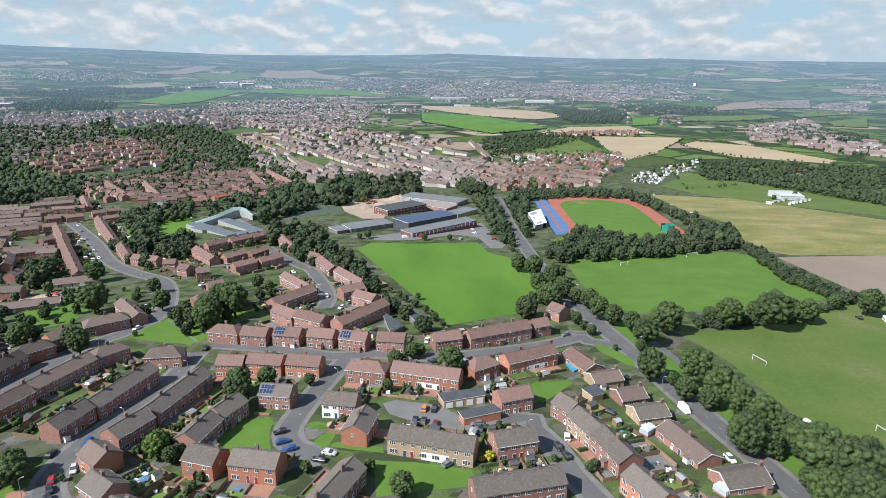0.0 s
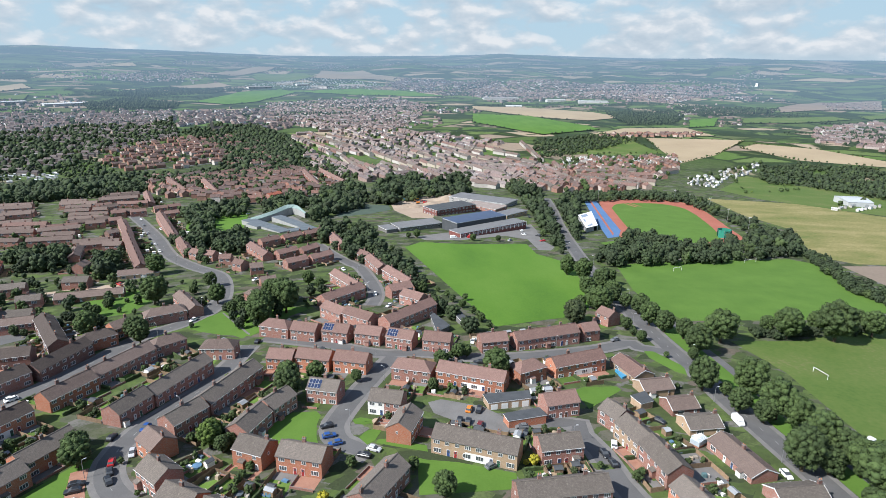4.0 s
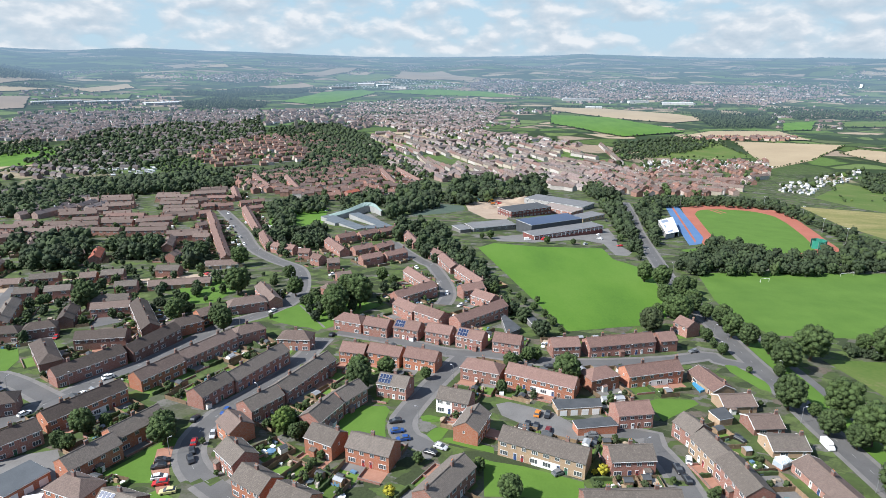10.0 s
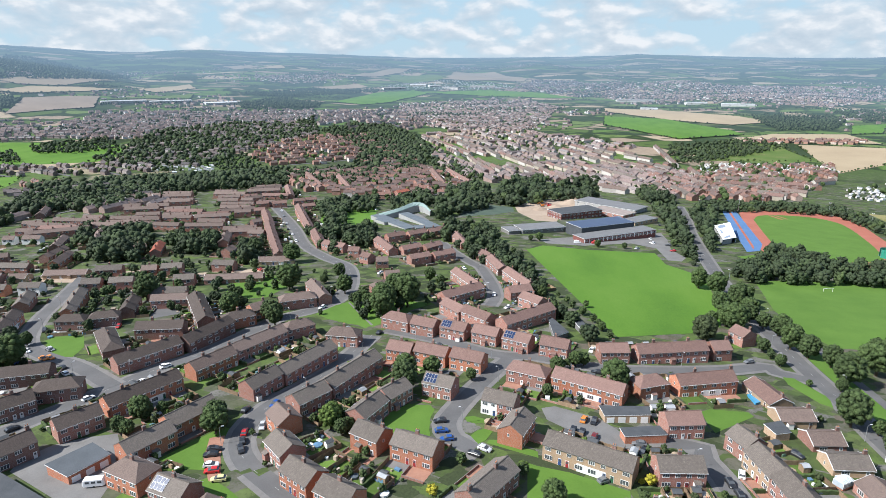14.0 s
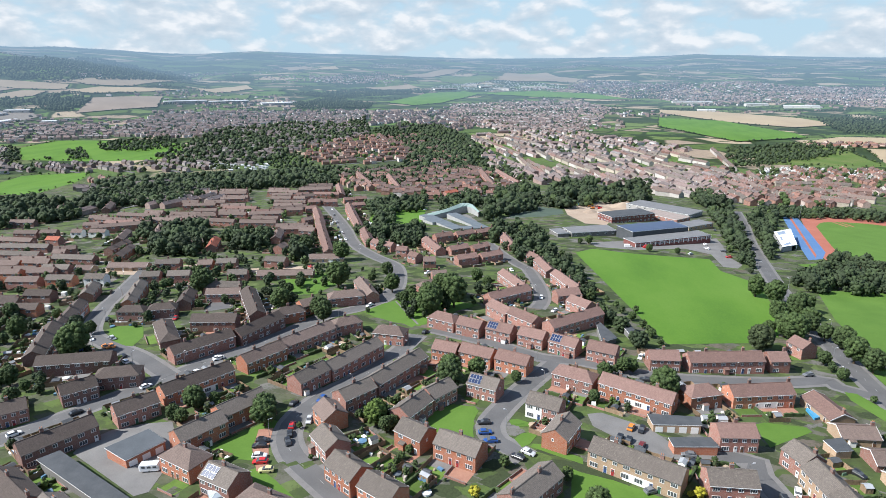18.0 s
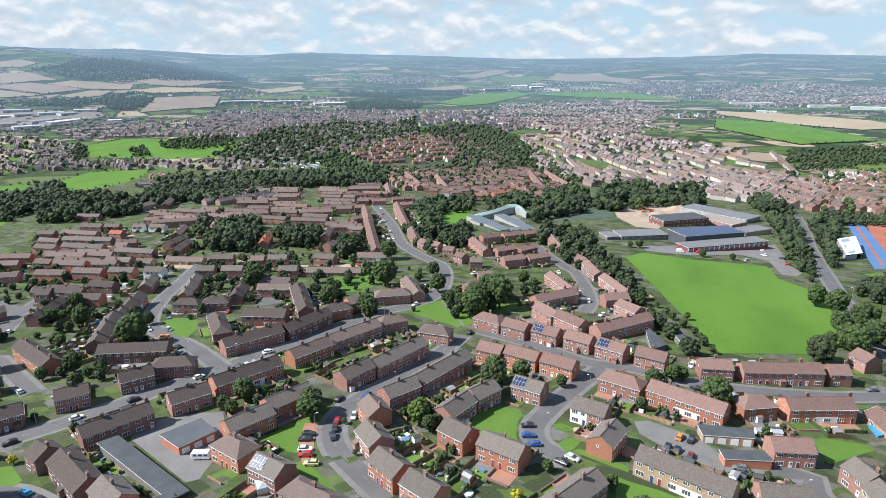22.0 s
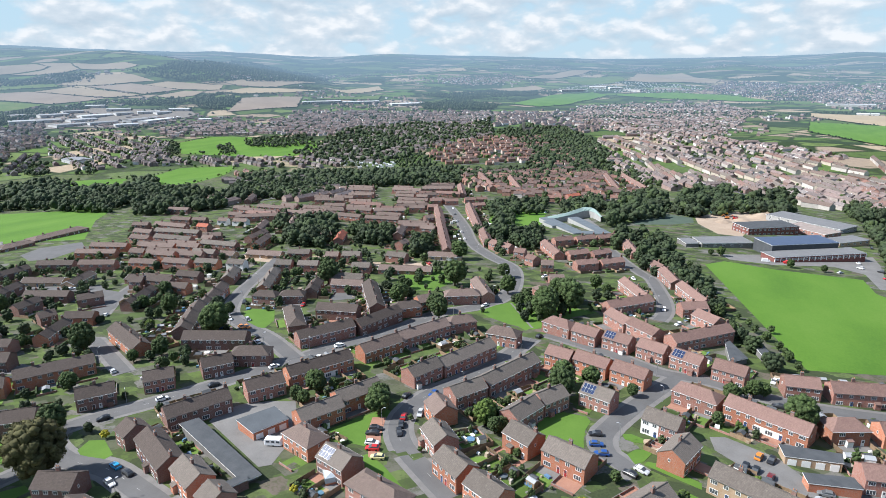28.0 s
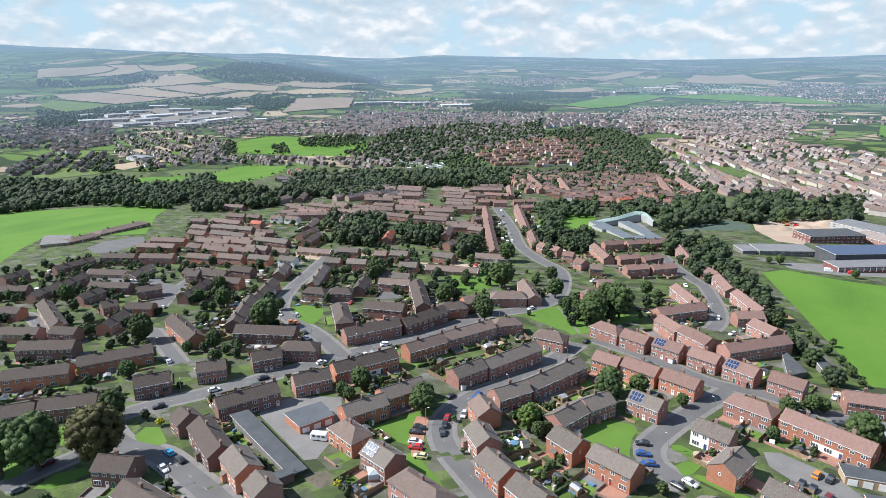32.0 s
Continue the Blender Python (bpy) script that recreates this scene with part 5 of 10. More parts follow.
slab("building_strip", [(-282.1, 325.1), (-245, 327), (-223, 342.6), (-184.3, 333), (-142.1, 346.6), (-139.3, 339.5), (-179.2, 323.7), (-215.9, 321), (-243.5, 312.5), (-271.6, 312.5)], -0.2, 0.05, EARTH, "strip of bare earth before new bungalows", "building site")
slab("yard", [(-1747, 1151), (-1794, 1270), (-1795, 1444), (-1640, 1498), (-1511, 1565), (-1433, 1511), (-1425, 1320), (-1456, 1227), (-1563, 1203), (-1600, 1107)], -0.6, 1.2, CONCRETE, "pale concrete yards between industrial sheds", "yard")
lane_side = curve_points([(120.2, 270.3), (117.9, 231.8), (117.5, 201.5), (116.2, 173), (116.2, 148.1), (116.2, 128.2), (116, 109.1)])
b = Build()
ribbon(b, lane_side, 12.5, 5.4, -0.2, 0.05)
tagged(new("verge", b.mesh("verge", GRASS)), "broad grass verge between lane and trees", "verge", kind="structure")
b = Build()
ribbon(b, lane_side, 16.2, 12.6, -0.2, 0.045)
tagged(new("path", b.mesh("path", ASPHALT)), "narrow tarmac path behind the roadside trees", "path", kind="structure")
PLOTS = []


def town_row(x0, y0, x1, y1):
    """A street of terraces from end to end, in blocks."""
    d = math.hypot(x1 - x0, y1 - y0)
    n = max(1, round(d / 34))
    a = math.degrees(math.atan2(y1 - y0, x1 - x0))
    for i in range(n):
        k = (i + 0.5) / n
        house(x0 + (x1 - x0) * k, y0 + (y1 - y0) * k, a, d / n - 2.5, random.choice(("stone", "stone", "cream", "cream", "dark", "stone")), random.choice(("grey", "grey", "brown", "rust", "brown")),
              max(2, round(d / n / 6)), detail=-1, depth=8.5, rise=2.8, eaves=5.4, gutters=False)


def far_plots(rows):
    """Gardens of the farther rows: coloured plots, fences, sheds and shrubs, each kind as one piece."""
    patch, fence, huts, shrubs = Build(), Build(), Build(), []
    for x, y, turn, length, units, me in rows:
        a = radians(turn)
        ca, sa = math.cos(a), math.sin(a)
        at = lambda u, v: (x + u * ca - v * sa, y + u * sa + v * ca)
        w = length / units
        for i in range(units):
            for side, reach in ((-1, random.uniform(4, 7)), (1, random.uniform(6, 10))):
                u0, u1 = -length / 2 + w * i + 0.1, -length / 2 + w * (i + 1) - 0.1
                c = at((u0 + u1) / 2, side * (3.8 + reach))
                d = at((u0 + u1) / 2, side * (3.8 + reach / 2))
                if on_road(*c) or blocked(*c, 0.5, me) or on_road(*d) or blocked(*d, 0.5, me):
                    continue
                cuts = [3.9, 3.9 + reach * random.uniform(0.3, 0.7), 3.8 + reach]
                for k in (0, 1):
                    q = [at(u0, side * cuts[k]), at(u1, side * cuts[k]), at(u1, side * cuts[k + 1]), at(u0, side * cuts[k + 1])]
                    q = q if side > 0 else q[::-1]
                    patch.poly([(*p, land(*p) + 0.04 + 0.004 * k) for p in q])
                for p, q in ((at(u0, side * 4.2), at(u0, side * cuts[2])), (at(u0, side * cuts[2]), at(u1, side * cuts[2]))):
                    fence_build(fence, p, q, random.random())
                for _ in range(random.choice((0, 1, 1, 2))):
                    shrubs.append((*at(random.uniform(u0, u1), side * random.uniform(5, cuts[2])), random.uniform(0.5, 1.3) if random.random() < 0.68 else random.uniform(1.5, 3.2), random.uniform(0.8, 1.3)))
                if random.random() < 0.55 and side > 0:
                    hx, hy = at(random.uniform(u0 + 1, u1 - 1), side * (cuts[2] - 1.3))
                    huts.solid([(hx + s * ca - t * sa, hy + s * sa + t * ca, land(hx, hy) + z) for z in (-0.3, 2.0) for s, t in ((-1.2, -1), (1.2, -1), (1.2, 1), (-1.2, 1))],
                               [(4, 5, 6, 7), (0, 1, 5, 4), (1, 2, 6, 5), (2, 3, 7, 6), (3, 0, 4, 7)])
    plots = tinted("garden_plots", [(0.0, (0.06, 0.095, 0.026)), (0.3, (0.095, 0.14, 0.036)), (0.42, (0.12, 0.11, 0.085)), (0.62, (0.2, 0.185, 0.165)), (0.8, (0.3, 0.285, 0.265)), (0.92, (0.24, 0.145, 0.11)), (1.0, (0.42, 0.4, 0.38))], spread=0.3, scale=1.2)
    tagged(new("garden_plots", patch.mesh("garden_plots", plots)), "small lawns, patios and beds behind farther houses", "gardens", kind="stuff")
    tagged(new("plot_fences", fence.mesh("plot_fences", WOOD, HEDGE, BRICK["red"], CONCRETE)), "fences, hedges and walls between farther gardens", "fences", kind="stuff")
    tagged(new("garden_huts", huts.mesh("garden_huts", tinted("hut_colours", [(0.0, (0.16, 0.11, 0.07)), (0.45, (0.3, 0.25, 0.2)), (0.55, (0.62, 0.62, 0.6)), (0.85, (0.74, 0.74, 0.72)), (1.0, (0.12, 0.16, 0.12))]))), "small sheds and huts in farther gardens", "sheds", kind="stuff")
    canopy("plot_shrubs", shrubs, "shrubs and small trees in farther gardens", "shrubs")


FAR_ROWS = []
# ---------- vehicles, sheds, lamps and other fittings ----------
CAR_PAINT = {k: surface("car_" + k, [c, tuple(v * 1.08 for v in c)], 1, 6, 0.3, 0.0, spec=0.6) for k, c in (
    ("white", (0.75, 0.75, 0.74)), ("black", (0.02, 0.021, 0.024)), ("grey", (0.14, 0.145, 0.15)), ("silver", (0.45, 0.46, 0.47)), ("blue", (0.02, 0.07, 0.25)), ("sky", (0.03, 0.28, 0.5)),
    ("red", (0.45, 0.02, 0.02)), ("maroon", (0.14, 0.02, 0.02)), ("orange", (0.6, 0.2, 0.03)), ("cream", (0.55, 0.5, 0.25)), ("yellow", (0.75, 0.42, 0.02)))}


def loft(b, sections, mat=0):
    """A skin through rings of equal size, with closed ends."""
    k, n = len(b.v), len(sections[0])
    for s in sections:
        b.v += s
    for i in range(len(sections) - 1):
        for j in range(n):
            q = (j + 1) % n
            b.f.append((k + i * n + j, k + i * n + q, k + (i + 1) * n + q, k + (i + 1) * n + j))
            b.m.append(mat)
    b.f.append(tuple(k + j for j in range(n - 1, -1, -1)))
    b.f.append(tuple(k + (len(sections) - 1) * n + j for j in range(n)))
    b.m += [mat, mat]


def car_meshes(van=False):
    def ring(x, w, z0, z1, c=0.12):
        return [(x, -w, z0), (x, w, z0), (x, w, z1 - c), (x, w - c, z1), (x, -w + c, z1), (x, -w, z1 - c)]
    body, cabin, wheel, lamp = Build(), Build(), Build(), Build()
    if van:
        loft(body, [ring(-2.5, 0.9, 0.3, 1.9), ring(-2.4, 0.97, 0.25, 2.2), ring(1.0, 0.97, 0.25, 2.2), ring(1.6, 0.95, 0.25, 1.5), ring(2.4, 0.92, 0.28, 1.1), ring(2.55, 0.85, 0.35, 0.8)])
        loft(cabin, [ring(1.02, 0.985, 1.35, 2.0), ring(1.62, 0.96, 1.3, 1.52)])
    else:
        loft(body, [ring(-2.1, 0.78, 0.4, 0.8), ring(-2.0, 0.86, 0.28, 0.98), ring(-1.2, 0.88, 0.24, 1.0), ring(0.8, 0.88, 0.24, 0.98), ring(1.8, 0.84, 0.26, 0.82), ring(2.08, 0.74, 0.36, 0.66)])
        loft(cabin, [ring(-1.85, 0.74, 0.96, 1.05, 0.05), ring(-1.4, 0.76, 0.96, 1.42), ring(0.1, 0.76, 0.96, 1.46), ring(1.0, 0.78, 0.95, 1.0, 0.03)])
    roof = Build()
    if van:
        roof.box(-2.35, 0.9, -0.85, 0.85, 2.2, 2.23)
    else:
        loft(roof, [ring(-1.42, 0.62, 1.4, 1.445, 0.02), ring(-1.1, 0.66, 1.4, 1.48, 0.02), ring(-0.1, 0.66, 1.4, 1.49, 0.02), ring(0.16, 0.64, 1.4, 1.46, 0.02)])
    wheel.tube((0, -0.1, 0), (0, 0.1, 0), 0.32, 0.32, 12)
    lamp.box(-0.03, 0.03, -0.16, 0.16, -0.07, 0.07)
    return body, cabin, roof, wheel, lamp


CARS, WHEEL, HEADLAMP = {}, None, None
for is_van in (False, True):
    bodyb, cabinb, roofb, wheelb, lampb = car_meshes(is_van)
    WHEEL, HEADLAMP = wheelb.mesh("wheel", TYRE), lampb.mesh("headlight", PAINT)
    for col, mt in CAR_PAINT.items():
        CARS[col, is_van] = (bodyb.mesh("body", mt), cabinb.mesh("cabin_glass", GLASS), roofb.mesh("roof_panel", mt))


def along_road(x, y):
    best, turn = 1e9, 0
    for line, half in ROADS:
        for p, q in zip(line, line[1:]):
            d = (p.x - x) ** 2 + (p.y - y) ** 2
            if d < best:
                best, turn = d, math.degrees(math.atan2(q.y - p.y, q.x - p.x))
    return math.sqrt(best), turn


def car(x, y, colour, turn=None, van=False, z=0.06):
    d, t = along_road(x, y)
    if turn is None:
        turn = t if d < 9 else random.uniform(0, 360)
    top = thing("van" if van else "car", pose(x, y, land(x, y) + z, 0, 0, turn + random.choice((0, 180))), f"{'dark ' if colour == 'maroon' else ''}{colour} parked {'panel van' if van else 'hatchback car'} on tarmac", "van" if van else "car", "parked vehicles")
    body, cabin, roof = CARS[colour, van]
    bd = part("body", body, None, top)
    part("cabin_glass", cabin, None, top, "dark window glass")
    part("roof_panel", roof, None, top)
    for sx in ((-1.5, 1.6) if van else (-1.28, 1.3)):
        for sy in (-0.8, 0.8):
            part("wheel", WHEEL, None, top, at=pose(sx, sy, 0.32))
    return top


def shed(x, y, turn, kind):
    w, d = random.uniform(1.0, 1.5), random.uniform(0.8, 1.2)
    mat = WOOD if kind < 0.75 else surface("shed_green", [(0.05, 0.1, 0.06), (0.08, 0.15, 0.09)], 1, 6) if kind < 0.8 else PAINT
    top = thing("shed", pose(x, y, land(x, y) + 0.04, 0, 0, turn), "small wooden garden shed with a felt roof" if kind < 0.75 else "small painted garden shed with a felt roof", "shed", "garden sheds")
    b = Build()
    b.solid([(-w, -d, 0), (w, -d, 0), (w, d, 0), (-w, d, 0), (-w, -d, 1.8), (w, -d, 1.8), (w, d, 1.8), (-w, d, 1.8), (-w, 0, 2.25), (w, 0, 2.25)],
            [(0, 1, 5, 4), (1, 2, 6, 9, 5), (2, 3, 7, 6), (3, 0, 4, 8, 7)])
    part("body", b, mat, top)
    b = Build()
    X, Y = w + 0.1, d + 0.12
    b.solid([(-X, -Y, 1.76), (X, -Y, 1.76), (X, 0, 2.28), (-X, 0, 2.28), (X, Y, 1.76), (-X, Y, 1.76), (-X, -Y, 1.82), (X, -Y, 1.82), (X, 0, 2.34), (-X, 0, 2.34), (X, Y, 1.82), (-X, Y, 1.82)],
            [(6, 7, 8, 9), (9, 8, 10, 11), (0, 1, 7, 6), (4, 5, 11, 10), (1, 2, 8, 7), (2, 4, 10, 8), (3, 0, 6, 9), (5, 3, 9, 11), (3, 2, 1, 0), (5, 4, 2, 3)])
    part("roof", b, random.choice((FELT, FELT, SHEET)), top)
    b = Build()
    b.box(-0.35, 0.35, -d - 0.04, -d - 0.003, 0.05, 1.7)
    part("door", b, mat, top)


def glasshouse(x, y, turn, size=1.0, lean=False):
    """A conservatory or greenhouse: white frame bars and glass panes."""
    w, d, h, t = 1.7 * size, 1.4 * size, 2.1, 2.9
    top = thing("conservatory", pose(x, y, land(x, y) + 0.04, 0, 0, turn), "white-framed glass conservatory with a pitched glazed roof", "conservatory")
    b = Build()
    b.box(-w, w, -d, d, 0, 0.6)
    part("base_wall", b, BRICK["orange"], top)
    b = Build()
    b.solid([(-w, -d, 0.6), (w, -d, 0.6), (w, d, 0.6), (-w, d, 0.6), (-w, -d, h), (w, -d, h), (w, d, h), (-w, d, h), (-w * 0.4, 0, t), (w * 0.4, 0, t)],
            [(0, 1, 5, 4), (1, 2, 6, 5), (2, 3, 7, 6), (3, 0, 4, 7), (4, 5, 9, 8), (6, 7, 8, 9), (5, 6, 9), (7, 4, 8)])
    part("glazing", b, CONSERV, top, "clear glazing")
    for i in range(7):
        for sg in (-1, 1):
            b = Build()
            x0 = -w + 2 * w * i / 6
            b.tube((x0, sg * (d + 0.02), 0.6), (x0, sg * (d + 0.02), h), 0.045, 0.045, 4)
            b.tube((x0, sg * (d + 0.02), h), (x0 * 0.4, 0, t + 0.03), 0.045, 0.045, 4)
            part("glazing_bar", b, PAINT, top)


CONSERV = surface("conservatory_glass", [(0.34, 0.4, 0.44), (0.45, 0.5, 0.54)], 1, 6, 0.12, 0.0, spec=0.6)


def lamp_meshes():
    b = Build()
    b.tube((0, 0, 0), (0, 0, 5.6), 0.09, 0.06, 7)
    b.tube((0, 0, 5.6), (0.7, 0, 5.9), 0.05, 0.04, 6)
    h = Build()
    h.box(0.6, 1.25, -0.12, 0.12, 5.85, 5.99)
    return b.mesh("pole", METAL), h.mesh("lamp_head", surface("lamp_housing", [(0.55, 0.56, 0.56), (0.65, 0.66, 0.66)], 1, 6, 0.5))


POLE, HEAD = lamp_meshes()


def street_lamp(x, y, turn):
    top = thing("street_lamp", pose(x, y, land(x, y), 0, 0, turn), "slim grey street lamp post beside the road", "street lamp", "street lamps")
    part("pole", POLE, None, top)
    part("lamp_head", HEAD, None, top)


HEDGE = FOLIAGE[0]
NEAR_FENCE = 300


def fence_build(b, p, q, style, base=(0, 0, 0)):
    """Panels with posts, a low wall with a coping, or a clipped hedge, from p to q."""
    d = math.hypot(q[0] - p[0], q[1] - p[1])
    ux, uy = (q[0] - p[0]) / d, (q[1] - p[1]) / d
    n = max(1, round(d / 1.9)) if math.hypot(base[0] + p[0], base[1] + p[1]) < 300 else 1
    w, h, mat = (0.05, 1.55, 0) if style < 0.62 else (0.35, 1.3, 1) if style < 0.82 else (0.12, 0.75, 2)

    def loft(rows, m, round_top=0.0):
        """One connected run through cross-sections: distance along, half width, foot, top."""
        k = len(b.v)
        for t, half, z0, z1 in rows:
            up = land(base[0] + p[0] + ux * t, base[1] + p[1] + uy * t) - base[2]
            for s, z in ((-half, z0), (half, z0), (half, z1 - round_top), (half - round_top, z1), (-half + round_top, z1), (-half, z1 - round_top)):
                b.v.append((p[0] + ux * t - uy * s, p[1] + uy * t + ux * s, z + up))
        n6 = len(rows)
        for i in range(n6 - 1):
            for c in range(6):
                e = (c + 1) % 6
                b.f.append((k + 6 * i + c, k + 6 * i + 6 + c, k + 6 * i + 6 + e, k + 6 * i + e))
                b.m.append(m if c != 3 or m != 2 else 3)
        for i, turn in ((0, 1), (n6 - 1, -1)):
            b.f.append(tuple(k + 6 * i + c for c in range(6))[::turn])
            b.m.append(m)
    if mat == 0:
        rows = []
        for i in range(n):
            a, e = d * i / n, d * (i + 1) / n
            top = h + 0.05 * ((i * 7) % 3 - 1)
            rows += [(a - 0.05, 0.06, -0.1, h + 0.1), (a + 0.05, 0.06, -0.1, h + 0.1), (a + 0.052, 0.025, 0.0, top), (e - 0.052, 0.025, 0.0, top)]
        loft(rows + [(d - 0.05, 0.06, -0.1, h + 0.1), (d + 0.05, 0.06, -0.1, h + 0.1)], 0, 0.01)
    elif mat == 1:
        loft([(d * i / (2 * n), 0.28 + 0.12 * ((i * 5) % 4) / 4, -0.05, h * (0.85 + 0.3 * ((i * 3) % 5) / 5)) for i in range(2 * n + 1)], 1, 0.1)
    else:
        loft([(0, w, -0.1, h), (d, w, -0.1, h)], 2, 0.03)
    return ("wooden panel garden fence, weathered brown", "clipped green garden hedge", "low red-brick garden wall with a coping")[mat], ("garden_fence", "hedge", "garden_wall")[mat], ("fence", "hedge", "wall")[mat]


def all_fences():
    mats = (WOOD, HEDGE, BRICK["red"], CONCRETE)
    order = sorted(FENCES, key=lambda f: math.hypot(f[0][0], f[0][1]))
    rest = Build()
    made = 0
    for p, q, s in order:
        if math.hypot(q[0] - p[0], q[1] - p[1]) < 1.2:
            continue
        if made < NEAR_FENCE:
            b = Build()
            text, name, cat = fence_build(b, (0, 0), (q[0] - p[0], q[1] - p[1]), s, (p[0], p[1], land(*p)))
            ob = tagged(new(name, b.mesh(name, *mats)), text, cat, "garden boundaries")
            ob.matrix_basis = pose(p[0], p[1], land(*p))
            made += 1
        else:
            fence_build(rest, p, q, s)
    tagged(new("garden_boundaries", rest.mesh("garden_boundaries", *mats)), "garden fences, hedges and low walls of the farther plots", "fences", kind="stuff")


def block(name, pts, h, wall, roof, label, category, windows=0, base=0.0, lip=0.25):
    """A flat-roofed building on the outline pts (counter-clockwise from the front left corner)."""
    cx, cy = sum(p[0] for p in pts) / len(pts), sum(p[1] for p in pts) / len(pts)
    area = sum(p[0] * q[1] - q[0] * p[1] for p, q in zip(pts, pts[1:] + pts[:1]))
    pts = pts if area > 0 else pts[::-1]
    a = math.atan2(pts[1][1] - pts[0][1], pts[1][0] - pts[0][0])
    TAKEN.append((cx, cy, math.dist(pts[0], pts[1]) / 2, math.dist(pts[1], pts[2]) / 2, a))
    top = thing(name, Matrix.Translation((cx, cy, base + land(cx, cy))), label, category)
    loc = [(x - cx, y - cy) for x, y in pts]
    n = len(loc)
    b = Build()
    b.solid([(x, y, -3) for x, y in loc] + [(x, y, h) for x, y in loc], [tuple(range(n, 2 * n))] + [(i, (i + 1) % n, n + (i + 1) % n, n + i) for i in range(n)])
    part("wall", b, wall, top)
    b = Build()
    k = 1 + lip / max(3, math.dist(pts[0], pts[1]) / 2)
    b.solid([(x * k, y * k, h + 0.004) for x, y in loc] + [(x * k, y * k, h + 0.3) for x, y in loc],
            [tuple(range(n, 2 * n)), tuple(range(n - 1, -1, -1))] + [(i, (i + 1) % n, n + (i + 1) % n, n + i) for i in range(n)])
    part("roof", b, roof, top)
    b = Build()
    b.solid([(x * k * 1.004, y * k * 1.004, h + 0.05) for x, y in loc] + [(x * k * 1.004, y * k * 1.004, h + 0.28) for x, y in loc],
            [(i, (i + 1) % n, n + (i + 1) % n, n + i) for i in range(n)])
    part("fascia", b, PAINT, top, "white fascia board")
    for i in range(n):
        p, q = Vector((*loc[i], 0)), Vector((*loc[(i + 1) % n], 0))
        d = (q - p).length
        cnt = int(d / windows) if windows else 0
        for j in range(cnt):
            c = p + (q - p) * ((j + 0.5) / cnt)
            t = math.degrees(math.atan2(q.y - p.y, q.x - p.x))
            for z in ([h - 1.4] if h < 4.8 else [1.7, h - 1.5]):
                part("window", WINDOWS["big"][2], None, top, at=pose(c.x, c.y, z, 0, 0, t) @ pose(0, -0.004, 0))
    return top


def lockups(pts, h, wall, roof, label):
    """A garage row with a white door for each bay along the front edge."""
    top = block("garage_block", pts, h, wall, roof, label, "garage")
    p, q = Vector((*pts[0], 0)), Vector((*pts[1], 0))
    n = max(2, int((q - p).length / 2.9))
    t = math.degrees(math.atan2(q.y - p.y, q.x - p.x))
    for i in range(n):
        c = p + (q - p) * ((i + 0.5) / n)
        b = Build()
        b.box(-1.15, 1.15, -0.06, -0.004, 0.02, 2.1)
        part("garage_door", b, PAINT, top, "white up-and-over door", at=pose(c.x - top.location.x, c.y - top.location.y, 0.05, 0, 0, t))
    return top


def goal(x0, y0, x1, y1, h=2.2):
    d, a = math.dist((x0, y0), (x1, y1)), math.degrees(math.atan2(y1 - y0, x1 - x0))
    top = thing("goal", pose(x0, y0, land(x0, y0) + 0.03, 0, 0, a), "white metal football goal frame on grass", "goal", "football goals")
    for i, (p, q) in enumerate((((0, 0, 0), (0, 0, h)), ((d, 0, 0), (d, 0, h)), ((-0.06, 0, h), (d + 0.06, 0, h)))):
        b = Build()
        b.tube(p, q, 0.08, 0.08, 6)
        part("crossbar" if i == 2 else "post", b, PAINT, top)


def floodlight(x, y, h=13):
    top = thing("floodlight", pose(x, y, land(x, y)), "tall grey floodlight mast beside the running track", "floodlight", "floodlights")
    b = Build()
    b.tube((0, 0, 0), (0, 0, h), 0.16, 0.1, 7)
    part("mast", b, METAL, top)
    for s in (-0.7, 0.7):
        b = Build()
        b.box(s - 0.4, s + 0.4, -0.15, 0.15, h - 0.3, h + 0.3)
        part("lamp_head", b, PAINT, top)


def caravan(x, y, turn, length=5.5, z=0.05):
    top = thing("caravan", pose(x, y, land(x, y) + z, 0, 0, turn), "white touring caravan with dark windows", "caravan")
    L = length / 2
    b = Build()
    loft(b, [[(xx, -w, z0), (xx, w, z0), (xx, w, z1), (xx, w - 0.2, z1 + 0.15), (xx, -w + 0.2, z1 + 0.15), (xx, -w, z1)] for xx, w, z0, z1 in ((-L, 0.95, 0.8, 1.8), (-L + 0.3, 1.05, 0.45, 2.3), (L - 0.5, 1.05, 0.45, 2.35), (L, 0.95, 0.7, 1.6))])
    part("body", b, CAR_PAINT["white"], top)
    for i in (-1, 0, 1):
        for s in (-1, 1):
            b = Build()
            b.box(i * L * 0.55 - 0.5, i * L * 0.55 + 0.5, min(s * 1.055, s * 1.09), max(s * 1.055, s * 1.09), 1.4, 2.0)
            part("window", b, GLASS, top)
    for s in (-0.95, 0.95):
        part("wheel", WHEEL, None, top, at=pose(0, s, 0.32))


# ---------- the estate: rows nearest the camera ----------
house(-2.0, 131.2, -123.3, 17.6, "red", "grey", 3, detail=2)
PLOTS.append((-2.0, 131.2, -123.3, 17.6, 3, len(TAKEN) - 1))
house(-45.3, 247.8, -21.5, 13.6, "red", "rust", 2, detail=1, hip=True, ridge=7.0)
PLOTS.append((-45.3, 247.8, -21.5, 13.6, 2, len(TAKEN) - 1))
house(-32.6, 242.2, -19.3, 11.2, "red", "rust", 2, detail=1)
PLOTS.append((-32.6, 242.2, -19.3, 11.2, 2, len(TAKEN) - 1))
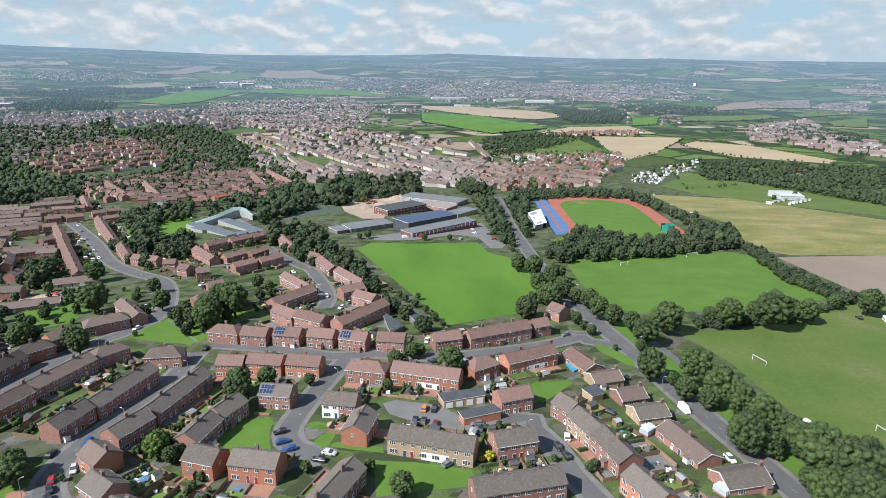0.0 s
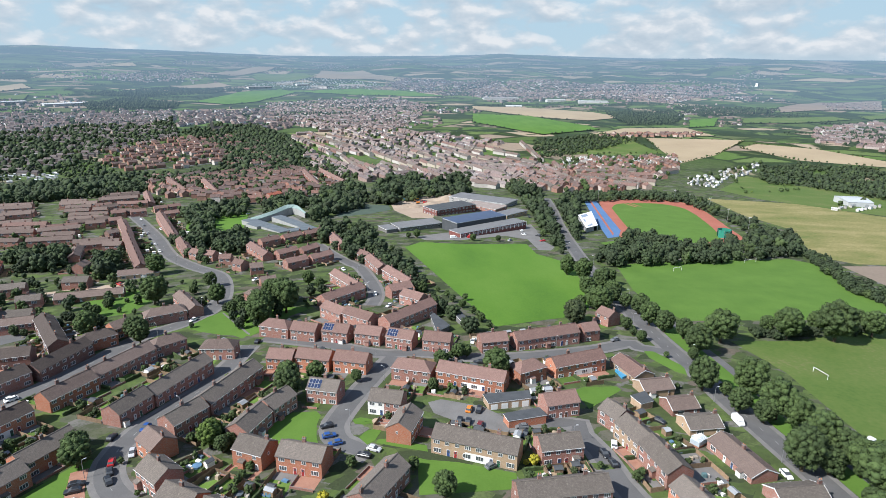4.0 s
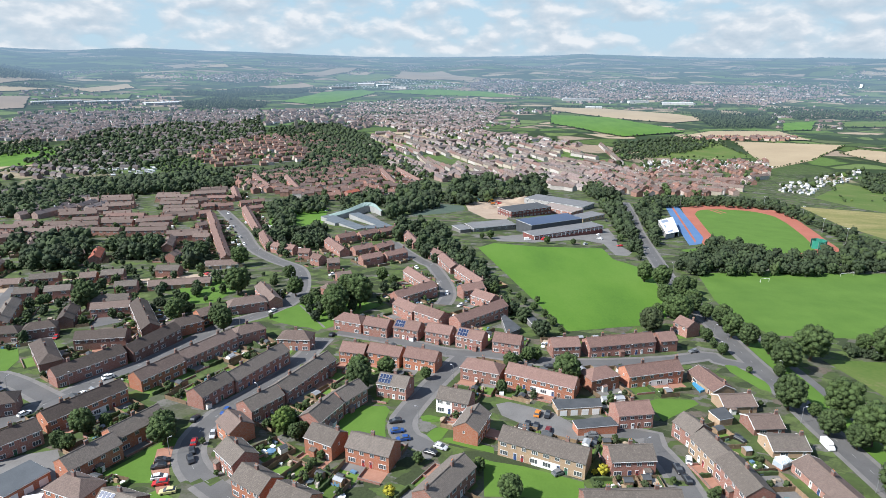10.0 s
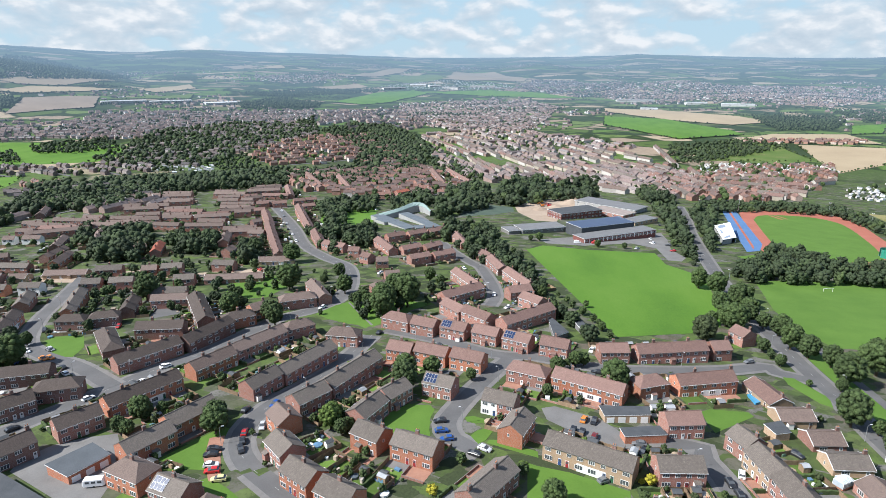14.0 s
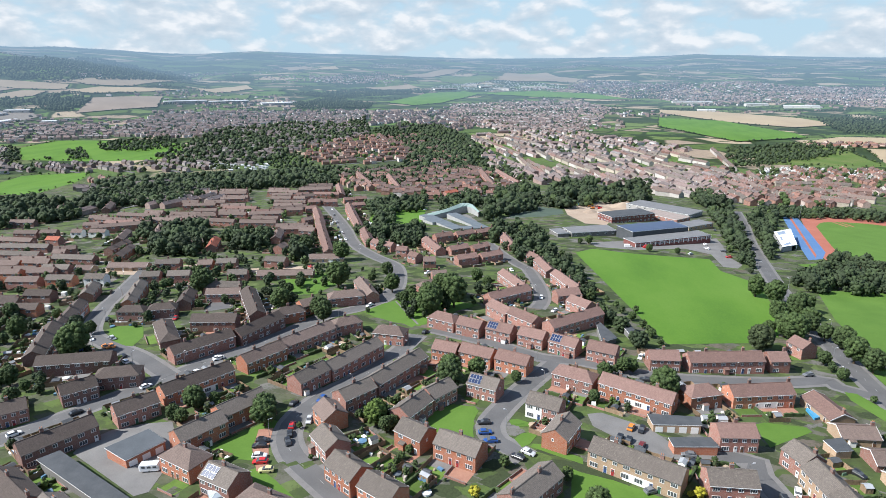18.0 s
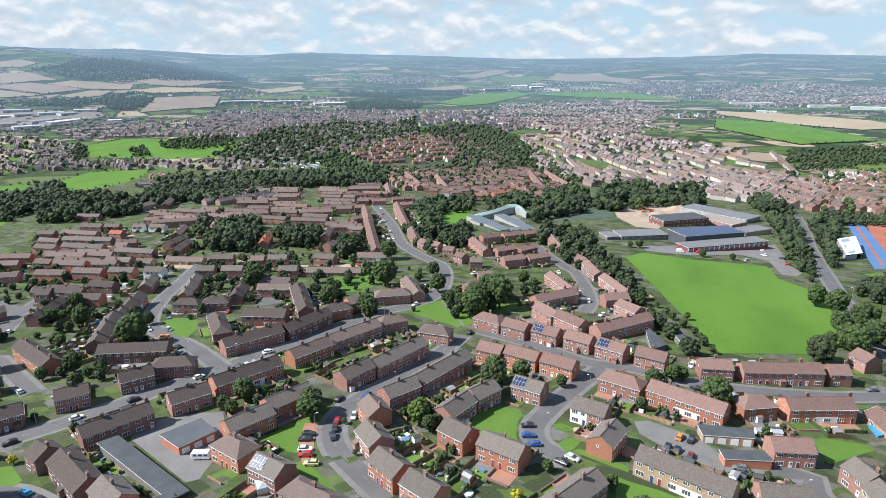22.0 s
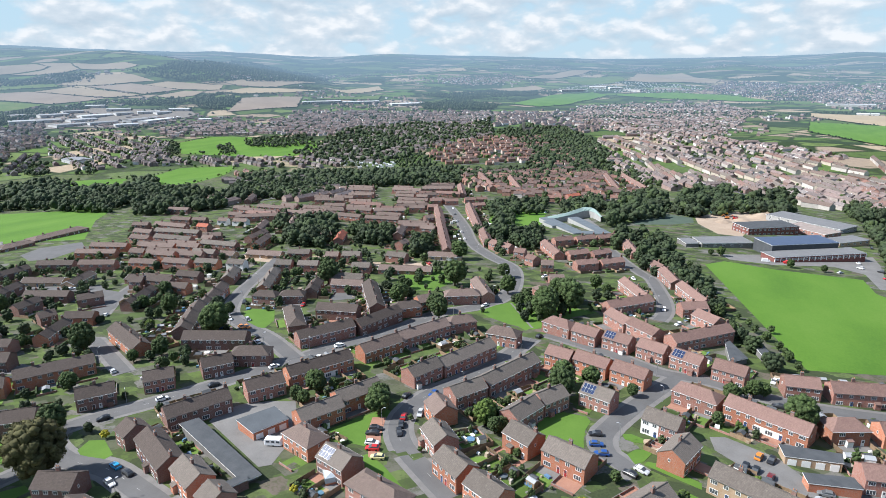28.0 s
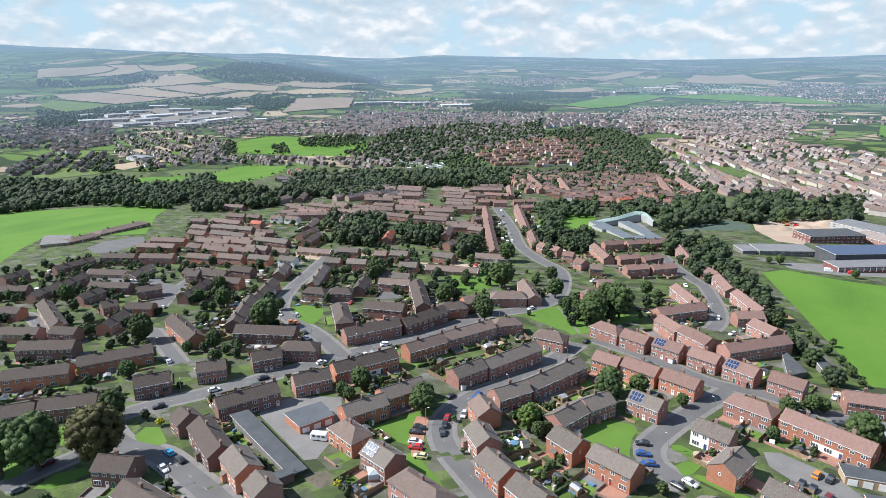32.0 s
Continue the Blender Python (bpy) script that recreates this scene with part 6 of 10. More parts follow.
house(-19.3, 239.1, -19.4, 11.4, "red", "rust", 2, detail=2, solar=8)
PLOTS.append((-19.3, 239.1, -19.4, 11.4, 2, len(TAKEN) - 1))
house(-5.7, 234.7, -20.2, 11.1, "red", "rust", 2, detail=2)
PLOTS.append((-5.7, 234.7, -20.2, 11.1, 2, len(TAKEN) - 1))
house(7.2, 229.1, -23.3, 11.4, "red", "rust", 2, detail=2, solar=8)
PLOTS.append((7.2, 229.1, -23.3, 11.4, 2, len(TAKEN) - 1))
house(21.7, 224.9, -18.0, 11.3, "red", "rust", 2, detail=2)
PLOTS.append((21.7, 224.9, -18.0, 11.3, 2, len(TAKEN) - 1))
house(43.6, 222.6, 7.4, 11.2, "red", "rust", 2, detail=2)
PLOTS.append((43.6, 222.6, 7.4, 11.2, 2, len(TAKEN) - 1))
house(66.3, 226.7, 12.8, 28.5, "red", "rust", 4, detail=2)
PLOTS.append((66.3, 226.7, 12.8, 28.5, 4, len(TAKEN) - 1))
house(86.4, 232.2, 12.2, 7.5, "red", "rust", 1, detail=1)
PLOTS.append((86.4, 232.2, 12.2, 7.5, 1, len(TAKEN) - 1))
house(102.0, 250.0, -62.6, 7.9, "red", "rust", 1, detail=1)
PLOTS.append((102.0, 250.0, -62.6, 7.9, 1, len(TAKEN) - 1))
house(-38.1, 213.7, -14.0, 10.0, "orange", "rust", 2, detail=2)
PLOTS.append((-38.1, 213.7, -14.0, 10.0, 2, len(TAKEN) - 1))
house(-25.7, 211.9, -17.8, 13.4, "orange", "rust", 2, detail=2)
PLOTS.append((-25.7, 211.9, -17.8, 13.4, 2, len(TAKEN) - 1))
house(-11.7, 207.8, -18.8, 12.7, "orange", "rust", 2, detail=2)
PLOTS.append((-11.7, 207.8, -18.8, 12.7, 2, len(TAKEN) - 1))
house(10.4, 198.3, -20.7, 14.4, "red", "rust", 2, detail=2, hip=True, ridge=7.8)
PLOTS.append((10.4, 198.3, -20.7, 14.4, 2, len(TAKEN) - 1))
house(30.6, 191.0, -25.2, 24.6, "orange", "rust", 4, detail=2, white_half=2)
PLOTS.append((30.6, 191.0, -25.2, 24.6, 4, len(TAKEN) - 1))
house(51.2, 194.6, 22.4, 11.4, "orange", "rust", 1, detail=2, hip=True, ridge=4.8)
PLOTS.append((51.2, 194.6, 22.4, 11.4, 1, len(TAKEN) - 1))
house(70.9, 199.9, 15.3, 21.5, "orange", "rust", 3, detail=2, white_half=2)
PLOTS.append((70.9, 199.9, 15.3, 21.5, 3, len(TAKEN) - 1))
house(0.7, 174.9, -18.0, 10.7, "red", "grey", 2, detail=2, white_half=1)
PLOTS.append((0.7, 174.9, -18.0, 10.7, 2, len(TAKEN) - 1))
house(-19.8, 185.2, -17.2, 10.7, "red", "grey", 2, detail=2, solar=8)
PLOTS.append((-19.8, 185.2, -17.2, 10.7, 2, len(TAKEN) - 1))
house(5.6, 159.2, 68.1, 11.2, "orange", "grey", 2, detail=2)
PLOTS.append((5.6, 159.2, 68.1, 11.2, 2, len(TAKEN) - 1))
house(25.3, 146.8, -25.0, 24.6, "buff", "grey", 4, detail=2, white_half=2)
PLOTS.append((25.3, 146.8, -25.0, 24.6, 4, len(TAKEN) - 1))
house(47.7, 143.6, 4.6, 12.1, "red", "grey", 2, detail=2)
PLOTS.append((47.7, 143.6, 4.6, 12.1, 2, len(TAKEN) - 1))
house(43.2, 124.9, 3.0, 23.7, "red", "grey", 4, detail=2)
PLOTS.append((43.2, 124.9, 3.0, 23.7, 4, len(TAKEN) - 1))
house(70.7, 159.8, -66.3, 7.8, "red", "grey", 1, detail=2)
PLOTS.append((70.7, 159.8, -66.3, 7.8, 1, len(TAKEN) - 1))
house(72.4, 147.6, -78.3, 12.2, "buff", "grey", 2, detail=2)
PLOTS.append((72.4, 147.6, -78.3, 12.2, 2, len(TAKEN) - 1))
house(74.5, 134.5, -82.7, 14.4, "red", "grey", 2, detail=2)
PLOTS.append((74.5, 134.5, -82.7, 14.4, 2, len(TAKEN) - 1))
house(75.0, 117.1, -77.5, 12.7, "orange", "grey", 2, detail=2)
PLOTS.append((75.0, 117.1, -77.5, 12.7, 2, len(TAKEN) - 1))
house(55.3, 169.1, 9.1, 11.1, "red", "rust", 2, detail=2)
PLOTS.append((55.3, 169.1, 9.1, 11.1, 2, len(TAKEN) - 1))
house(-36.0, 149.9, -26.6, 9.6, "orange", "grey", 1, detail=2)
PLOTS.append((-36.0, 149.9, -26.6, 9.6, 1, len(TAKEN) - 1))
house(-22.1, 145.5, -19.4, 13.2, "orange", "grey", 2, detail=2)
PLOTS.append((-22.1, 145.5, -19.4, 13.2, 2, len(TAKEN) - 1))
house(-136.7, 203.6, 54.4, 25.0, "red", "umber", 4, detail=1)
PLOTS.append((-136.7, 203.6, 54.4, 25.0, 4, len(TAKEN) - 1))
house(-123.6, 225.9, 69.0, 24.6, "dark", "umber", 4, detail=1)
PLOTS.append((-123.6, 225.9, 69.0, 24.6, 4, len(TAKEN) - 1))
house(-119.2, 172.0, 56.8, 24.8, "orange", "umber", 4, detail=2, white_half=2)
PLOTS.append((-119.2, 172.0, 56.8, 24.8, 4, len(TAKEN) - 1))
house(-107.1, 196.7, 60.0, 17.7, "orange", "brown", 3, detail=2)
PLOTS.append((-107.1, 196.7, 60.0, 17.7, 3, len(TAKEN) - 1))
house(-128.2, 152.0, 52.4, 12.8, "red", "umber", 2, detail=2)
PLOTS.append((-128.2, 152.0, 52.4, 12.8, 2, len(TAKEN) - 1))
house(-94.8, 157.3, 59.6, 15.9, "orange", "grey", 2, detail=2)
PLOTS.append((-94.8, 157.3, 59.6, 15.9, 2, len(TAKEN) - 1))
house(-99.5, 141.7, 59.5, 14.5, "orange", "grey", 2, detail=2)
PLOTS.append((-99.5, 141.7, 59.5, 14.5, 2, len(TAKEN) - 1))
house(-138.9, 131.9, 59.1, 20.1, "dark", "umber", 3, detail=2)
PLOTS.append((-138.9, 131.9, 59.1, 20.1, 3, len(TAKEN) - 1))
house(-151.0, 173.5, 23.2, 15.0, "dark", "umber", 2, detail=2, hip=True, ridge=8.4)
PLOTS.append((-151.0, 173.5, 23.2, 15.0, 2, len(TAKEN) - 1))
house(-157.3, 161.3, 50.3, 11.1, "dark", "umber", 2, detail=2)
PLOTS.append((-157.3, 161.3, 50.3, 11.1, 2, len(TAKEN) - 1))
house(-176.5, 182.5, 20.5, 26.7, "dark", "umber", 4, detail=1)
PLOTS.append((-176.5, 182.5, 20.5, 26.7, 4, len(TAKEN) - 1))
house(-213.0, 170.8, -22.8, 29.4, "orange", "umber", 5, detail=1)
PLOTS.append((-213.0, 170.8, -22.8, 29.4, 5, len(TAKEN) - 1))
house(-168.7, 144.8, 45.8, 10.1, "red", "umber", 2, detail=2)
PLOTS.append((-168.7, 144.8, 45.8, 10.1, 2, len(TAKEN) - 1))
house(-206.0, 198.9, 119.5, 33.2, "dark", "umber", 5, detail=1)
PLOTS.append((-206.0, 198.9, 119.5, 33.2, 5, len(TAKEN) - 1))
house(-222.5, 231.6, 113.2, 32.6, "orange", "umber", 5, detail=1, white_half=2)
PLOTS.append((-222.5, 231.6, 113.2, 32.6, 5, len(TAKEN) - 1))
house(-195.2, 239.9, 11.7, 13.9, "dark", "umber", 2, detail=1, hip=True, ridge=7.3)
PLOTS.append((-195.2, 239.9, 11.7, 13.9, 2, len(TAKEN) - 1))
house(-182.5, 244.5, 23.0, 13.7, "dark", "umber", 2, detail=1, hip=True, ridge=7.1)
PLOTS.append((-182.5, 244.5, 23.0, 13.7, 2, len(TAKEN) - 1))
house(-160.0, 214.3, -48.6, 23.5, "dark", "umber", 2, detail=1, hip=True, ridge=16.9)
PLOTS.append((-160.0, 214.3, -48.6, 23.5, 2, len(TAKEN) - 1))
house(-251.4, 134.5, 29.2, 23.2, "dark", "umber", 4, detail=1)
PLOTS.append((-251.4, 134.5, 29.2, 23.2, 4, len(TAKEN) - 1))
house(-227.1, 116.0, 41.9, 22.3, "orange", "umber", 3, detail=1)
PLOTS.append((-227.1, 116.0, 41.9, 22.3, 3, len(TAKEN) - 1))
house(-213.3, 138.0, 54.1, 26.2, "orange", "umber", 4, detail=1)
PLOTS.append((-213.3, 138.0, 54.1, 26.2, 4, len(TAKEN) - 1))
house(-179.5, 127.9, 50.7, 11.9, "dark", "umber", 2, detail=2)
PLOTS.append((-179.5, 127.9, 50.7, 11.9, 2, len(TAKEN) - 1))
house(-191.1, 105.4, 38.9, 17.5, "dark", "umber", 3, detail=2)
PLOTS.append((-191.1, 105.4, 38.9, 17.5, 3, len(TAKEN) - 1))
house(-201.8, 95.3, 47.4, 9.6, "dark", "umber", 1, detail=2)
PLOTS.append((-201.8, 95.3, 47.4, 9.6, 1, len(TAKEN) - 1))
house(-282.8, 141.6, 25.2, 18.7, "red", "umber", 3, detail=1)
PLOTS.append((-282.8, 141.6, 25.2, 18.7, 3, len(TAKEN) - 1))
house(-295.1, 162.3, -22.6, 42.2, "buff", "umber", 7, detail=1)
house(-255.7, 167.6, 111.6, 19.3, "orange", "umber", 3, detail=1, white_half=2)
PLOTS.append((-255.7, 167.6, 111.6, 19.3, 3, len(TAKEN) - 1))
house(-146.0, 113.3, -18.8, 6.7, "dark", "umber", 1, detail=2)
PLOTS.append((-146.0, 113.3, -18.8, 6.7, 1, len(TAKEN) - 1))
house(-129.0, 107.3, -26.2, 19.4, "dark", "umber", 3, detail=2)
PLOTS.append((-129.0, 107.3, -26.2, 19.4, 3, len(TAKEN) - 1))
house(-111.5, 101.4, -25.2, 11.4, "orange", "grey", 2, detail=2)
PLOTS.append((-111.5, 101.4, -25.2, 11.4, 2, len(TAKEN) - 1))
house(-99.8, 96.7, -22.3, 6.9, "red", "grey", 1, detail=2)
PLOTS.append((-99.8, 96.7, -22.3, 6.9, 1, len(TAKEN) - 1))
house(-94.2, 127.0, -19.8, 12.0, "orange", "brown", 2, detail=2, hip=True, ridge=5.2)
PLOTS.append((-94.2, 127.0, -19.8, 12.0, 2, len(TAKEN) - 1))
house(-79.3, 120.9, -17.2, 10.3, "red", "grey", 2, detail=2, solar=8)
PLOTS.append((-79.3, 120.9, -17.2, 10.3, 2, len(TAKEN) - 1))
house(-64.5, 156.9, -45.3, 9.0, "orange", "brown", 1, detail=2)
PLOTS.append((-64.5, 156.9, -45.3, 9.0, 1, len(TAKEN) - 1))
house(-97.7, 217.6, 59.3, 24.7, "red", "brown", 4, detail=2)
PLOTS.append((-97.7, 217.6, 59.3, 24.7, 4, len(TAKEN) - 1))
house(-87.0, 235.0, 40.3, 12.8, "red", "brown", 2, detail=1, hip=True, ridge=6.2)
PLOTS.append((-87.0, 235.0, 40.3, 12.8, 2, len(TAKEN) - 1))
house(-64.5, 227.2, -3.1, 13.3, "red", "brown", 2, detail=2, hip=True, ridge=6.7)
PLOTS.append((-64.5, 227.2, -3.1, 13.3, 2, len(TAKEN) - 1))
house(-72.1, 200.0, 63.7, 27.2, "red", "grey", 4, detail=2)
PLOTS.append((-72.1, 200.0, 63.7, 27.2, 4, len(TAKEN) - 1))
house(-81.7, 181.5, 63.5, 13.4, "red", "grey", 2, detail=2)
PLOTS.append((-81.7, 181.5, 63.5, 13.4, 2, len(TAKEN) - 1))
house(-52.6, 191.6, 64.3, 27.2, "red", "grey", 4, detail=2)
PLOTS.append((-52.6, 191.6, 64.3, 27.2, 4, len(TAKEN) - 1))
house(-61.6, 171.8, 55.2, 12.8, "red", "grey", 2, detail=2)
PLOTS.append((-61.6, 171.8, 55.2, 12.8, 2, len(TAKEN) - 1))
house(-40.5, 164.7, 65.9, 12.5, "red", "grey", 2, detail=2)
PLOTS.append((-40.5, 164.7, 65.9, 12.5, 2, len(TAKEN) - 1))
house(-34.6, 177.0, 56.1, 10.8, "red", "grey", 2, detail=2)
PLOTS.append((-34.6, 177.0, 56.1, 10.8, 2, len(TAKEN) - 1))
house(-58.5, 141.2, -43.9, 10.0, "red", "grey", 2, detail=2)
PLOTS.append((-58.5, 141.2, -43.9, 10.0, 2, len(TAKEN) - 1))
house(-49.4, 130.1, -32.3, 10.8, "orange", "grey", 2, detail=2)
PLOTS.append((-49.4, 130.1, -32.3, 10.8, 2, len(TAKEN) - 1))
house(-38.2, 123.8, -27.3, 10.8, "orange", "grey", 2, detail=2)
PLOTS.append((-38.2, 123.8, -27.3, 10.8, 2, len(TAKEN) - 1))
house(-118.2, 245.1, 39.6, 13.7, "orange", "umber", 2, detail=1, hip=True, ridge=7.1)
PLOTS.append((-118.2, 245.1, 39.6, 13.7, 2, len(TAKEN) - 1))
house(-114.3, 257.5, 48.9, 7.9, "orange", "brown", 1, detail=1)
PLOTS.append((-114.3, 257.5, 48.9, 7.9, 1, len(TAKEN) - 1))
house(-100.3, 273.2, 26.8, 17.6, "red", "brown", 2, detail=1, hip=True, ridge=11.0)
PLOTS.append((-100.3, 273.2, 26.8, 17.6, 2, len(TAKEN) - 1))
house(-94.4, 288.0, -57.5, 27.5, "red", "brown", 4, detail=1)
PLOTS.append((-94.4, 288.0, -57.5, 27.5, 4, len(TAKEN) - 1))
house(-60.7, 304.1, 46.6, 22.1, "red", "brown", 2, detail=1, hip=True, ridge=15.5)
PLOTS.append((-60.7, 304.1, 46.6, 22.1, 2, len(TAKEN) - 1))
house(-20.7, 291.2, 42.6, 25.1, "red", "rust", 4, detail=1)
PLOTS.append((-20.7, 291.2, 42.6, 25.1, 4, len(TAKEN) - 1))
house(-21.6, 265.6, -47.2, 14.6, "red", "rust", 2, detail=1)
PLOTS.append((-21.6, 265.6, -47.2, 14.6, 2, len(TAKEN) - 1))
house(-10.4, 256.5, -39.4, 15.5, "red", "rust", 2, detail=1)
PLOTS.append((-10.4, 256.5, -39.4, 15.5, 2, len(TAKEN) - 1))
house(11.3, 258.7, 43.0, 30.6, "red", "rust", 5, detail=1)
PLOTS.append((11.3, 258.7, 43.0, 30.6, 5, len(TAKEN) - 1))
house(15.1, 282.5, -41.8, 12.5, "red", "rust", 2, detail=1)
PLOTS.append((15.1, 282.5, -41.8, 12.5, 2, len(TAKEN) - 1))
house(8.5, 297.7, 26.0, 12.6, "red", "rust", 2, detail=1)
PLOTS.append((8.5, 297.7, 26.0, 12.6, 2, len(TAKEN) - 1))
house(8.9, 322.1, -64.0, 29.9, "red", "rust", 5, detail=1)
PLOTS.append((8.9, 322.1, -64.0, 29.9, 5, len(TAKEN) - 1))
house(-3.5, 353.1, -70.4, 26.2, "red", "rust", 4, detail=1)
house(-19.7, 317.9, -59.9, 29.4, "red", "rust", 5, detail=1)
PLOTS.append((-19.7, 317.9, -59.9, 29.4, 5, len(TAKEN) - 1))
house(-142.2, 87.4, 18.2, 10.7, "dark", "umber", 2, detail=2)
PLOTS.append((-142.2, 87.4, 18.2, 10.7, 2, len(TAKEN) - 1))
house(-123.3, 80.2, -5.5, 14.2, "dark", "umber", 2, detail=2)
PLOTS.append((-123.3, 80.2, -5.5, 14.2, 2, len(TAKEN) - 1))
house(-63.1, 113.1, -16.9, 16.9, "red", "brown", 2, detail=2, hip=True, ridge=10.3)
PLOTS.append((-63.1, 113.1, -16.9, 16.9, 2, len(TAKEN) - 1))
house(-141.6, 255.7, -55.5, 36.3, "dark", "umber", 6, detail=1)
PLOTS.append((-141.6, 255.7, -55.5, 36.3, 6, len(TAKEN) - 1))
house(-146.9, 230.9, 11.8, 19.9, "dark", "umber", 3, detail=1)
PLOTS.append((-146.9, 230.9, 11.8, 19.9, 3, len(TAKEN) - 1))
house(-165.5, 271.0, 14.6, 18.8, "red", "brown", 3, detail=1)
PLOTS.append((-165.5, 271.0, 14.6, 18.8, 3, len(TAKEN) - 1))
# bungalows along the lane
house(-490.6, 342.2, 86.3, 47.5, "dark", "brown", 4, depth=14, eaves=2.6, rise=2.0, hip=True, ridge=33.5)
house(-482.6, 299.5, 85.1, 24.9, "red", "brown", 2, depth=14, eaves=2.6, rise=2.0, hip=True, ridge=10.9)
house(-297.2, 250.2, 5.4, 10.8, "dark", "umber", 1, depth=8.4, eaves=2.6, rise=2.0)
house(-285.0, 255.1, 7.8, 18.1, "dark", "umber", 2, depth=8.4, eaves=2.6, rise=2.0)
house(-286.5, 316.5, 10.6, 10.5, "buff", "brown", 1, depth=8.4, eaves=2.6, rise=2.0)
house(-261.9, 324.6, 11.7, 24.5, "buff", "brown", 2, depth=8.4, eaves=2.6, rise=2.0)
house(-143.4, 358.5, 14.2, 22.0, "buff", "brown", 2, depth=8.4, eaves=2.6, rise=2.0)
house(-152.5, 316.7, 13.2, 32.2, "red", "brown", 3, depth=8.4, eaves=2.6, rise=2.0)
house(-350.3, 231.1, 20.3, 24.7, "buff", "umber", 2, depth=8.4, eaves=2.6, rise=2.0)
house(-331.8, 239.2, 106.0, 20.5, "buff", "umber", 2, depth=8.4, eaves=2.6, rise=2.0)
house(91.4, 197.0, -75.5, 15.0, "buff", "rust", 1, depth=8.4, eaves=2.6, rise=2.0)
house(93.2, 182.1, 5.5, 11.2, "buff", "brown", 1, depth=8.4, eaves=2.6, rise=2.0)
house(95.9, 168.5, 4.3, 9.6, "red", "brown", 1, depth=8.4, eaves=2.6, rise=2.0)
house(96.4, 156.4, 1.9, 10.9, "buff", "grey", 1, depth=8.4, eaves=2.6, rise=2.0)
house(98.4, 137.3, -81.5, 18.0, "red", "brown", 2, depth=8.4, eaves=2.6, rise=2.0)
house(102.9, 120.1, 1.6, 13.1, "red", "grey", 1, depth=8.4, eaves=2.6, rise=2.0)
# ---------- the estate: rows further off ----------
house(-307.3, 647.6, 4.3, 35.6, "red", "brown", 5, detail=0)
FAR_ROWS.append((-307.3, 647.6, 4.3, 35.6, 5, len(TAKEN) - 1))
house(-279.0, 674.2, 21.1, 37.2, "red", "brown", 6, detail=0)
FAR_ROWS.append((-279.0, 674.2, 21.1, 37.2, 6, len(TAKEN) - 1))
house(-362.7, 634.7, 11.8, 30.9, "red", "brown", 5, detail=0)
FAR_ROWS.append((-362.7, 634.7, 11.8, 30.9, 5, len(TAKEN) - 1))
house(-407.4, 624.0, 27.4, 17.6, "red", "brown", 3, detail=0)
FAR_ROWS.append((-407.4, 624.0, 27.4, 17.6, 3, len(TAKEN) - 1))
house(-387.1, 627.6, 1.0, 18.3, "red", "brown", 3, detail=0)
FAR_ROWS.append((-387.1, 627.6, 1.0, 18.3, 3, len(TAKEN) - 1))
house(-341.1, 595.5, 19.7, 28.1, "red", "brown", 4, detail=0)
FAR_ROWS.append((-341.1, 595.5, 19.7, 28.1, 4, len(TAKEN) - 1))
house(-288.1, 601.1, 9.7, 23.0, "red", "brown", 4, detail=0)
FAR_ROWS.append((-288.1, 601.1, 9.7, 23.0, 4, len(TAKEN) - 1))
house(-268.2, 603.7, 7.6, 13.6, "red", "brown", 2, detail=0)
FAR_ROWS.append((-268.2, 603.7, 7.6, 13.6, 2, len(TAKEN) - 1))
house(-352.8, 550.6, 15.8, 34.0, "red", "brown", 5, detail=0)
FAR_ROWS.append((-352.8, 550.6, 15.8, 34.0, 5, len(TAKEN) - 1))
house(-258.8, 554.2, 10.0, 30.7, "red", "brown", 5, detail=0)
FAR_ROWS.append((-258.8, 554.2, 10.0, 30.7, 5, len(TAKEN) - 1))
house(-314.8, 548.6, 19.3, 25.1, "red", "brown", 4, detail=0)
FAR_ROWS.append((-314.8, 548.6, 19.3, 25.1, 4, len(TAKEN) - 1))
house(-326.6, 497.2, 6.7, 44.8, "red", "brown", 7, detail=0)
FAR_ROWS.append((-326.6, 497.2, 6.7, 44.8, 7, len(TAKEN) - 1))
house(-296.0, 512.9, 9.9, 25.0, "red", "brown", 4, detail=0)
FAR_ROWS.append((-296.0, 512.9, 9.9, 25.0, 4, len(TAKEN) - 1))
house(-258.3, 506.2, 21.1, 32.7, "red", "brown", 5, detail=0)
FAR_ROWS.append((-258.3, 506.2, 21.1, 32.7, 5, len(TAKEN) - 1))
house(-334.4, 468.1, 2.2, 33.0, "red", "brown", 5, detail=0)
FAR_ROWS.append((-334.4, 468.1, 2.2, 33.0, 5, len(TAKEN) - 1))
house(-291.0, 468.1, -0.6, 48.9, "red", "brown", 8, detail=0)
FAR_ROWS.append((-291.0, 468.1, -0.6, 48.9, 8, len(TAKEN) - 1))
house(-244.1, 462.7, 8.1, 33.5, "red", "brown", 5, detail=0)
FAR_ROWS.append((-244.1, 462.7, 8.1, 33.5, 5, len(TAKEN) - 1))
house(-200.0, 441.2, 16.4, 27.1, "red", "brown", 4, detail=0)
FAR_ROWS.append((-200.0, 441.2, 16.4, 27.1, 4, len(TAKEN) - 1))
house(-376.3, 489.9, 1.7, 46.2, "red", "brown", 7, detail=0)
FAR_ROWS.append((-376.3, 489.9, 1.7, 46.2, 7, len(TAKEN) - 1))
house(-380.1, 467.1, -2.7, 51.6, "red", "brown", 8, detail=0)
FAR_ROWS.append((-380.1, 467.1, -2.7, 51.6, 8, len(TAKEN) - 1))
house(-62.1, 321.7, 22.6, 8.9, "red", "brown", 2, detail=0)
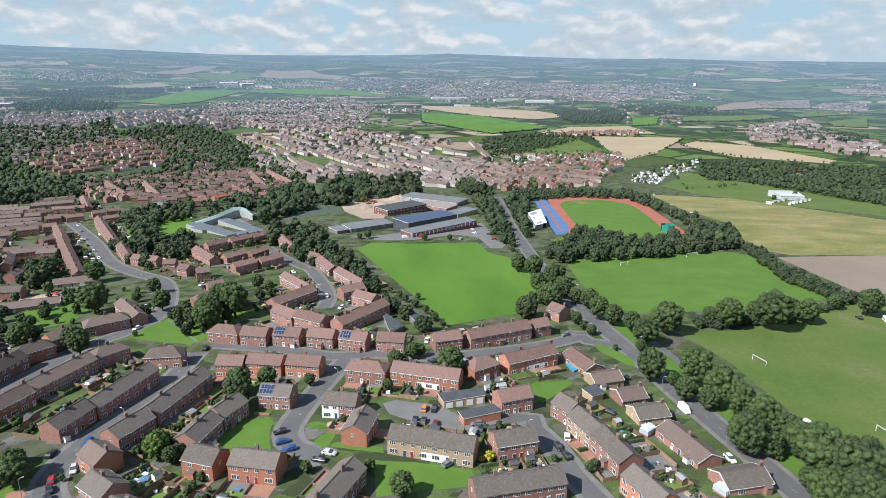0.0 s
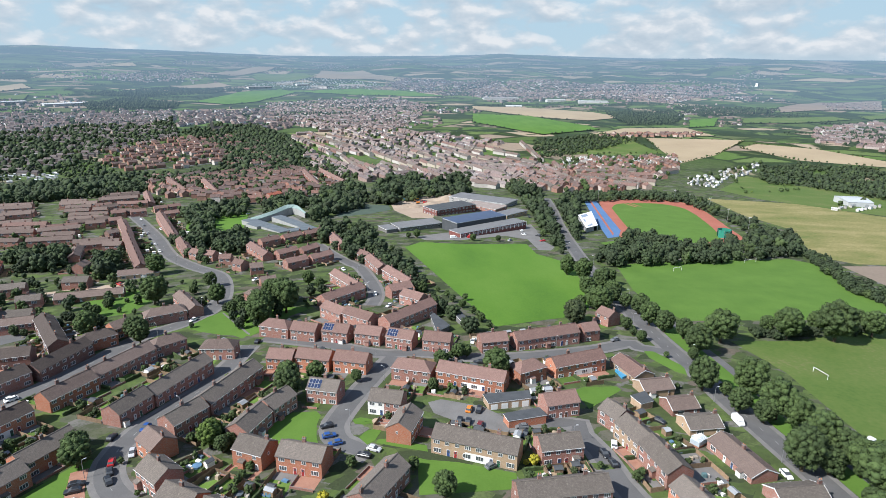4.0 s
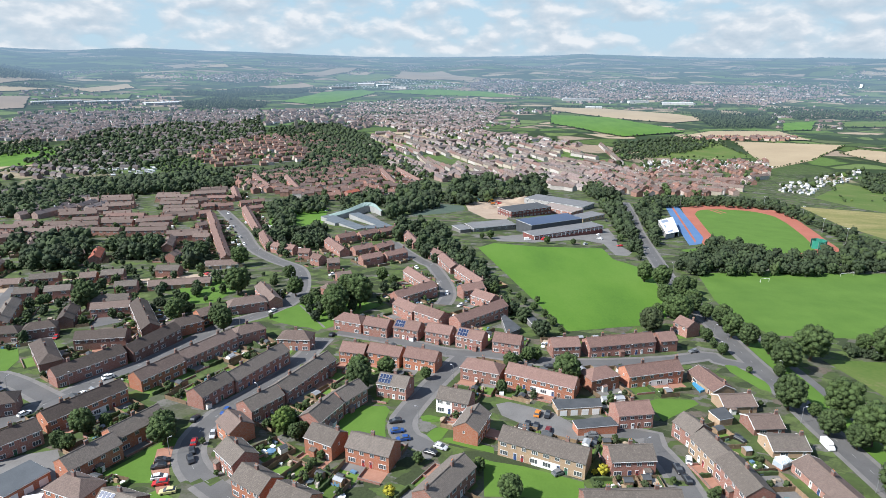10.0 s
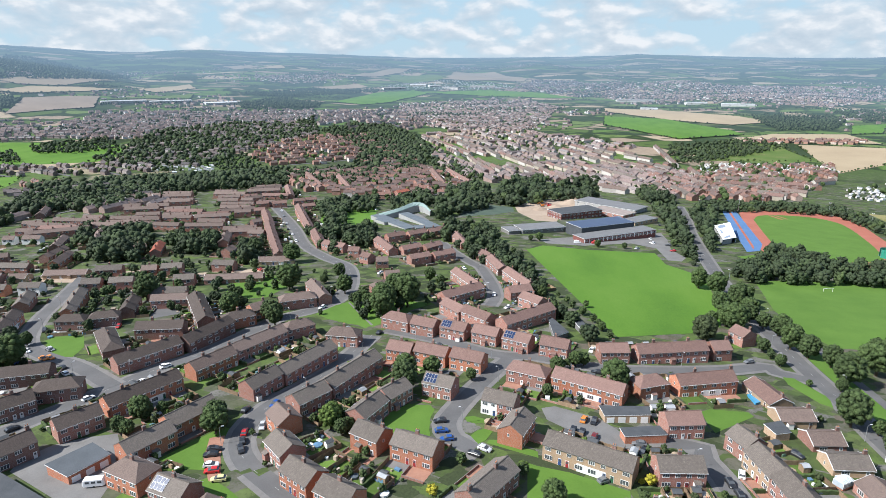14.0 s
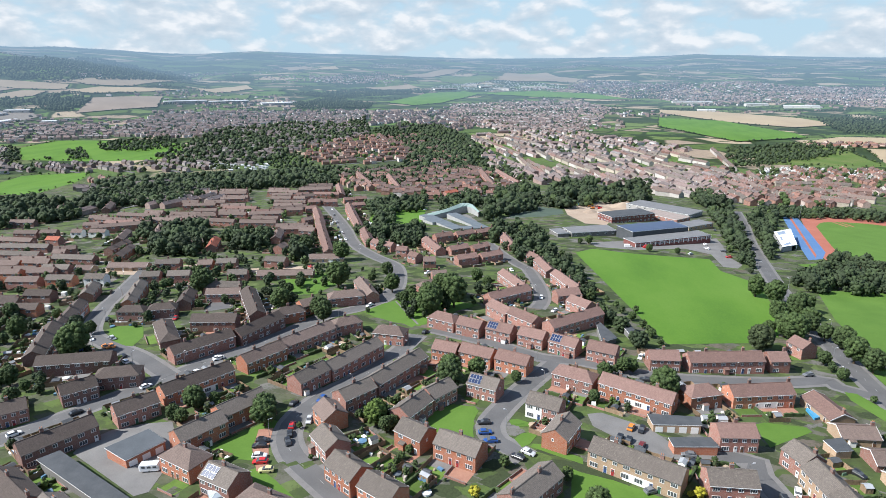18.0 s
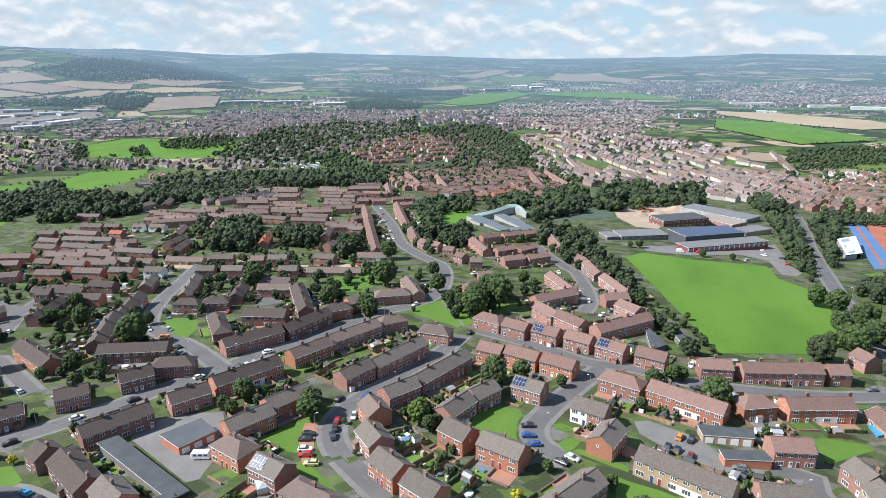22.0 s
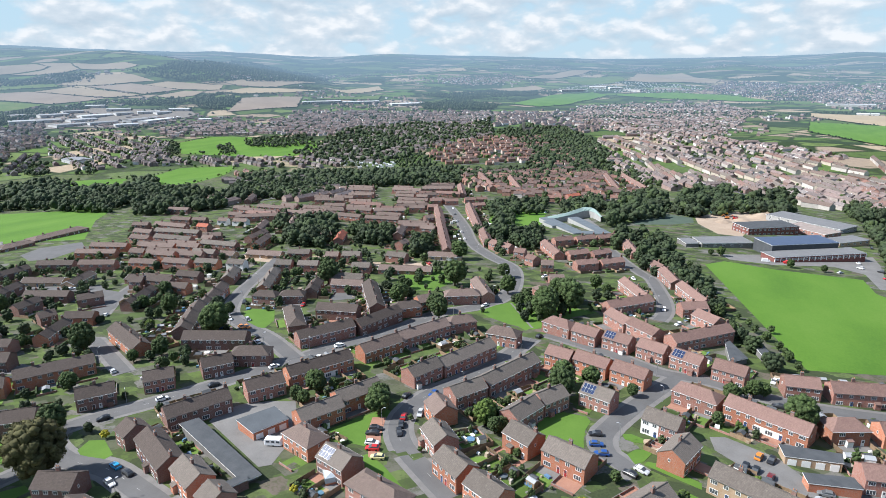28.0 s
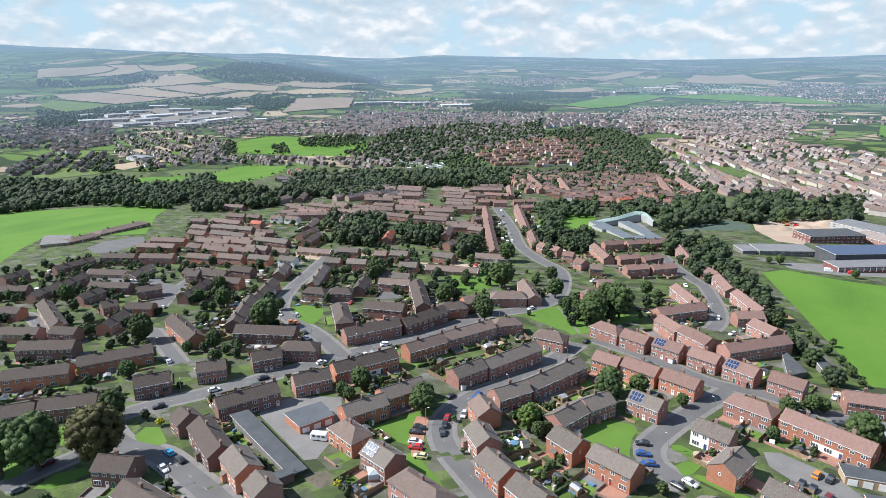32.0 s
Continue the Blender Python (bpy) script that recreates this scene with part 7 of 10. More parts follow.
FAR_ROWS.append((-62.1, 321.7, 22.6, 8.9, 2, len(TAKEN) - 1))
house(-169.3, 339.6, -0.2, 14.6, "red", "grey", 2, detail=0)
FAR_ROWS.append((-169.3, 339.6, -0.2, 14.6, 2, len(TAKEN) - 1))
house(-395.4, 641.2, 2.9, 18.0, "red", "brown", 3, detail=0)
FAR_ROWS.append((-395.4, 641.2, 2.9, 18.0, 3, len(TAKEN) - 1))
house(-371.9, 653.0, 9.9, 32.0, "red", "brown", 5, detail=0)
FAR_ROWS.append((-371.9, 653.0, 9.9, 32.0, 5, len(TAKEN) - 1))
house(-343.4, 605.8, 10.2, 29.7, "red", "brown", 5, detail=0)
FAR_ROWS.append((-343.4, 605.8, 10.2, 29.7, 5, len(TAKEN) - 1))
house(-346.5, 570.1, 15.0, 21.6, "red", "brown", 3, detail=0)
FAR_ROWS.append((-346.5, 570.1, 15.0, 21.6, 3, len(TAKEN) - 1))
house(-326.0, 517.6, 13.2, 22.7, "red", "brown", 3, detail=0)
FAR_ROWS.append((-326.0, 517.6, 13.2, 22.7, 3, len(TAKEN) - 1))
house(-298.9, 533.6, 5.4, 35.8, "red", "rust", 6, detail=0)
FAR_ROWS.append((-298.9, 533.6, 5.4, 35.8, 6, len(TAKEN) - 1))
house(-309.9, 490.4, 19.8, 20.1, "red", "brown", 3, detail=0)
FAR_ROWS.append((-309.9, 490.4, 19.8, 20.1, 3, len(TAKEN) - 1))
house(-288.0, 500.4, 5.6, 27.4, "red", "brown", 4, detail=0)
FAR_ROWS.append((-288.0, 500.4, 5.6, 27.4, 4, len(TAKEN) - 1))
house(-263.4, 516.8, 17.8, 28.8, "red", "rust", 4, detail=0)
FAR_ROWS.append((-263.4, 516.8, 17.8, 28.8, 4, len(TAKEN) - 1))
house(-246.9, 481.6, 4.6, 25.2, "red", "brown", 4, detail=0)
FAR_ROWS.append((-246.9, 481.6, 4.6, 25.2, 4, len(TAKEN) - 1))
house(-319.6, 664.2, 5.5, 24.5, "red", "brown", 4, detail=0)
FAR_ROWS.append((-319.6, 664.2, 5.5, 24.5, 4, len(TAKEN) - 1))
house(-286.0, 708.9, 19.0, 29.1, "red", "brown", 4, detail=0)
FAR_ROWS.append((-286.0, 708.9, 19.0, 29.1, 4, len(TAKEN) - 1))
house(-297.9, 625.5, 13.6, 24.3, "red", "brown", 4, detail=0)
FAR_ROWS.append((-297.9, 625.5, 13.6, 24.3, 4, len(TAKEN) - 1))
house(-276.9, 631.9, 24.9, 15.6, "red", "rust", 2, detail=0)
FAR_ROWS.append((-276.9, 631.9, 24.9, 15.6, 2, len(TAKEN) - 1))
house(-251.1, 637.8, 7.9, 31.2, "red", "rust", 5, detail=0)
FAR_ROWS.append((-251.1, 637.8, 7.9, 31.2, 5, len(TAKEN) - 1))
house(-266.3, 575.7, 6.8, 35.0, "red", "brown", 5, detail=0)
FAR_ROWS.append((-266.3, 575.7, 6.8, 35.0, 5, len(TAKEN) - 1))
house(-242.6, 580.7, 26.1, 13.1, "red", "rust", 2, detail=0)
FAR_ROWS.append((-242.6, 580.7, 26.1, 13.1, 2, len(TAKEN) - 1))
house(-225.7, 583.1, 25.0, 14.5, "red", "rust", 2, detail=0)
FAR_ROWS.append((-225.7, 583.1, 25.0, 14.5, 2, len(TAKEN) - 1))
house(-211.5, 599.5, 30.1, 12.0, "red", "rust", 2, detail=0)
FAR_ROWS.append((-211.5, 599.5, 30.1, 12.0, 2, len(TAKEN) - 1))
house(-201.1, 607.8, 23.1, 12.6, "red", "rust", 2, detail=0)
FAR_ROWS.append((-201.1, 607.8, 23.1, 12.6, 2, len(TAKEN) - 1))
house(-241.1, 529.8, 20.1, 15.9, "red", "brown", 2, detail=0)
FAR_ROWS.append((-241.1, 529.8, 20.1, 15.9, 2, len(TAKEN) - 1))
house(-229.0, 539.8, 27.4, 10.8, "red", "rust", 2, detail=0)
FAR_ROWS.append((-229.0, 539.8, 27.4, 10.8, 2, len(TAKEN) - 1))
house(-208.0, 449.7, 17.1, 27.4, "red", "brown", 4, detail=0)
FAR_ROWS.append((-208.0, 449.7, 17.1, 27.4, 4, len(TAKEN) - 1))
house(-203.9, 496.7, -64.0, 64.0, "red", "rust", 10, detail=0)
FAR_ROWS.append((-203.9, 496.7, -64.0, 64.0, 10, len(TAKEN) - 1))
house(-168.5, 417.5, -64.5, 99.7, "red", "rust", 15, detail=0)
FAR_ROWS.append((-168.5, 417.5, -64.5, 99.7, 15, len(TAKEN) - 1))
house(-170.5, 495.9, -65.1, 112.5, "red", "rust", 17, detail=0)
FAR_ROWS.append((-170.5, 495.9, -65.1, 112.5, 17, len(TAKEN) - 1))
house(-135.0, 418.9, -65.6, 40.7, "red", "rust", 6, detail=0)
FAR_ROWS.append((-135.0, 418.9, -65.6, 40.7, 6, len(TAKEN) - 1))
house(-190.2, 566.5, 32.2, 13.4, "red", "rust", 2, detail=0)
FAR_ROWS.append((-190.2, 566.5, 32.2, 13.4, 2, len(TAKEN) - 1))
house(-246.6, 669.8, -67.1, 64.4, "red", "rust", 10, detail=0)
FAR_ROWS.append((-246.6, 669.8, -67.1, 64.4, 10, len(TAKEN) - 1))
house(-237.4, 382.0, 111.4, 23.7, "red", "red", 4, detail=0)
FAR_ROWS.append((-237.4, 382.0, 111.4, 23.7, 4, len(TAKEN) - 1))
house(-204.0, 414.4, 107.9, 26.3, "red", "brown", 4, detail=0)
FAR_ROWS.append((-204.0, 414.4, 107.9, 26.3, 4, len(TAKEN) - 1))
house(-183.3, 376.1, 83.1, 9.6, "red", "brown", 2, detail=0)
FAR_ROWS.append((-183.3, 376.1, 83.1, 9.6, 2, len(TAKEN) - 1))
house(-470.6, 457.7, 13.0, 23.3, "dark", "brown", 4, detail=0)
FAR_ROWS.append((-470.6, 457.7, 13.0, 23.3, 4, len(TAKEN) - 1))
house(-422.1, 412.1, 8.8, 20.7, "dark", "brown", 3, detail=0)
FAR_ROWS.append((-422.1, 412.1, 8.8, 20.7, 3, len(TAKEN) - 1))
house(-402.8, 414.1, 15.9, 13.8, "dark", "brown", 2, detail=0)
FAR_ROWS.append((-402.8, 414.1, 15.9, 13.8, 2, len(TAKEN) - 1))
house(-407.6, 385.4, 2.6, 35.2, "red", "brown", 5, detail=0)
FAR_ROWS.append((-407.6, 385.4, 2.6, 35.2, 5, len(TAKEN) - 1))
house(-408.3, 357.3, 2.8, 19.3, "dark", "brown", 3, detail=0)
FAR_ROWS.append((-408.3, 357.3, 2.8, 19.3, 3, len(TAKEN) - 1))
house(-379.1, 364.3, 9.2, 42.8, "red", "grey", 7, detail=0)
FAR_ROWS.append((-379.1, 364.3, 9.2, 42.8, 7, len(TAKEN) - 1))
house(-361.6, 342.5, 5.5, 35.2, "red", "grey", 5, detail=0)
FAR_ROWS.append((-361.6, 342.5, 5.5, 35.2, 5, len(TAKEN) - 1))
house(-389.7, 337.3, 3.2, 19.3, "red", "brown", 3, detail=0)
FAR_ROWS.append((-389.7, 337.3, 3.2, 19.3, 3, len(TAKEN) - 1))
house(-333.6, 349.0, 11.2, 9.5, "red", "brown", 2, detail=0)
FAR_ROWS.append((-333.6, 349.0, 11.2, 9.5, 2, len(TAKEN) - 1))
house(-375.2, 389.1, 3.2, 11.7, "red", "red", 2, detail=0)
FAR_ROWS.append((-375.2, 389.1, 3.2, 11.7, 2, len(TAKEN) - 1))
house(-377.9, 416.1, 12.8, 9.4, "white", "brown", 2, detail=0)
FAR_ROWS.append((-377.9, 416.1, 12.8, 9.4, 2, len(TAKEN) - 1))
house(-359.8, 417.2, 9.8, 14.4, "white", "brown", 2, detail=0)
FAR_ROWS.append((-359.8, 417.2, 9.8, 14.4, 2, len(TAKEN) - 1))
house(-410.8, 480.2, 12.2, 17.8, "red", "brown", 3, detail=0)
FAR_ROWS.append((-410.8, 480.2, 12.2, 17.8, 3, len(TAKEN) - 1))
house(-371.3, 505.0, 3.2, 19.8, "red", "brown", 3, detail=0)
FAR_ROWS.append((-371.3, 505.0, 3.2, 19.8, 3, len(TAKEN) - 1))
house(-388.6, 445.7, 12.6, 15.8, "red", "brown", 2, detail=0)
FAR_ROWS.append((-388.6, 445.7, 12.6, 15.8, 2, len(TAKEN) - 1))
house(-367.2, 456.0, 8.2, 32.2, "red", "rust", 5, detail=0)
FAR_ROWS.append((-367.2, 456.0, 8.2, 32.2, 5, len(TAKEN) - 1))
house(-326.1, 478.9, 14.7, 27.9, "red", "brown", 4, detail=0)
FAR_ROWS.append((-326.1, 478.9, 14.7, 27.9, 4, len(TAKEN) - 1))
house(-411.5, 630.4, 14.9, 15.3, "red", "brown", 2, detail=0)
FAR_ROWS.append((-411.5, 630.4, 14.9, 15.3, 2, len(TAKEN) - 1))
house(-374.2, 568.3, 16.7, 17.6, "red", "brown", 3, detail=0)
FAR_ROWS.append((-374.2, 568.3, 16.7, 17.6, 3, len(TAKEN) - 1))
house(-326.7, 402.8, 113.5, 29.9, "dark", "brown", 5, detail=0)
FAR_ROWS.append((-326.7, 402.8, 113.5, 29.9, 5, len(TAKEN) - 1))
house(-307.4, 419.0, 116.5, 46.7, "red", "brown", 7, detail=0)
FAR_ROWS.append((-307.4, 419.0, 116.5, 46.7, 7, len(TAKEN) - 1))
house(-286.6, 352.3, 105.5, 26.7, "orange", "brown", 4, detail=0)
FAR_ROWS.append((-286.6, 352.3, 105.5, 26.7, 4, len(TAKEN) - 1))
house(-491.0, 531.6, 9.2, 16.5, "dark", "brown", 3, detail=0)
FAR_ROWS.append((-491.0, 531.6, 9.2, 16.5, 3, len(TAKEN) - 1))
house(-448.7, 539.5, 117.7, 32.3, "dark", "brown", 5, detail=0)
FAR_ROWS.append((-448.7, 539.5, 117.7, 32.3, 5, len(TAKEN) - 1))
house(-432.0, 574.1, 33.6, 13.3, "dark", "brown", 2, detail=0)
FAR_ROWS.append((-432.0, 574.1, 33.6, 13.3, 2, len(TAKEN) - 1))
house(-309.6, 334.4, 4.6, 31.4, "red", "grey", 5, detail=0)
FAR_ROWS.append((-309.6, 334.4, 4.6, 31.4, 5, len(TAKEN) - 1))
house(-350.2, 299.5, 10.5, 12.4, "red", "brown", 2, detail=0)
FAR_ROWS.append((-350.2, 299.5, 10.5, 12.4, 2, len(TAKEN) - 1))
house(-327.9, 305.1, 9.0, 35.3, "orange", "brown", 5, detail=0)
FAR_ROWS.append((-327.9, 305.1, 9.0, 35.3, 5, len(TAKEN) - 1))
house(-300.8, 310.1, 7.9, 18.4, "red", "grey", 3, detail=0)
FAR_ROWS.append((-300.8, 310.1, 7.9, 18.4, 3, len(TAKEN) - 1))
house(-319.8, 276.7, 12.8, 20.1, "orange", "brown", 3, detail=0)
FAR_ROWS.append((-319.8, 276.7, 12.8, 20.1, 3, len(TAKEN) - 1))
house(-298.3, 283.2, 9.8, 19.7, "red", "brown", 3, detail=0)
FAR_ROWS.append((-298.3, 283.2, 9.8, 19.7, 3, len(TAKEN) - 1))
house(-277.8, 287.8, 9.7, 16.7, "orange", "grey", 3, detail=0)
FAR_ROWS.append((-277.8, 287.8, 9.7, 16.7, 3, len(TAKEN) - 1))
house(-351.0, 317.7, 11.9, 29.2, "orange", "brown", 4, detail=0)
FAR_ROWS.append((-351.0, 317.7, 11.9, 29.2, 4, len(TAKEN) - 1))
house(-327.0, 323.0, 7.5, 18.7, "orange", "brown", 3, detail=0)
FAR_ROWS.append((-327.0, 323.0, 7.5, 18.7, 3, len(TAKEN) - 1))
house(-265.7, 259.8, 8.4, 15.7, "dark", "umber", 2, detail=0)
FAR_ROWS.append((-265.7, 259.8, 8.4, 15.7, 2, len(TAKEN) - 1))
house(-254.4, 238.4, 11.6, 16.0, "orange", "umber", 2, detail=0)
FAR_ROWS.append((-254.4, 238.4, 11.6, 16.0, 2, len(TAKEN) - 1))
house(-235.6, 327.2, 15.6, 15.9, "red", "grey", 2, detail=0)
FAR_ROWS.append((-235.6, 327.2, 15.6, 15.9, 2, len(TAKEN) - 1))
house(-227.2, 298.9, 15.8, 10.9, "red", "grey", 2, detail=0)
FAR_ROWS.append((-227.2, 298.9, 15.8, 10.9, 2, len(TAKEN) - 1))
house(-211.4, 301.9, 16.3, 13.6, "red", "grey", 2, detail=0)
FAR_ROWS.append((-211.4, 301.9, 16.3, 13.6, 2, len(TAKEN) - 1))
house(-257.9, 291.6, 9.8, 12.4, "white", "grey", 2, detail=0)
FAR_ROWS.append((-257.9, 291.6, 9.8, 12.4, 2, len(TAKEN) - 1))
house(-242.1, 267.6, 116.6, 19.4, "red", "grey", 3, detail=0)
FAR_ROWS.append((-242.1, 267.6, 116.6, 19.4, 3, len(TAKEN) - 1))
house(-213.1, 265.3, 114.9, 34.9, "orange", "grey", 5, detail=0)
FAR_ROWS.append((-213.1, 265.3, 114.9, 34.9, 5, len(TAKEN) - 1))
house(-180.1, 260.5, 110.4, 18.6, "dark", "umber", 3, detail=0)
FAR_ROWS.append((-180.1, 260.5, 110.4, 18.6, 3, len(TAKEN) - 1))
house(-210.0, 327.2, 16.5, 9.3, "orange", "brown", 2, detail=0)
FAR_ROWS.append((-210.0, 327.2, 16.5, 9.3, 2, len(TAKEN) - 1))
house(-198.6, 332.2, 14.4, 13.0, "dark", "grey", 2, detail=0)
FAR_ROWS.append((-198.6, 332.2, 14.4, 13.0, 2, len(TAKEN) - 1))
house(-177.7, 307.5, 16.7, 11.9, "red", "grey", 2, detail=0)
FAR_ROWS.append((-177.7, 307.5, 16.7, 11.9, 2, len(TAKEN) - 1))
house(-173.0, 282.6, 13.6, 20.4, "red", "grey", 3, detail=0)
FAR_ROWS.append((-173.0, 282.6, 13.6, 20.4, 3, len(TAKEN) - 1))
house(-386.2, 232.6, 84.2, 26.8, "dark", "umber", 4, detail=0)
FAR_ROWS.append((-386.2, 232.6, 84.2, 26.8, 4, len(TAKEN) - 1))
house(-376.9, 258.3, 23.7, 25.2, "dark", "umber", 4, detail=0)
FAR_ROWS.append((-376.9, 258.3, 23.7, 25.2, 4, len(TAKEN) - 1))
house(-349.0, 266.6, 21.8, 25.3, "red", "brown", 4, detail=0)
FAR_ROWS.append((-349.0, 266.6, 21.8, 25.3, 4, len(TAKEN) - 1))
house(-379.8, 290.6, 19.8, 30.9, "orange", "brown", 5, detail=0)
FAR_ROWS.append((-379.8, 290.6, 19.8, 30.9, 5, len(TAKEN) - 1))
house(-389.4, 309.2, 17.2, 30.0, "orange", "brown", 5, detail=0)
FAR_ROWS.append((-389.4, 309.2, 17.2, 30.0, 5, len(TAKEN) - 1))
house(-359.4, 322.1, 22.9, 25.1, "orange", "brown", 4, detail=0)
FAR_ROWS.append((-359.4, 322.1, 22.9, 25.1, 4, len(TAKEN) - 1))
house(-396.8, 201.3, 91.8, 15.7, "dark", "umber", 2, detail=0)
FAR_ROWS.append((-396.8, 201.3, 91.8, 15.7, 2, len(TAKEN) - 1))
house(-346.3, 206.5, 104.3, 18.2, "dark", "umber", 3, detail=0)
FAR_ROWS.append((-346.3, 206.5, 104.3, 18.2, 3, len(TAKEN) - 1))
house(-340.7, 187.4, 101.8, 21.7, "dark", "umber", 3, detail=0)
FAR_ROWS.append((-340.7, 187.4, 101.8, 21.7, 3, len(TAKEN) - 1))
house(-307.6, 190.9, 92.7, 14.3, "dark", "umber", 2, detail=0)
FAR_ROWS.append((-307.6, 190.9, 92.7, 14.3, 2, len(TAKEN) - 1))
house(-285.1, 209.9, 53.3, 13.1, "dark", "umber", 2, detail=0)
FAR_ROWS.append((-285.1, 209.9, 53.3, 13.1, 2, len(TAKEN) - 1))
house(-259.1, 217.8, 106.7, 25.3, "dark", "umber", 4, detail=0)
FAR_ROWS.append((-259.1, 217.8, 106.7, 25.3, 4, len(TAKEN) - 1))
house(-313.0, 206.7, 21.3, 25.9, "dark", "umber", 4, detail=0)
FAR_ROWS.append((-313.0, 206.7, 21.3, 25.9, 4, len(TAKEN) - 1))
house(-338.1, 328.1, 12.4, 24.7, "orange", "brown", 4, detail=0)
FAR_ROWS.append((-338.1, 328.1, 12.4, 24.7, 4, len(TAKEN) - 1))
house(-338.4, 358.5, 30.7, 15.1, "dark", "brown", 2, detail=0)
FAR_ROWS.append((-338.4, 358.5, 30.7, 15.1, 2, len(TAKEN) - 1))
house(-359.5, 444.1, 32.0, 48.5, "red", "brown", 7, detail=0)
FAR_ROWS.append((-359.5, 444.1, 32.0, 48.5, 7, len(TAKEN) - 1))
house(-304.0, 368.6, 92.9, 23.8, "dark", "brown", 4, detail=0)
FAR_ROWS.append((-304.0, 368.6, 92.9, 23.8, 4, len(TAKEN) - 1))
house(-251.7, 383.0, 40.0, 9.8, "red", "brown", 2, detail=0)
FAR_ROWS.append((-251.7, 383.0, 40.0, 9.8, 2, len(TAKEN) - 1))
house(-121.0, 397.5, -34.6, 8.0, "red", "rust", 2, detail=0)
FAR_ROWS.append((-121.0, 397.5, -34.6, 8.0, 2, len(TAKEN) - 1))
house(-110.3, 391.1, -21.2, 8.0, "red", "rust", 2, detail=0)
FAR_ROWS.append((-110.3, 391.1, -21.2, 8.0, 2, len(TAKEN) - 1))
house(-98.0, 379.2, -2.6, 8.0, "red", "rust", 2, detail=0)
FAR_ROWS.append((-98.0, 379.2, -2.6, 8.0, 2, len(TAKEN) - 1))
house(-85.8, 363.2, -31.0, 8.0, "red", "rust", 2, detail=0)
FAR_ROWS.append((-85.8, 363.2, -31.0, 8.0, 2, len(TAKEN) - 1))
house(-74.2, 353.1, 14.9, 8.0, "red", "brown", 2, detail=0)
FAR_ROWS.append((-74.2, 353.1, 14.9, 8.0, 2, len(TAKEN) - 1))
house(-284.8, 695.1, 38.0, 37.3, "red", "brown", 6, detail=0)
FAR_ROWS.append((-284.8, 695.1, 38.0, 37.3, 6, len(TAKEN) - 1))
house(-267.6, 617.6, 43.6, 20.3, "red", "brown", 3, detail=0)
FAR_ROWS.append((-267.6, 617.6, 43.6, 20.3, 3, len(TAKEN) - 1))
house(-250.6, 538.9, 33.2, 34.6, "red", "brown", 5, detail=0)
FAR_ROWS.append((-250.6, 538.9, 33.2, 34.6, 5, len(TAKEN) - 1))
house(-233.3, 934.7, 49.6, 57.2, "red", "rust", 9, detail=0)
FAR_ROWS.append((-233.3, 934.7, 49.6, 57.2, 9, len(TAKEN) - 1))
house(-194.8, 984.4, 56.5, 63.1, "red", "rust", 10, detail=0)
FAR_ROWS.append((-194.8, 984.4, 56.5, 63.1, 10, len(TAKEN) - 1))
house(-204.1, 869.4, 43.1, 76.9, "red", "rust", 12, detail=0)
FAR_ROWS.append((-204.1, 869.4, 43.1, 76.9, 12, len(TAKEN) - 1))
house(-152.3, 966.9, 53.2, 53.3, "red", "rust", 8, detail=0)
FAR_ROWS.append((-152.3, 966.9, 53.2, 53.3, 8, len(TAKEN) - 1))
house(-138.3, 860.1, 50.1, 48.4, "red", "rust", 7, detail=0)
FAR_ROWS.append((-138.3, 860.1, 50.1, 48.4, 7, len(TAKEN) - 1))
house(-277.1, 912.2, 60.9, 46.1, "red", "brown", 7, detail=0)
FAR_ROWS.append((-277.1, 912.2, 60.9, 46.1, 7, len(TAKEN) - 1))
house(-253.1, 785.0, -60.6, 90.9, "red", "rust", 14, detail=0)
FAR_ROWS.append((-253.1, 785.0, -60.6, 90.9, 14, len(TAKEN) - 1))
house(-200.2, 745.0, -66.4, 117.2, "red", "rust", 18, detail=0)
FAR_ROWS.append((-200.2, 745.0, -66.4, 117.2, 18, len(TAKEN) - 1))
house(-89.2, 815.2, -75.0, 141.9, "red", "rust", 22, detail=0)
FAR_ROWS.append((-89.2, 815.2, -75.0, 141.9, 22, len(TAKEN) - 1))
house(-66.5, 851.7, -68.2, 102.7, "red", "rust", 16, detail=0)
FAR_ROWS.append((-66.5, 851.7, -68.2, 102.7, 16, len(TAKEN) - 1))
house(-141.4, 716.4, 46.0, 27.3, "red", "brown", 4, detail=0)
FAR_ROWS.append((-141.4, 716.4, 46.0, 27.3, 4, len(TAKEN) - 1))
house(-116.3, 673.2, 50.0, 18.8, "red", "red", 3, detail=0)
FAR_ROWS.append((-116.3, 673.2, 50.0, 18.8, 3, len(TAKEN) - 1))
house(-107.2, 782.4, 54.6, 31.0, "red", "brown", 5, detail=0)
FAR_ROWS.append((-107.2, 782.4, 54.6, 31.0, 5, len(TAKEN) - 1))
house(-80.7, 397.1, -59.2, 33.3, "red", "rust", 5, detail=0)
FAR_ROWS.append((-80.7, 397.1, -59.2, 33.3, 5, len(TAKEN) - 1))
house(-79.8, 429.5, 39.2, 15.6, "red", "rust", 2, detail=0)
FAR_ROWS.append((-79.8, 429.5, 39.2, 15.6, 2, len(TAKEN) - 1))
house(-65.5, 440.7, 39.4, 16.5, "red", "rust", 3, detail=0)
FAR_ROWS.append((-65.5, 440.7, 39.4, 16.5, 3, len(TAKEN) - 1))
house(-51.9, 452.6, 44.2, 17.1, "red", "rust", 3, detail=0)
FAR_ROWS.append((-51.9, 452.6, 44.2, 17.1, 3, len(TAKEN) - 1))
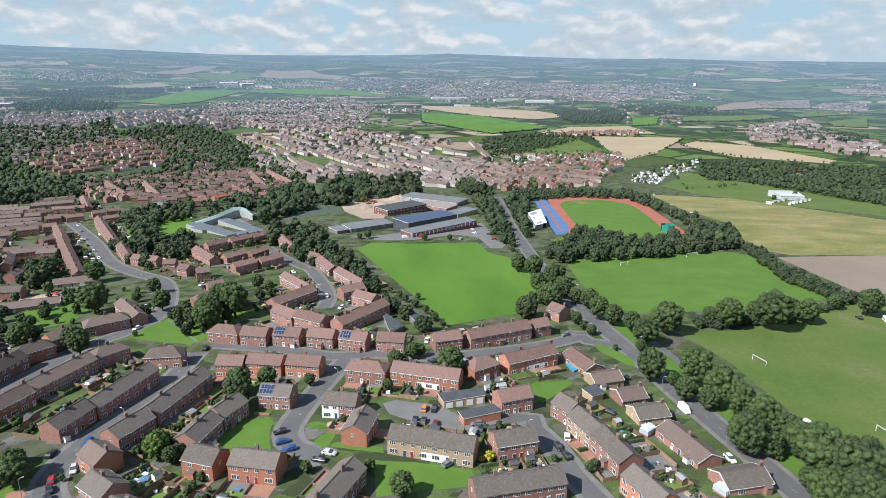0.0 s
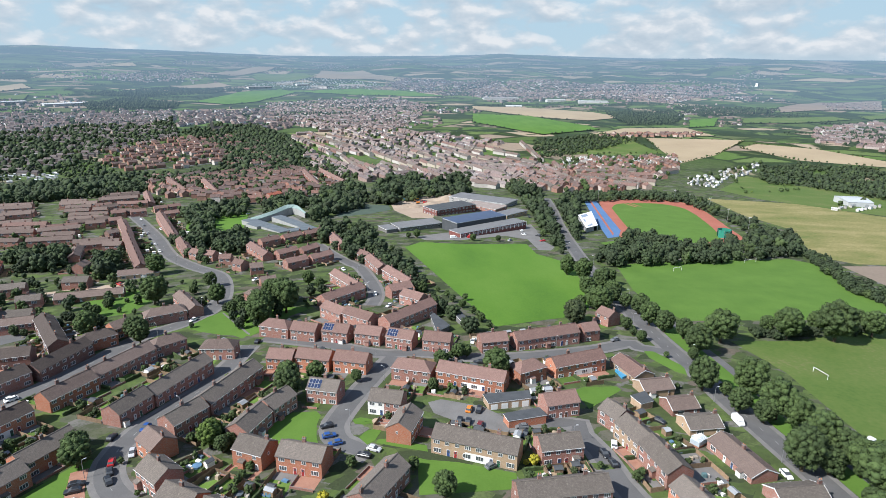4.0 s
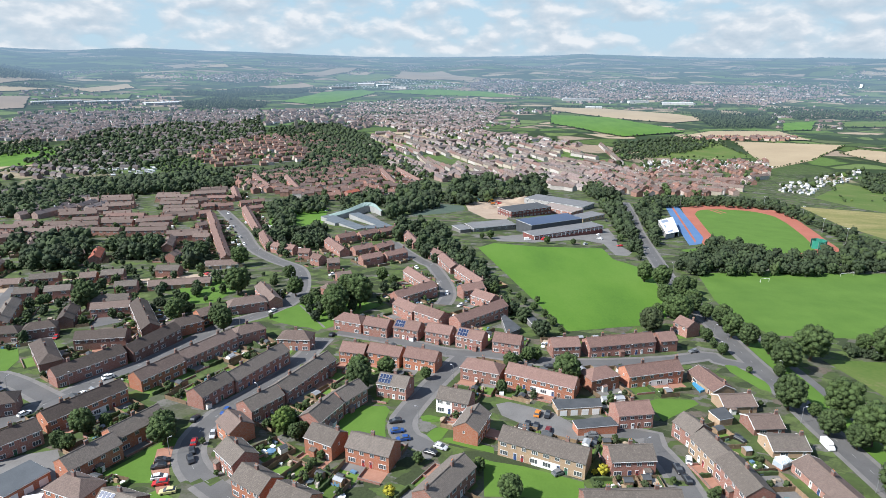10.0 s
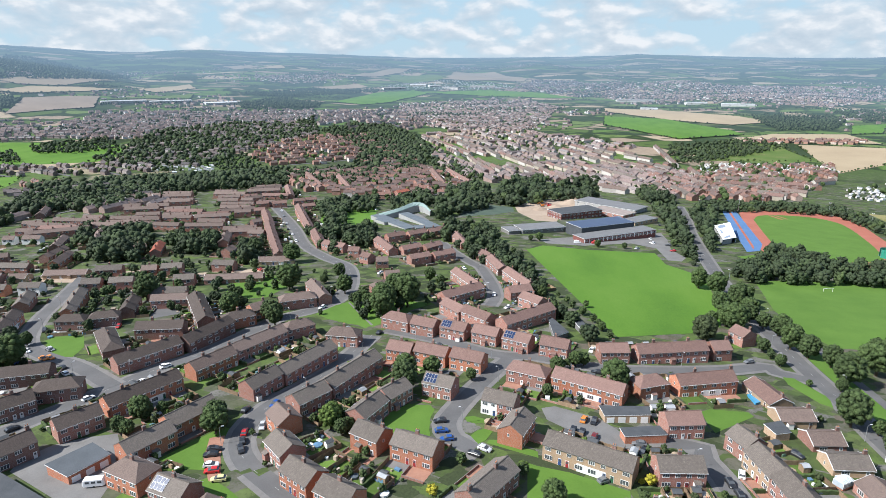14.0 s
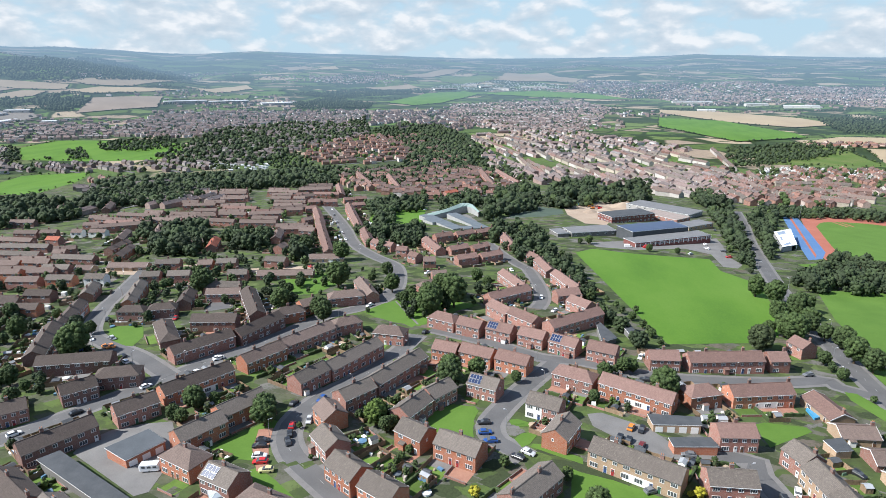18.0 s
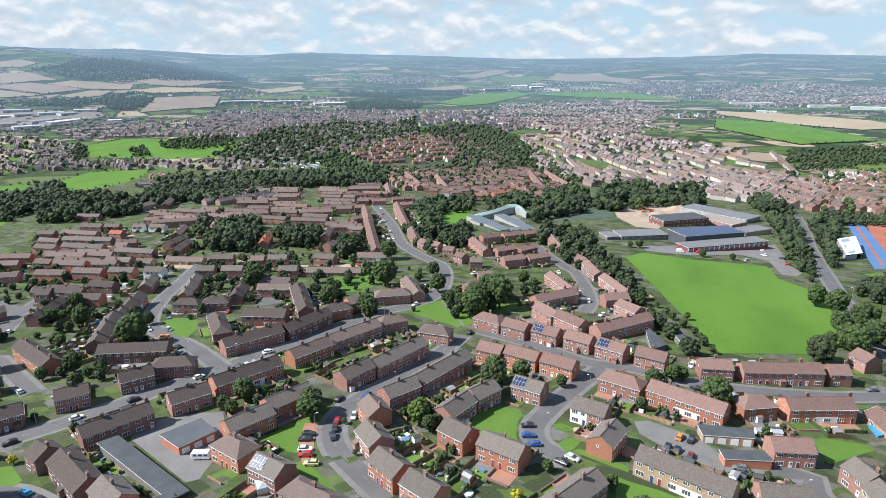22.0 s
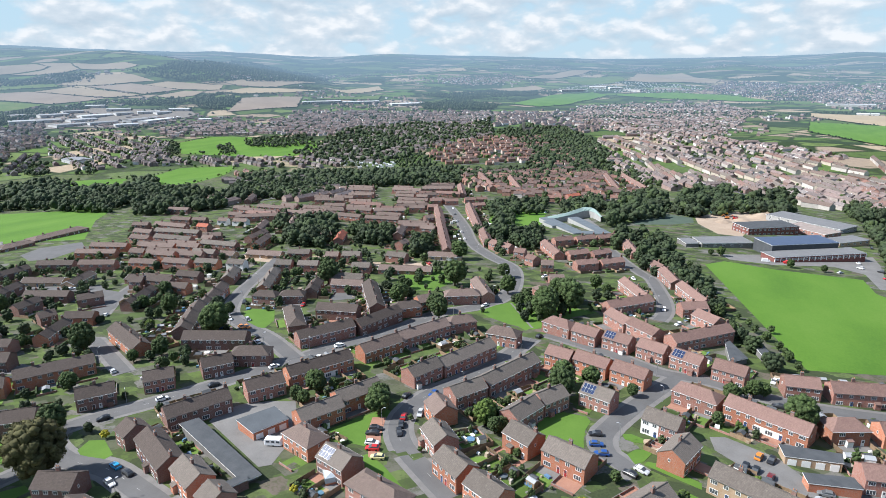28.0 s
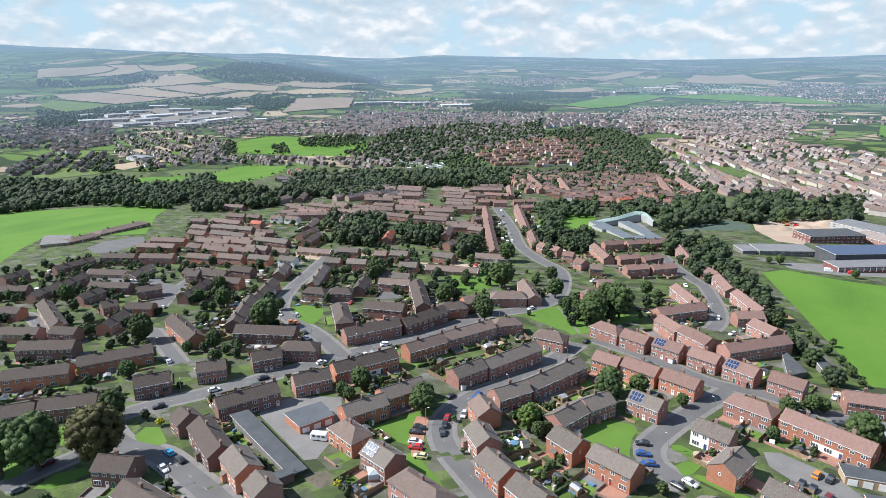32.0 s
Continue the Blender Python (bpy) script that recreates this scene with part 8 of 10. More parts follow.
house(-62.1, 390.3, 41.2, 15.8, "red", "rust", 2, detail=0)
FAR_ROWS.append((-62.1, 390.3, 41.2, 15.8, 2, len(TAKEN) - 1))
house(-48.7, 397.0, 49.7, 15.5, "red", "rust", 2, detail=0)
FAR_ROWS.append((-48.7, 397.0, 49.7, 15.5, 2, len(TAKEN) - 1))
house(-52.9, 365.1, 36.6, 15.3, "red", "rust", 2, detail=0)
FAR_ROWS.append((-52.9, 365.1, 36.6, 15.3, 2, len(TAKEN) - 1))
house(-38.8, 374.9, 39.7, 16.8, "red", "rust", 3, detail=0)
FAR_ROWS.append((-38.8, 374.9, 39.7, 16.8, 3, len(TAKEN) - 1))
house(-30.9, 421.0, -71.1, 31.0, "red", "rust", 5, detail=0)
FAR_ROWS.append((-30.9, 421.0, -71.1, 31.0, 5, len(TAKEN) - 1))
house(-11.3, 376.2, -53.8, 12.6, "red", "rust", 2, detail=0)
FAR_ROWS.append((-11.3, 376.2, -53.8, 12.6, 2, len(TAKEN) - 1))
house(-207.8, 480.9, 51.4, 9.0, "dark", "brown", 2, detail=0)
FAR_ROWS.append((-207.8, 480.9, 51.4, 9.0, 2, len(TAKEN) - 1))
house(-240.6, 587.7, -1.7, 18.1, "dark", "brown", 3, detail=0)
FAR_ROWS.append((-240.6, 587.7, -1.7, 18.1, 3, len(TAKEN) - 1))
house(-187.9, 433.7, 0.9, 13.3, "dark", "brown", 2, detail=0)
FAR_ROWS.append((-187.9, 433.7, 0.9, 13.3, 2, len(TAKEN) - 1))
house(-438.7, 382.3, 17.7, 15.2, "dark", "brown", 2, detail=0)
FAR_ROWS.append((-438.7, 382.3, 17.7, 15.2, 2, len(TAKEN) - 1))
house(-327.6, 298.3, 8.8, 22.8, "orange", "brown", 4, detail=0)
FAR_ROWS.append((-327.6, 298.3, 8.8, 22.8, 4, len(TAKEN) - 1))
house(-304.4, 302.4, 13.9, 16.9, "red", "brown", 3, detail=0)
FAR_ROWS.append((-304.4, 302.4, 13.9, 16.9, 3, len(TAKEN) - 1))
house(-286.2, 241.4, 13.9, 8.5, "dark", "umber", 2, detail=0)
FAR_ROWS.append((-286.2, 241.4, 13.9, 8.5, 2, len(TAKEN) - 1))
house(-274.1, 246.3, 5.7, 17.9, "dark", "umber", 3, detail=0)
FAR_ROWS.append((-274.1, 246.3, 5.7, 17.9, 3, len(TAKEN) - 1))
house(-321.0, 158.4, 18.8, 12.3, "orange", "umber", 2, detail=0)
FAR_ROWS.append((-321.0, 158.4, 18.8, 12.3, 2, len(TAKEN) - 1))
house(-279.6, 181.9, 70.7, 8.0, "dark", "umber", 2, detail=0)
FAR_ROWS.append((-279.6, 181.9, 70.7, 8.0, 2, len(TAKEN) - 1))
house(-261.3, 186.0, 24.5, 14.7, "orange", "umber", 2, detail=0)
FAR_ROWS.append((-261.3, 186.0, 24.5, 14.7, 2, len(TAKEN) - 1))
house(-362.3, 182.9, 30.8, 15.8, "dark", "umber", 2, detail=0)
FAR_ROWS.append((-362.3, 182.9, 30.8, 15.8, 2, len(TAKEN) - 1))
house(-263.0, 149.2, 20.0, 13.2, "red", "umber", 2, detail=0)
FAR_ROWS.append((-263.0, 149.2, 20.0, 13.2, 2, len(TAKEN) - 1))
# ---------- the old town: long terraces climbing away ----------
town_row(-203, 1490, -67, 1173)
town_row(-170, 1513, -34, 1234)
town_row(-122, 1393, -60, 1257)
town_row(-70, 1147, -18, 915)
town_row(-37, 1233, -15, 1159)
town_row(-12, 1185, 61, 994)
town_row(55, 972, 88, 779)
town_row(3, 1051, 50, 887)
town_row(33, 1277, 58, 1200)
town_row(62, 1201, 107, 1074)
town_row(71, 1066, 107, 966)
town_row(113, 1266, 163, 1107)
town_row(136, 1329, 194, 1157)
town_row(132, 1039, 181, 860)
town_row(163, 1150, 198, 1074)
town_row(166, 1087, 221, 906)
town_row(193, 1113, 231, 1043)
town_row(223, 1187, 260, 1128)
town_row(207, 1286, 243, 1191)
town_row(231, 1101, 270, 1027)
town_row(312, 1338, 289, 1074)
town_row(176, 1252, 208, 1208)
town_row(214, 1039, 250, 970)
town_row(-51, 1104, -5, 949)
town_row(-123, 1483, -42, 1355)
town_row(99, 992, 116, 905)
town_row(302, 1041, 286, 926)
town_row(253, 932, 261, 813)
town_row(206, 805, 208, 710)
town_row(232, 876, 243, 823)
town_row(305, 914, 335, 908)
town_row(359, 965, 389, 959)
town_row(287, 845, 332, 842)
town_row(320, 843, 342, 827)
town_row(263, 781, 279, 782)
town_row(300, 739, 320, 727)
town_row(376, 930, 402, 924)
town_row(117, 748, 136, 739)
town_row(187, 796, 201, 785)
town_row(298, 909, 348, 912)
town_row(277, 811, 301, 784)
town_row(365, 927, 404, 927)
town_row(327, 802, 367, 774)
town_row(369, 869, 401, 860)
town_row(116, 761, 144, 728)
town_row(198, 786, 222, 741)
town_row(300, 758, 329, 740)
town_row(441, 923, 480, 945)
# ---------- trees standing singly ----------
tree(7.1, 140.3, 2.3, 0)
tree(-133.8, 360.3, 7.4, 1)
tree(-93.9, 327.6, 4.7, 0)
tree(-82.6, 296.3, 5.8, 1)
tree(-71.3, 278.4, 3.7, 0)
tree(-114.4, 300.5, 8.5, 1)
tree(-56.4, 270.3, 8.4, 0)
tree(-46.0, 277.0, 8.5, 1)
tree(-166.2, 379.2, 6.6, 0)
tree(-55.4, 294.8, 7.2, 1)
tree(-107.1, 253.8, 5.6, 0)
tree(-129.8, 262.1, 5.9, 1)
tree(111.0, 181.6, 6.7, 0)
tree(142.6, 225.2, 8.8, 1)
tree(126.2, 213.6, 7.3, 0)
tree(125.8, 177.0, 7.8, 1)
tree(115.2, 166.0, 5.1, 0)
tree(124.8, 160.9, 7.8, 1)
tree(113.8, 133.2, 7.2, 0)
tree(125.7, 141.7, 7.0, 1)
tree(128.8, 135.4, 6.3, 0)
tree(127.6, 121.1, 8.6, 1)
tree(130.0, 111.9, 8.8, 0)
tree(117.5, 108.1, 6.1, 1)
tree(123.0, 102.4, 7.8, 0)
tree(121.6, 128.9, 1.7, 1)
tree(120.2, 116.3, 3.5, 0)
tree(176.0, 229.6, 8.2, 1)
tree(196.1, 226.3, 10.9, 0)
tree(196.0, 238.1, 5.4, 1)
tree(220.0, 243.1, 5.1, 0)
tree(219.3, 232.2, 7.0, 1)
tree(262.3, 240.0, 7.7, 0)
tree(252.2, 251.0, 4.9, 1)
tree(123.8, 238.3, 5.7, 0)
tree(120.6, 246.7, 6.3, 1)
tree(122.1, 262.3, 5.1, 0)
tree(104.7, 266.5, 7.6, 1)
tree(86.8, 252.4, 6.1, 2)
tree(106.2, 291.8, 5.5, 1)
tree(109.1, 228.3, 2.8, 0)
tree(111.5, 210.4, 1.7, 1)
tree(102.6, 183.2, 1.3, 0)
tree(117.9, 285.4, 5.8, 1)
tree(128.5, 230.0, 5.1, 0)
tree(171.8, 237.5, 4.6, 1)
tree(119.2, 271.2, 4.5, 0)
tree(116.3, 297.2, 5.6, 1)
tree(121.3, 207.9, 2.8, 0)
tree(117.0, 177.5, 2.8, 1)
tree(119.2, 158.7, 4.6, 0)
tree(127.3, 154.6, 6.0, 1)
tree(120.4, 131.3, 4.9, 0)
tree(128.7, 129.6, 6.2, 1)
tree(126.1, 111.4, 5.8, 0)
tree(14.4, 129.6, 4.3, 1)
tree(7.1, 141.4, 2.1, 5)
tree(40.3, 196.8, 6.0, 1)
tree(40.2, 140.2, 2.0, 3)
tree(21.2, 207.2, 3.9, 1)
tree(16.4, 187.3, 2.6, 0)
tree(29.6, 219.5, 2.2, 1)
tree(47.6, 157.7, 1.2, 0)
tree(73.0, 143.0, 2.5, 2)
tree(65.6, 130.7, 2.1, 0)
tree(79.6, 147.2, 1.4, 1)
tree(82.8, 137.2, 1.4, 0)
tree(37.9, 140.3, 1.1, 3)
tree(43.7, 138.2, 1.0, 0)
tree(57.7, 137.0, 1.3, 1)
tree(33.7, 186.0, 1.0, 0)
tree(96.7, 272.7, 3.7, 1)
tree(-32.1, 185.0, 6.1, 0)
tree(-24.5, 198.9, 4.3, 1)
tree(-50.6, 158.4, 4.8, 5)
tree(-84.6, 153.0, 5.5, 1)
tree(-98.9, 187.4, 2.4, 0)
tree(-112.3, 159.5, 4.6, 1)
tree(-101.5, 245.6, 5.6, 0)
tree(-128.5, 258.0, 6.0, 1)
tree(-183.7, 280.0, 7.9, 0)
tree(-55.8, 263.3, 7.9, 1)
tree(-47.2, 288.5, 5.2, 0)
tree(-65.4, 275.1, 4.1, 1)
tree(-16.1, 130.3, 2.0, 3)
tree(-9.6, 143.6, 2.1, 1)
tree(-46.2, 155.0, 3.0, 0)
tree(-36.7, 144.9, 1.7, 1)
tree(-44.8, 158.0, 2.5, 0)
tree(-10.1, 197.0, 2.7, 1)
tree(-114.5, 151.4, 3.2, 0)
tree(-107.3, 163.4, 2.6, 1)
tree(-135.4, 297.1, 3.3, 0)
tree(-145.1, 251.7, 1.9, 1)
tree(-102.9, 165.4, 2.1, 0)
tree(-73.1, 153.0, 1.4, 1)
tree(-56.6, 161.3, 2.1, 0)
tree(-38.0, 142.1, 1.5, 1)
tree(-33.7, 139.7, 1.1, 0)
tree(-62.9, 137.3, 1.1, 1)
tree(-168.4, 81.0, 9.4, 1)
tree(-154.6, 90.2, 8.2, 4)
tree(-174.9, 109.0, 5.7, 0)
tree(-199.9, 133.1, 4.1, 1)
tree(-228.6, 161.2, 6.8, 0)
tree(-188.1, 196.1, 7.3, 1)
tree(-86.2, 157.1, 4.9, 0)
tree(-111.4, 150.7, 2.9, 1)
tree(-111.5, 159.7, 3.7, 0)
tree(-156.8, 112.2, 1.7, 3)
tree(-178.9, 155.7, 3.7, 0)
tree(-197.7, 158.8, 3.0, 1)
tree(-200.8, 218.6, 3.4, 0)
tree(-320.2, 185.6, 5.5, 1)
tree(-222.9, 190.4, 3.0, 2)
tree(-182.1, 164.3, 2.5, 1)
tree(-134.6, 120.9, 1.5, 0)
tree(-86.0, 109.4, 1.4, 3)
tree(-101.4, 160.1, 2.3, 0)
tree(-149.7, 71.8, 2.3, 1)
tree(-177.5, 76.0, 8.6, 1)
tree(-273.5, 167.9, 2.4, 1)
tree(-179.4, 168.5, 2.2, 0)
tree(-251.0, 212.6, 4.1, 1)
tree(-239.0, 217.4, 4.1, 0)
tree(-232.3, 234.2, 3.3, 1)
tree(-257.3, 121.3, 1.8, 0)
tree(-55.7, 265.2, 7.8, 1)
tree(-50.0, 291.2, 7.1, 0)
tree(-69.5, 283.6, 3.3, 1)
tree(-105.2, 256.5, 4.6, 0)
tree(-33.5, 194.1, 5.7, 1)
tree(-27.2, 211.5, 4.0, 0)
tree(-51.0, 163.0, 3.9, 5)
tree(-46.9, 163.2, 2.6, 0)
tree(40.0, 195.2, 6.4, 1)
tree(-9.6, 143.9, 2.1, 0)
tree(22.4, 187.6, 1.4, 5)
tree(21.1, 210.0, 3.1, 0)
tree(28.6, 214.0, 3.7, 1)
tree(-46.3, 291.3, 5.2, 0)
tree(-34.1, 316.2, 3.6, 1)
tree(17.8, 305.0, 2.5, 0)
tree(-133.0, 269.2, 4.2, 1)
tree(-136.7, 285.9, 3.6, 0)
tree(6.1, 370.2, 3.2, 1)
tree(-55.2, 299.9, 5.4, 0)
tree(-40.8, 323.6, 4.5, 1)
tree(-99.3, 314.3, 3.3, 0)
tree(-36.8, 282.2, 1.8, 1)
tree(25.7, 212.6, 2.0, 0)
tree(31.9, 215.3, 2.9, 1)
tree(34.5, 284.5, 2.4, 0)
tree(38.4, 275.5, 2.5, 1)
tree(42.0, 265.9, 2.4, 0)
tree(44.3, 254.7, 2.5, 1)
tree(46.4, 245.9, 2.1, 0)
tree(32.7, 293.0, 2.2, 1)
tree(43.8, 261.7, 1.7, 0)
tree(41.4, 287.1, 2.2, 1)
tree(29.1, 302.3, 1.9, 0)
tree(114.3, 321.4, 7.0, 1)
tree(117.2, 298.7, 7.0, 0)
tree(108.7, 333.2, 6.1, 1)
tree(85.9, 247.5, 6.7, 2)
tree(102.6, 270.4, 6.6, 1)
tree(115.8, 279.0, 5.3, 0)
tree(125.9, 311.2, 5.3, 1)
tree(107.7, 234.6, 2.3, 0)
tree(108.4, 227.8, 2.6, 1)
tree(107.7, 241.9, 3.4, 0)
tree(123.5, 263.4, 5.5, 1)
tree(47.5, 156.8, 1.2, 0)
tree(-189.9, 194.5, 7.3, 1)
tree(-255.3, 231.6, 4.7, 0)
tree(-231.0, 210.8, 5.5, 1)
tree(-191.7, 167.3, 4.6, 0)
tree(-221.4, 189.5, 3.0, 5)
tree(-209.4, 289.1, 3.1, 1)
tree(-231.5, 203.7, 2.7, 0)
tree(66.8, 428.9, 3.2, 1)
tree(85.3, 426.7, 2.7, 0)
tree(26.3, 443.2, 3.8, 1)
tree(20.0, 442.9, 2.5, 0)
tree(65.5, 478.6, 3.6, 1)
# ---------- belts and woods ----------
wood([(-2371, 1412), (-2096, 1702), (-2130, 1746), (-2209, 1734), (-2462, 1472)], 12, 13)
wood([(-2067, 1829), (-2003, 1916), (-1957, 2130), (-2293, 2713), (-2104, 2832), (-1899, 2801), (-1660, 2642), (-1513, 2229), (-1572, 2054), (-1672, 1902), (-1837, 1821)], 12, 15)
wood([(-1610, 1665), (-1587, 1800), (-1458, 1753), (-1399, 1606), (-1476, 1585)], 11, 10)
wood([(-2022, 1190), (-1906, 1219), (-1875, 1369), (-1818, 1521), (-1786, 1493), (-1804, 1314), (-1785, 1206), (-1703, 1067), (-1731, 1009)], 11, 11)
wood([(-1808, 1524), (-1663, 1680), (-1587, 1653), (-1598, 1584), (-1714, 1522)], 10, 11)
wood([(-1041, 2341), (-849, 2658), (-555, 2704), (-548, 2613), (-757, 2448), (-856, 2313)], 10, 12)
wood([(-934, 2100), (-866, 2309), (-679, 2233), (-649, 2104), (-871, 1983)], 10, 11)
wood([(730, 1982), (960, 1975), (949, 1853), (819, 1677), (700, 1697)], 10, 11)
wood([(995, 2051), (1297, 1926), (1236, 1851), (986, 1834)], 10, 13)
wood([(1059, 1350), (1292, 1532), (1287, 1284), (1212, 1206)], 9, 11)
wood([(-153, 1155), (-87, 1062), (-24, 880), (-66, 819), (-130, 950)], 9, 11)
wood([(-507, 1014), (-508, 1137), (-431, 1048), (-403, 954), (-468, 942)], 10, 11)
wood([(-803, 698), (-759, 702), (-635, 588), (-550, 586), (-497, 560), (-625, 725), (-617, 779), (-560, 792), (-452, 736), (-380, 641), (-393, 593), (-394, 563), (-428, 562), (-454, 569), (-438, 523), (-449, 489), (-463, 450), (-510, 436)], 12, 8)
wood([(-602, 838), (-470, 864), (-416, 912), (-352, 948), (-285, 776), (-292, 703), (-331, 723), (-380, 695), (-426, 693)], 11, 8)
wood([(-744, 1027), (-814, 1273), (-873, 1501), (-753, 1670), (-619, 1681), (-584, 1836), (-456, 1476), (-492, 1370), (-544, 1394), (-527, 1161), (-492, 1058), (-514, 987), (-611, 966)], 13, 13)
wood([(-482, 1563), (-435, 1742), (-346, 1635), (-264, 1519), (-182, 1255), (-144, 1061), (-201, 949), (-264, 1014), (-280, 1188), (-370, 1373)], 13, 12.5)
wood([(-995, 1189), (-933, 1363), (-788, 1188), (-829, 1110), (-903, 1094)], 10, 10)
wood([(-980, 1081), (-967, 1121), (-855, 997), (-877, 977)], 9, 9)
wood([(-971, 1017), (-967, 1035), (-917, 980), (-925, 971)], 8, 8)
wood([(-1144, 1076), (-1121, 1111), (-947, 939), (-970, 919)], 9, 8)
wood([(-1045, 540), (-923, 578), (-916, 640), (-738, 600), (-708, 634), (-563, 575), (-587, 498), (-547, 441), (-692, 443), (-729, 370)], 12, 8)
wood([(-1149, 438), (-1045, 540), (-729, 370), (-801, 298)], 12, 8)
wood([(-1110, 728), (-1101, 774), (-966, 682), (-995, 655)], 9, 9)
wood([(-1026, 766), (-1024, 808), (-899, 712), (-919, 689)], 9, 9)
wood([(-309, 414), (-315, 454), (-283, 448), (-258, 412), (-235, 352), (-251, 350), (-278, 370)], 10, 6)
wood([(-246, 413), (-227, 441), (-208, 421), (-201, 379), (-225, 381)], 9, 6)
wood([(-182, 391), (-177, 411), (-154, 355), (-160, 349)], 9, 6)
wood([(-365, 475), (-340, 459), (-304, 399), (-321, 412)], 8, 6)
wood([(-219, 217), (-216, 228), (-189, 199), (-194, 192)], 8, 6)
wood([(-385, 1699), (-326, 1713), (-216, 1462), (-142, 1209), (-143, 1106), (-216, 1139), (-268, 1182)], 12, 9)
wood([(-72, 623), (-47, 757), (-19, 700), (-15, 588), (-43, 546), (-58, 511)], 11, 7.5)
wood([(-6, 693), (10, 800), (47, 814), (41, 627), (16, 606), (-9, 610)], 12, 8)
wood([(51, 732), (99, 841), (128, 853), (97, 658), (53, 649)], 11, 8)
wood([(-51, 502), (-37, 479), (-15, 494), (0, 401), (2, 370), (7, 344), (-5, 359), (-18, 364), (-30, 393), (-42, 426)], 9, 7)
wood([(-118, 622), (-87, 679), (-71, 601), (-103, 545)], 10, 8)
wood([(155, 738), (192, 780), (188, 699), (162, 575), (137, 447), (128, 384), (120, 380), (123, 442), (140, 531), (144, 630)], 9, 7)
wood([(189, 622), (227, 678), (201, 591), (171, 512), (145, 418), (138, 383), (131, 380), (145, 450), (168, 559)], 9, 7)
wood([(161, 394), (186, 438), (207, 448), (205, 413), (240, 407), (279, 425), (320, 467), (332, 441), (290, 381), (225, 360), (139, 347), (138, 366)], 8, 6.5)
wood([(211, 674), (243, 671), (287, 680), (346, 665), (353, 611), (326, 533), (331, 494), (296, 446), (315, 514), (322, 569), (321, 622), (265, 635), (188, 597)], 7, 7)
wood([(164, 238), (188, 239), (215, 239), (253, 254), (268, 263), (263, 256), (212, 232), (183, 229), (157, 228)], 4, 3.2)
wood([(299, 393), (311, 393), (279, 319), (278, 262), (266, 253), (262, 300)], 5, 3.5)
wood([(641, 970), (728, 1000), (938, 887), (1040, 844), (645, 512), (615, 688), (591, 804), (545, 820)], 9, 7)
wood([(344, 1366), (561, 1480), (598, 1373), (437, 1202), (273, 1071)], 10, 12)
wood([(357, 1374), (513, 1474), (540, 1354), (430, 1195), (319, 1141)], 9, 12)
wood([(-286, 1338), (-190, 1376), (-129, 962), (-185, 843), (-258, 1069)], 10, 9)
wood([(-364, 959), (-240, 990), (-163, 768), (-246, 770)], 9, 8)
wood([(-166, 450), (-141, 471), (-110, 389), (-128, 374)], 8, 6)
wood([(-185, 571), (-171, 617), (-136, 644), (-125, 559), (-148, 541), (-127, 467), (-101, 443), (-93, 403), (-106, 404), (-126, 434)], 9, 7)
wood([(-444, 218), (-391, 286), (-308, 356), (-204, 336), (-172, 211), (-206, 165), (-246, 113)], 5, 12)
wood([(-383, 511), (-201, 474), (-125, 352), (-26, 312), (-57, 257), (-118, 260), (-209, 267)], 5, 12)
wood([(-323, 153), (-206, 165), (-172, 211), (-126, 173), (-160, 119), (-184, 80)], 5, 13)
wood([(-113, 484), (-101, 471), (-94, 408), (-113, 428)], 7, 6)
wood([(-9, 390), (6, 408), (21, 332), (31, 270), (43, 240), (38, 239), (26, 266), (14, 320)], 7, 6)
# ---------- distant fields ----------
far_field([(-2602, 1564), (-2458, 1751), (-2384, 1751), (-2374, 1724), (-2438, 1599), (-2502, 1497)], STUBBLE)
far_field([(-2413, 1616), (-2257, 1721), (-2244, 1777), (-2341, 1818), (-2457, 1763), (-2370, 1750), (-2364, 1718)], STUBBLE)
far_field([(-2245, 1785), (-2089, 1850), (-2074, 1911), (-2154, 1912), (-2338, 1822)], STUBBLE)
far_field([(-2300, 1436), (-2119, 1595), (-2187, 1613), (-2321, 1537), (-2340, 1453)], MEADOW)
far_field([(-2163, 1606), (-2037, 1651), (-1877, 1788), (-2014, 1808), (-2139, 1754), (-2080, 1702)], STUBBLE)
far_field([(-2134, 1502), (-2088, 1606), (-1780, 1636), (-1858, 1557)], STUBBLE)
far_field([(-2044, 1632), (-1789, 1645), (-1729, 1750), (-1927, 1724)], PLOUGH)
far_field([(-1874, 1729), (-1733, 1754), (-1614, 1832), (-1641, 1881), (-1832, 1800)], STUBBLE)
far_field([(-2245, 1389), (-2149, 1491), (-1849, 1549), (-1932, 1403), (-2142, 1350)], PLOUGH)
far_field([(-2098, 1238), (-2150, 1326), (-1937, 1386), (-1931, 1311), (-1943, 1226)], MEADOW)
far_field([(-1738, 1647), (-1703, 1751), (-1644, 1789), (-1637, 1722), (-1673, 1662)], STUBBLE)
far_field([(-1672, 1918), (-1614, 2074), (-1523, 2222), (-1494, 2377), (-1496, 2006), (-1601, 1915)], STUBBLE)
far_field([(-1591, 1821), (-1557, 1927), (-1464, 1999), (-1367, 2110), (-1407, 1974), (-1522, 1832)], STRAW)
far_field([(-1383, 1588), (-1477, 1784), (-1336, 1943), (-1251, 1783), (-1322, 1686)], PLOUGH)
far_field([(-1594, 1770), (-1499, 1804), (-1462, 1726), (-1540, 1730)], MEADOW)
far_field([(-1345, 2159), (-1325, 2517), (-1233, 2395), (-1262, 2153)], STRAW)
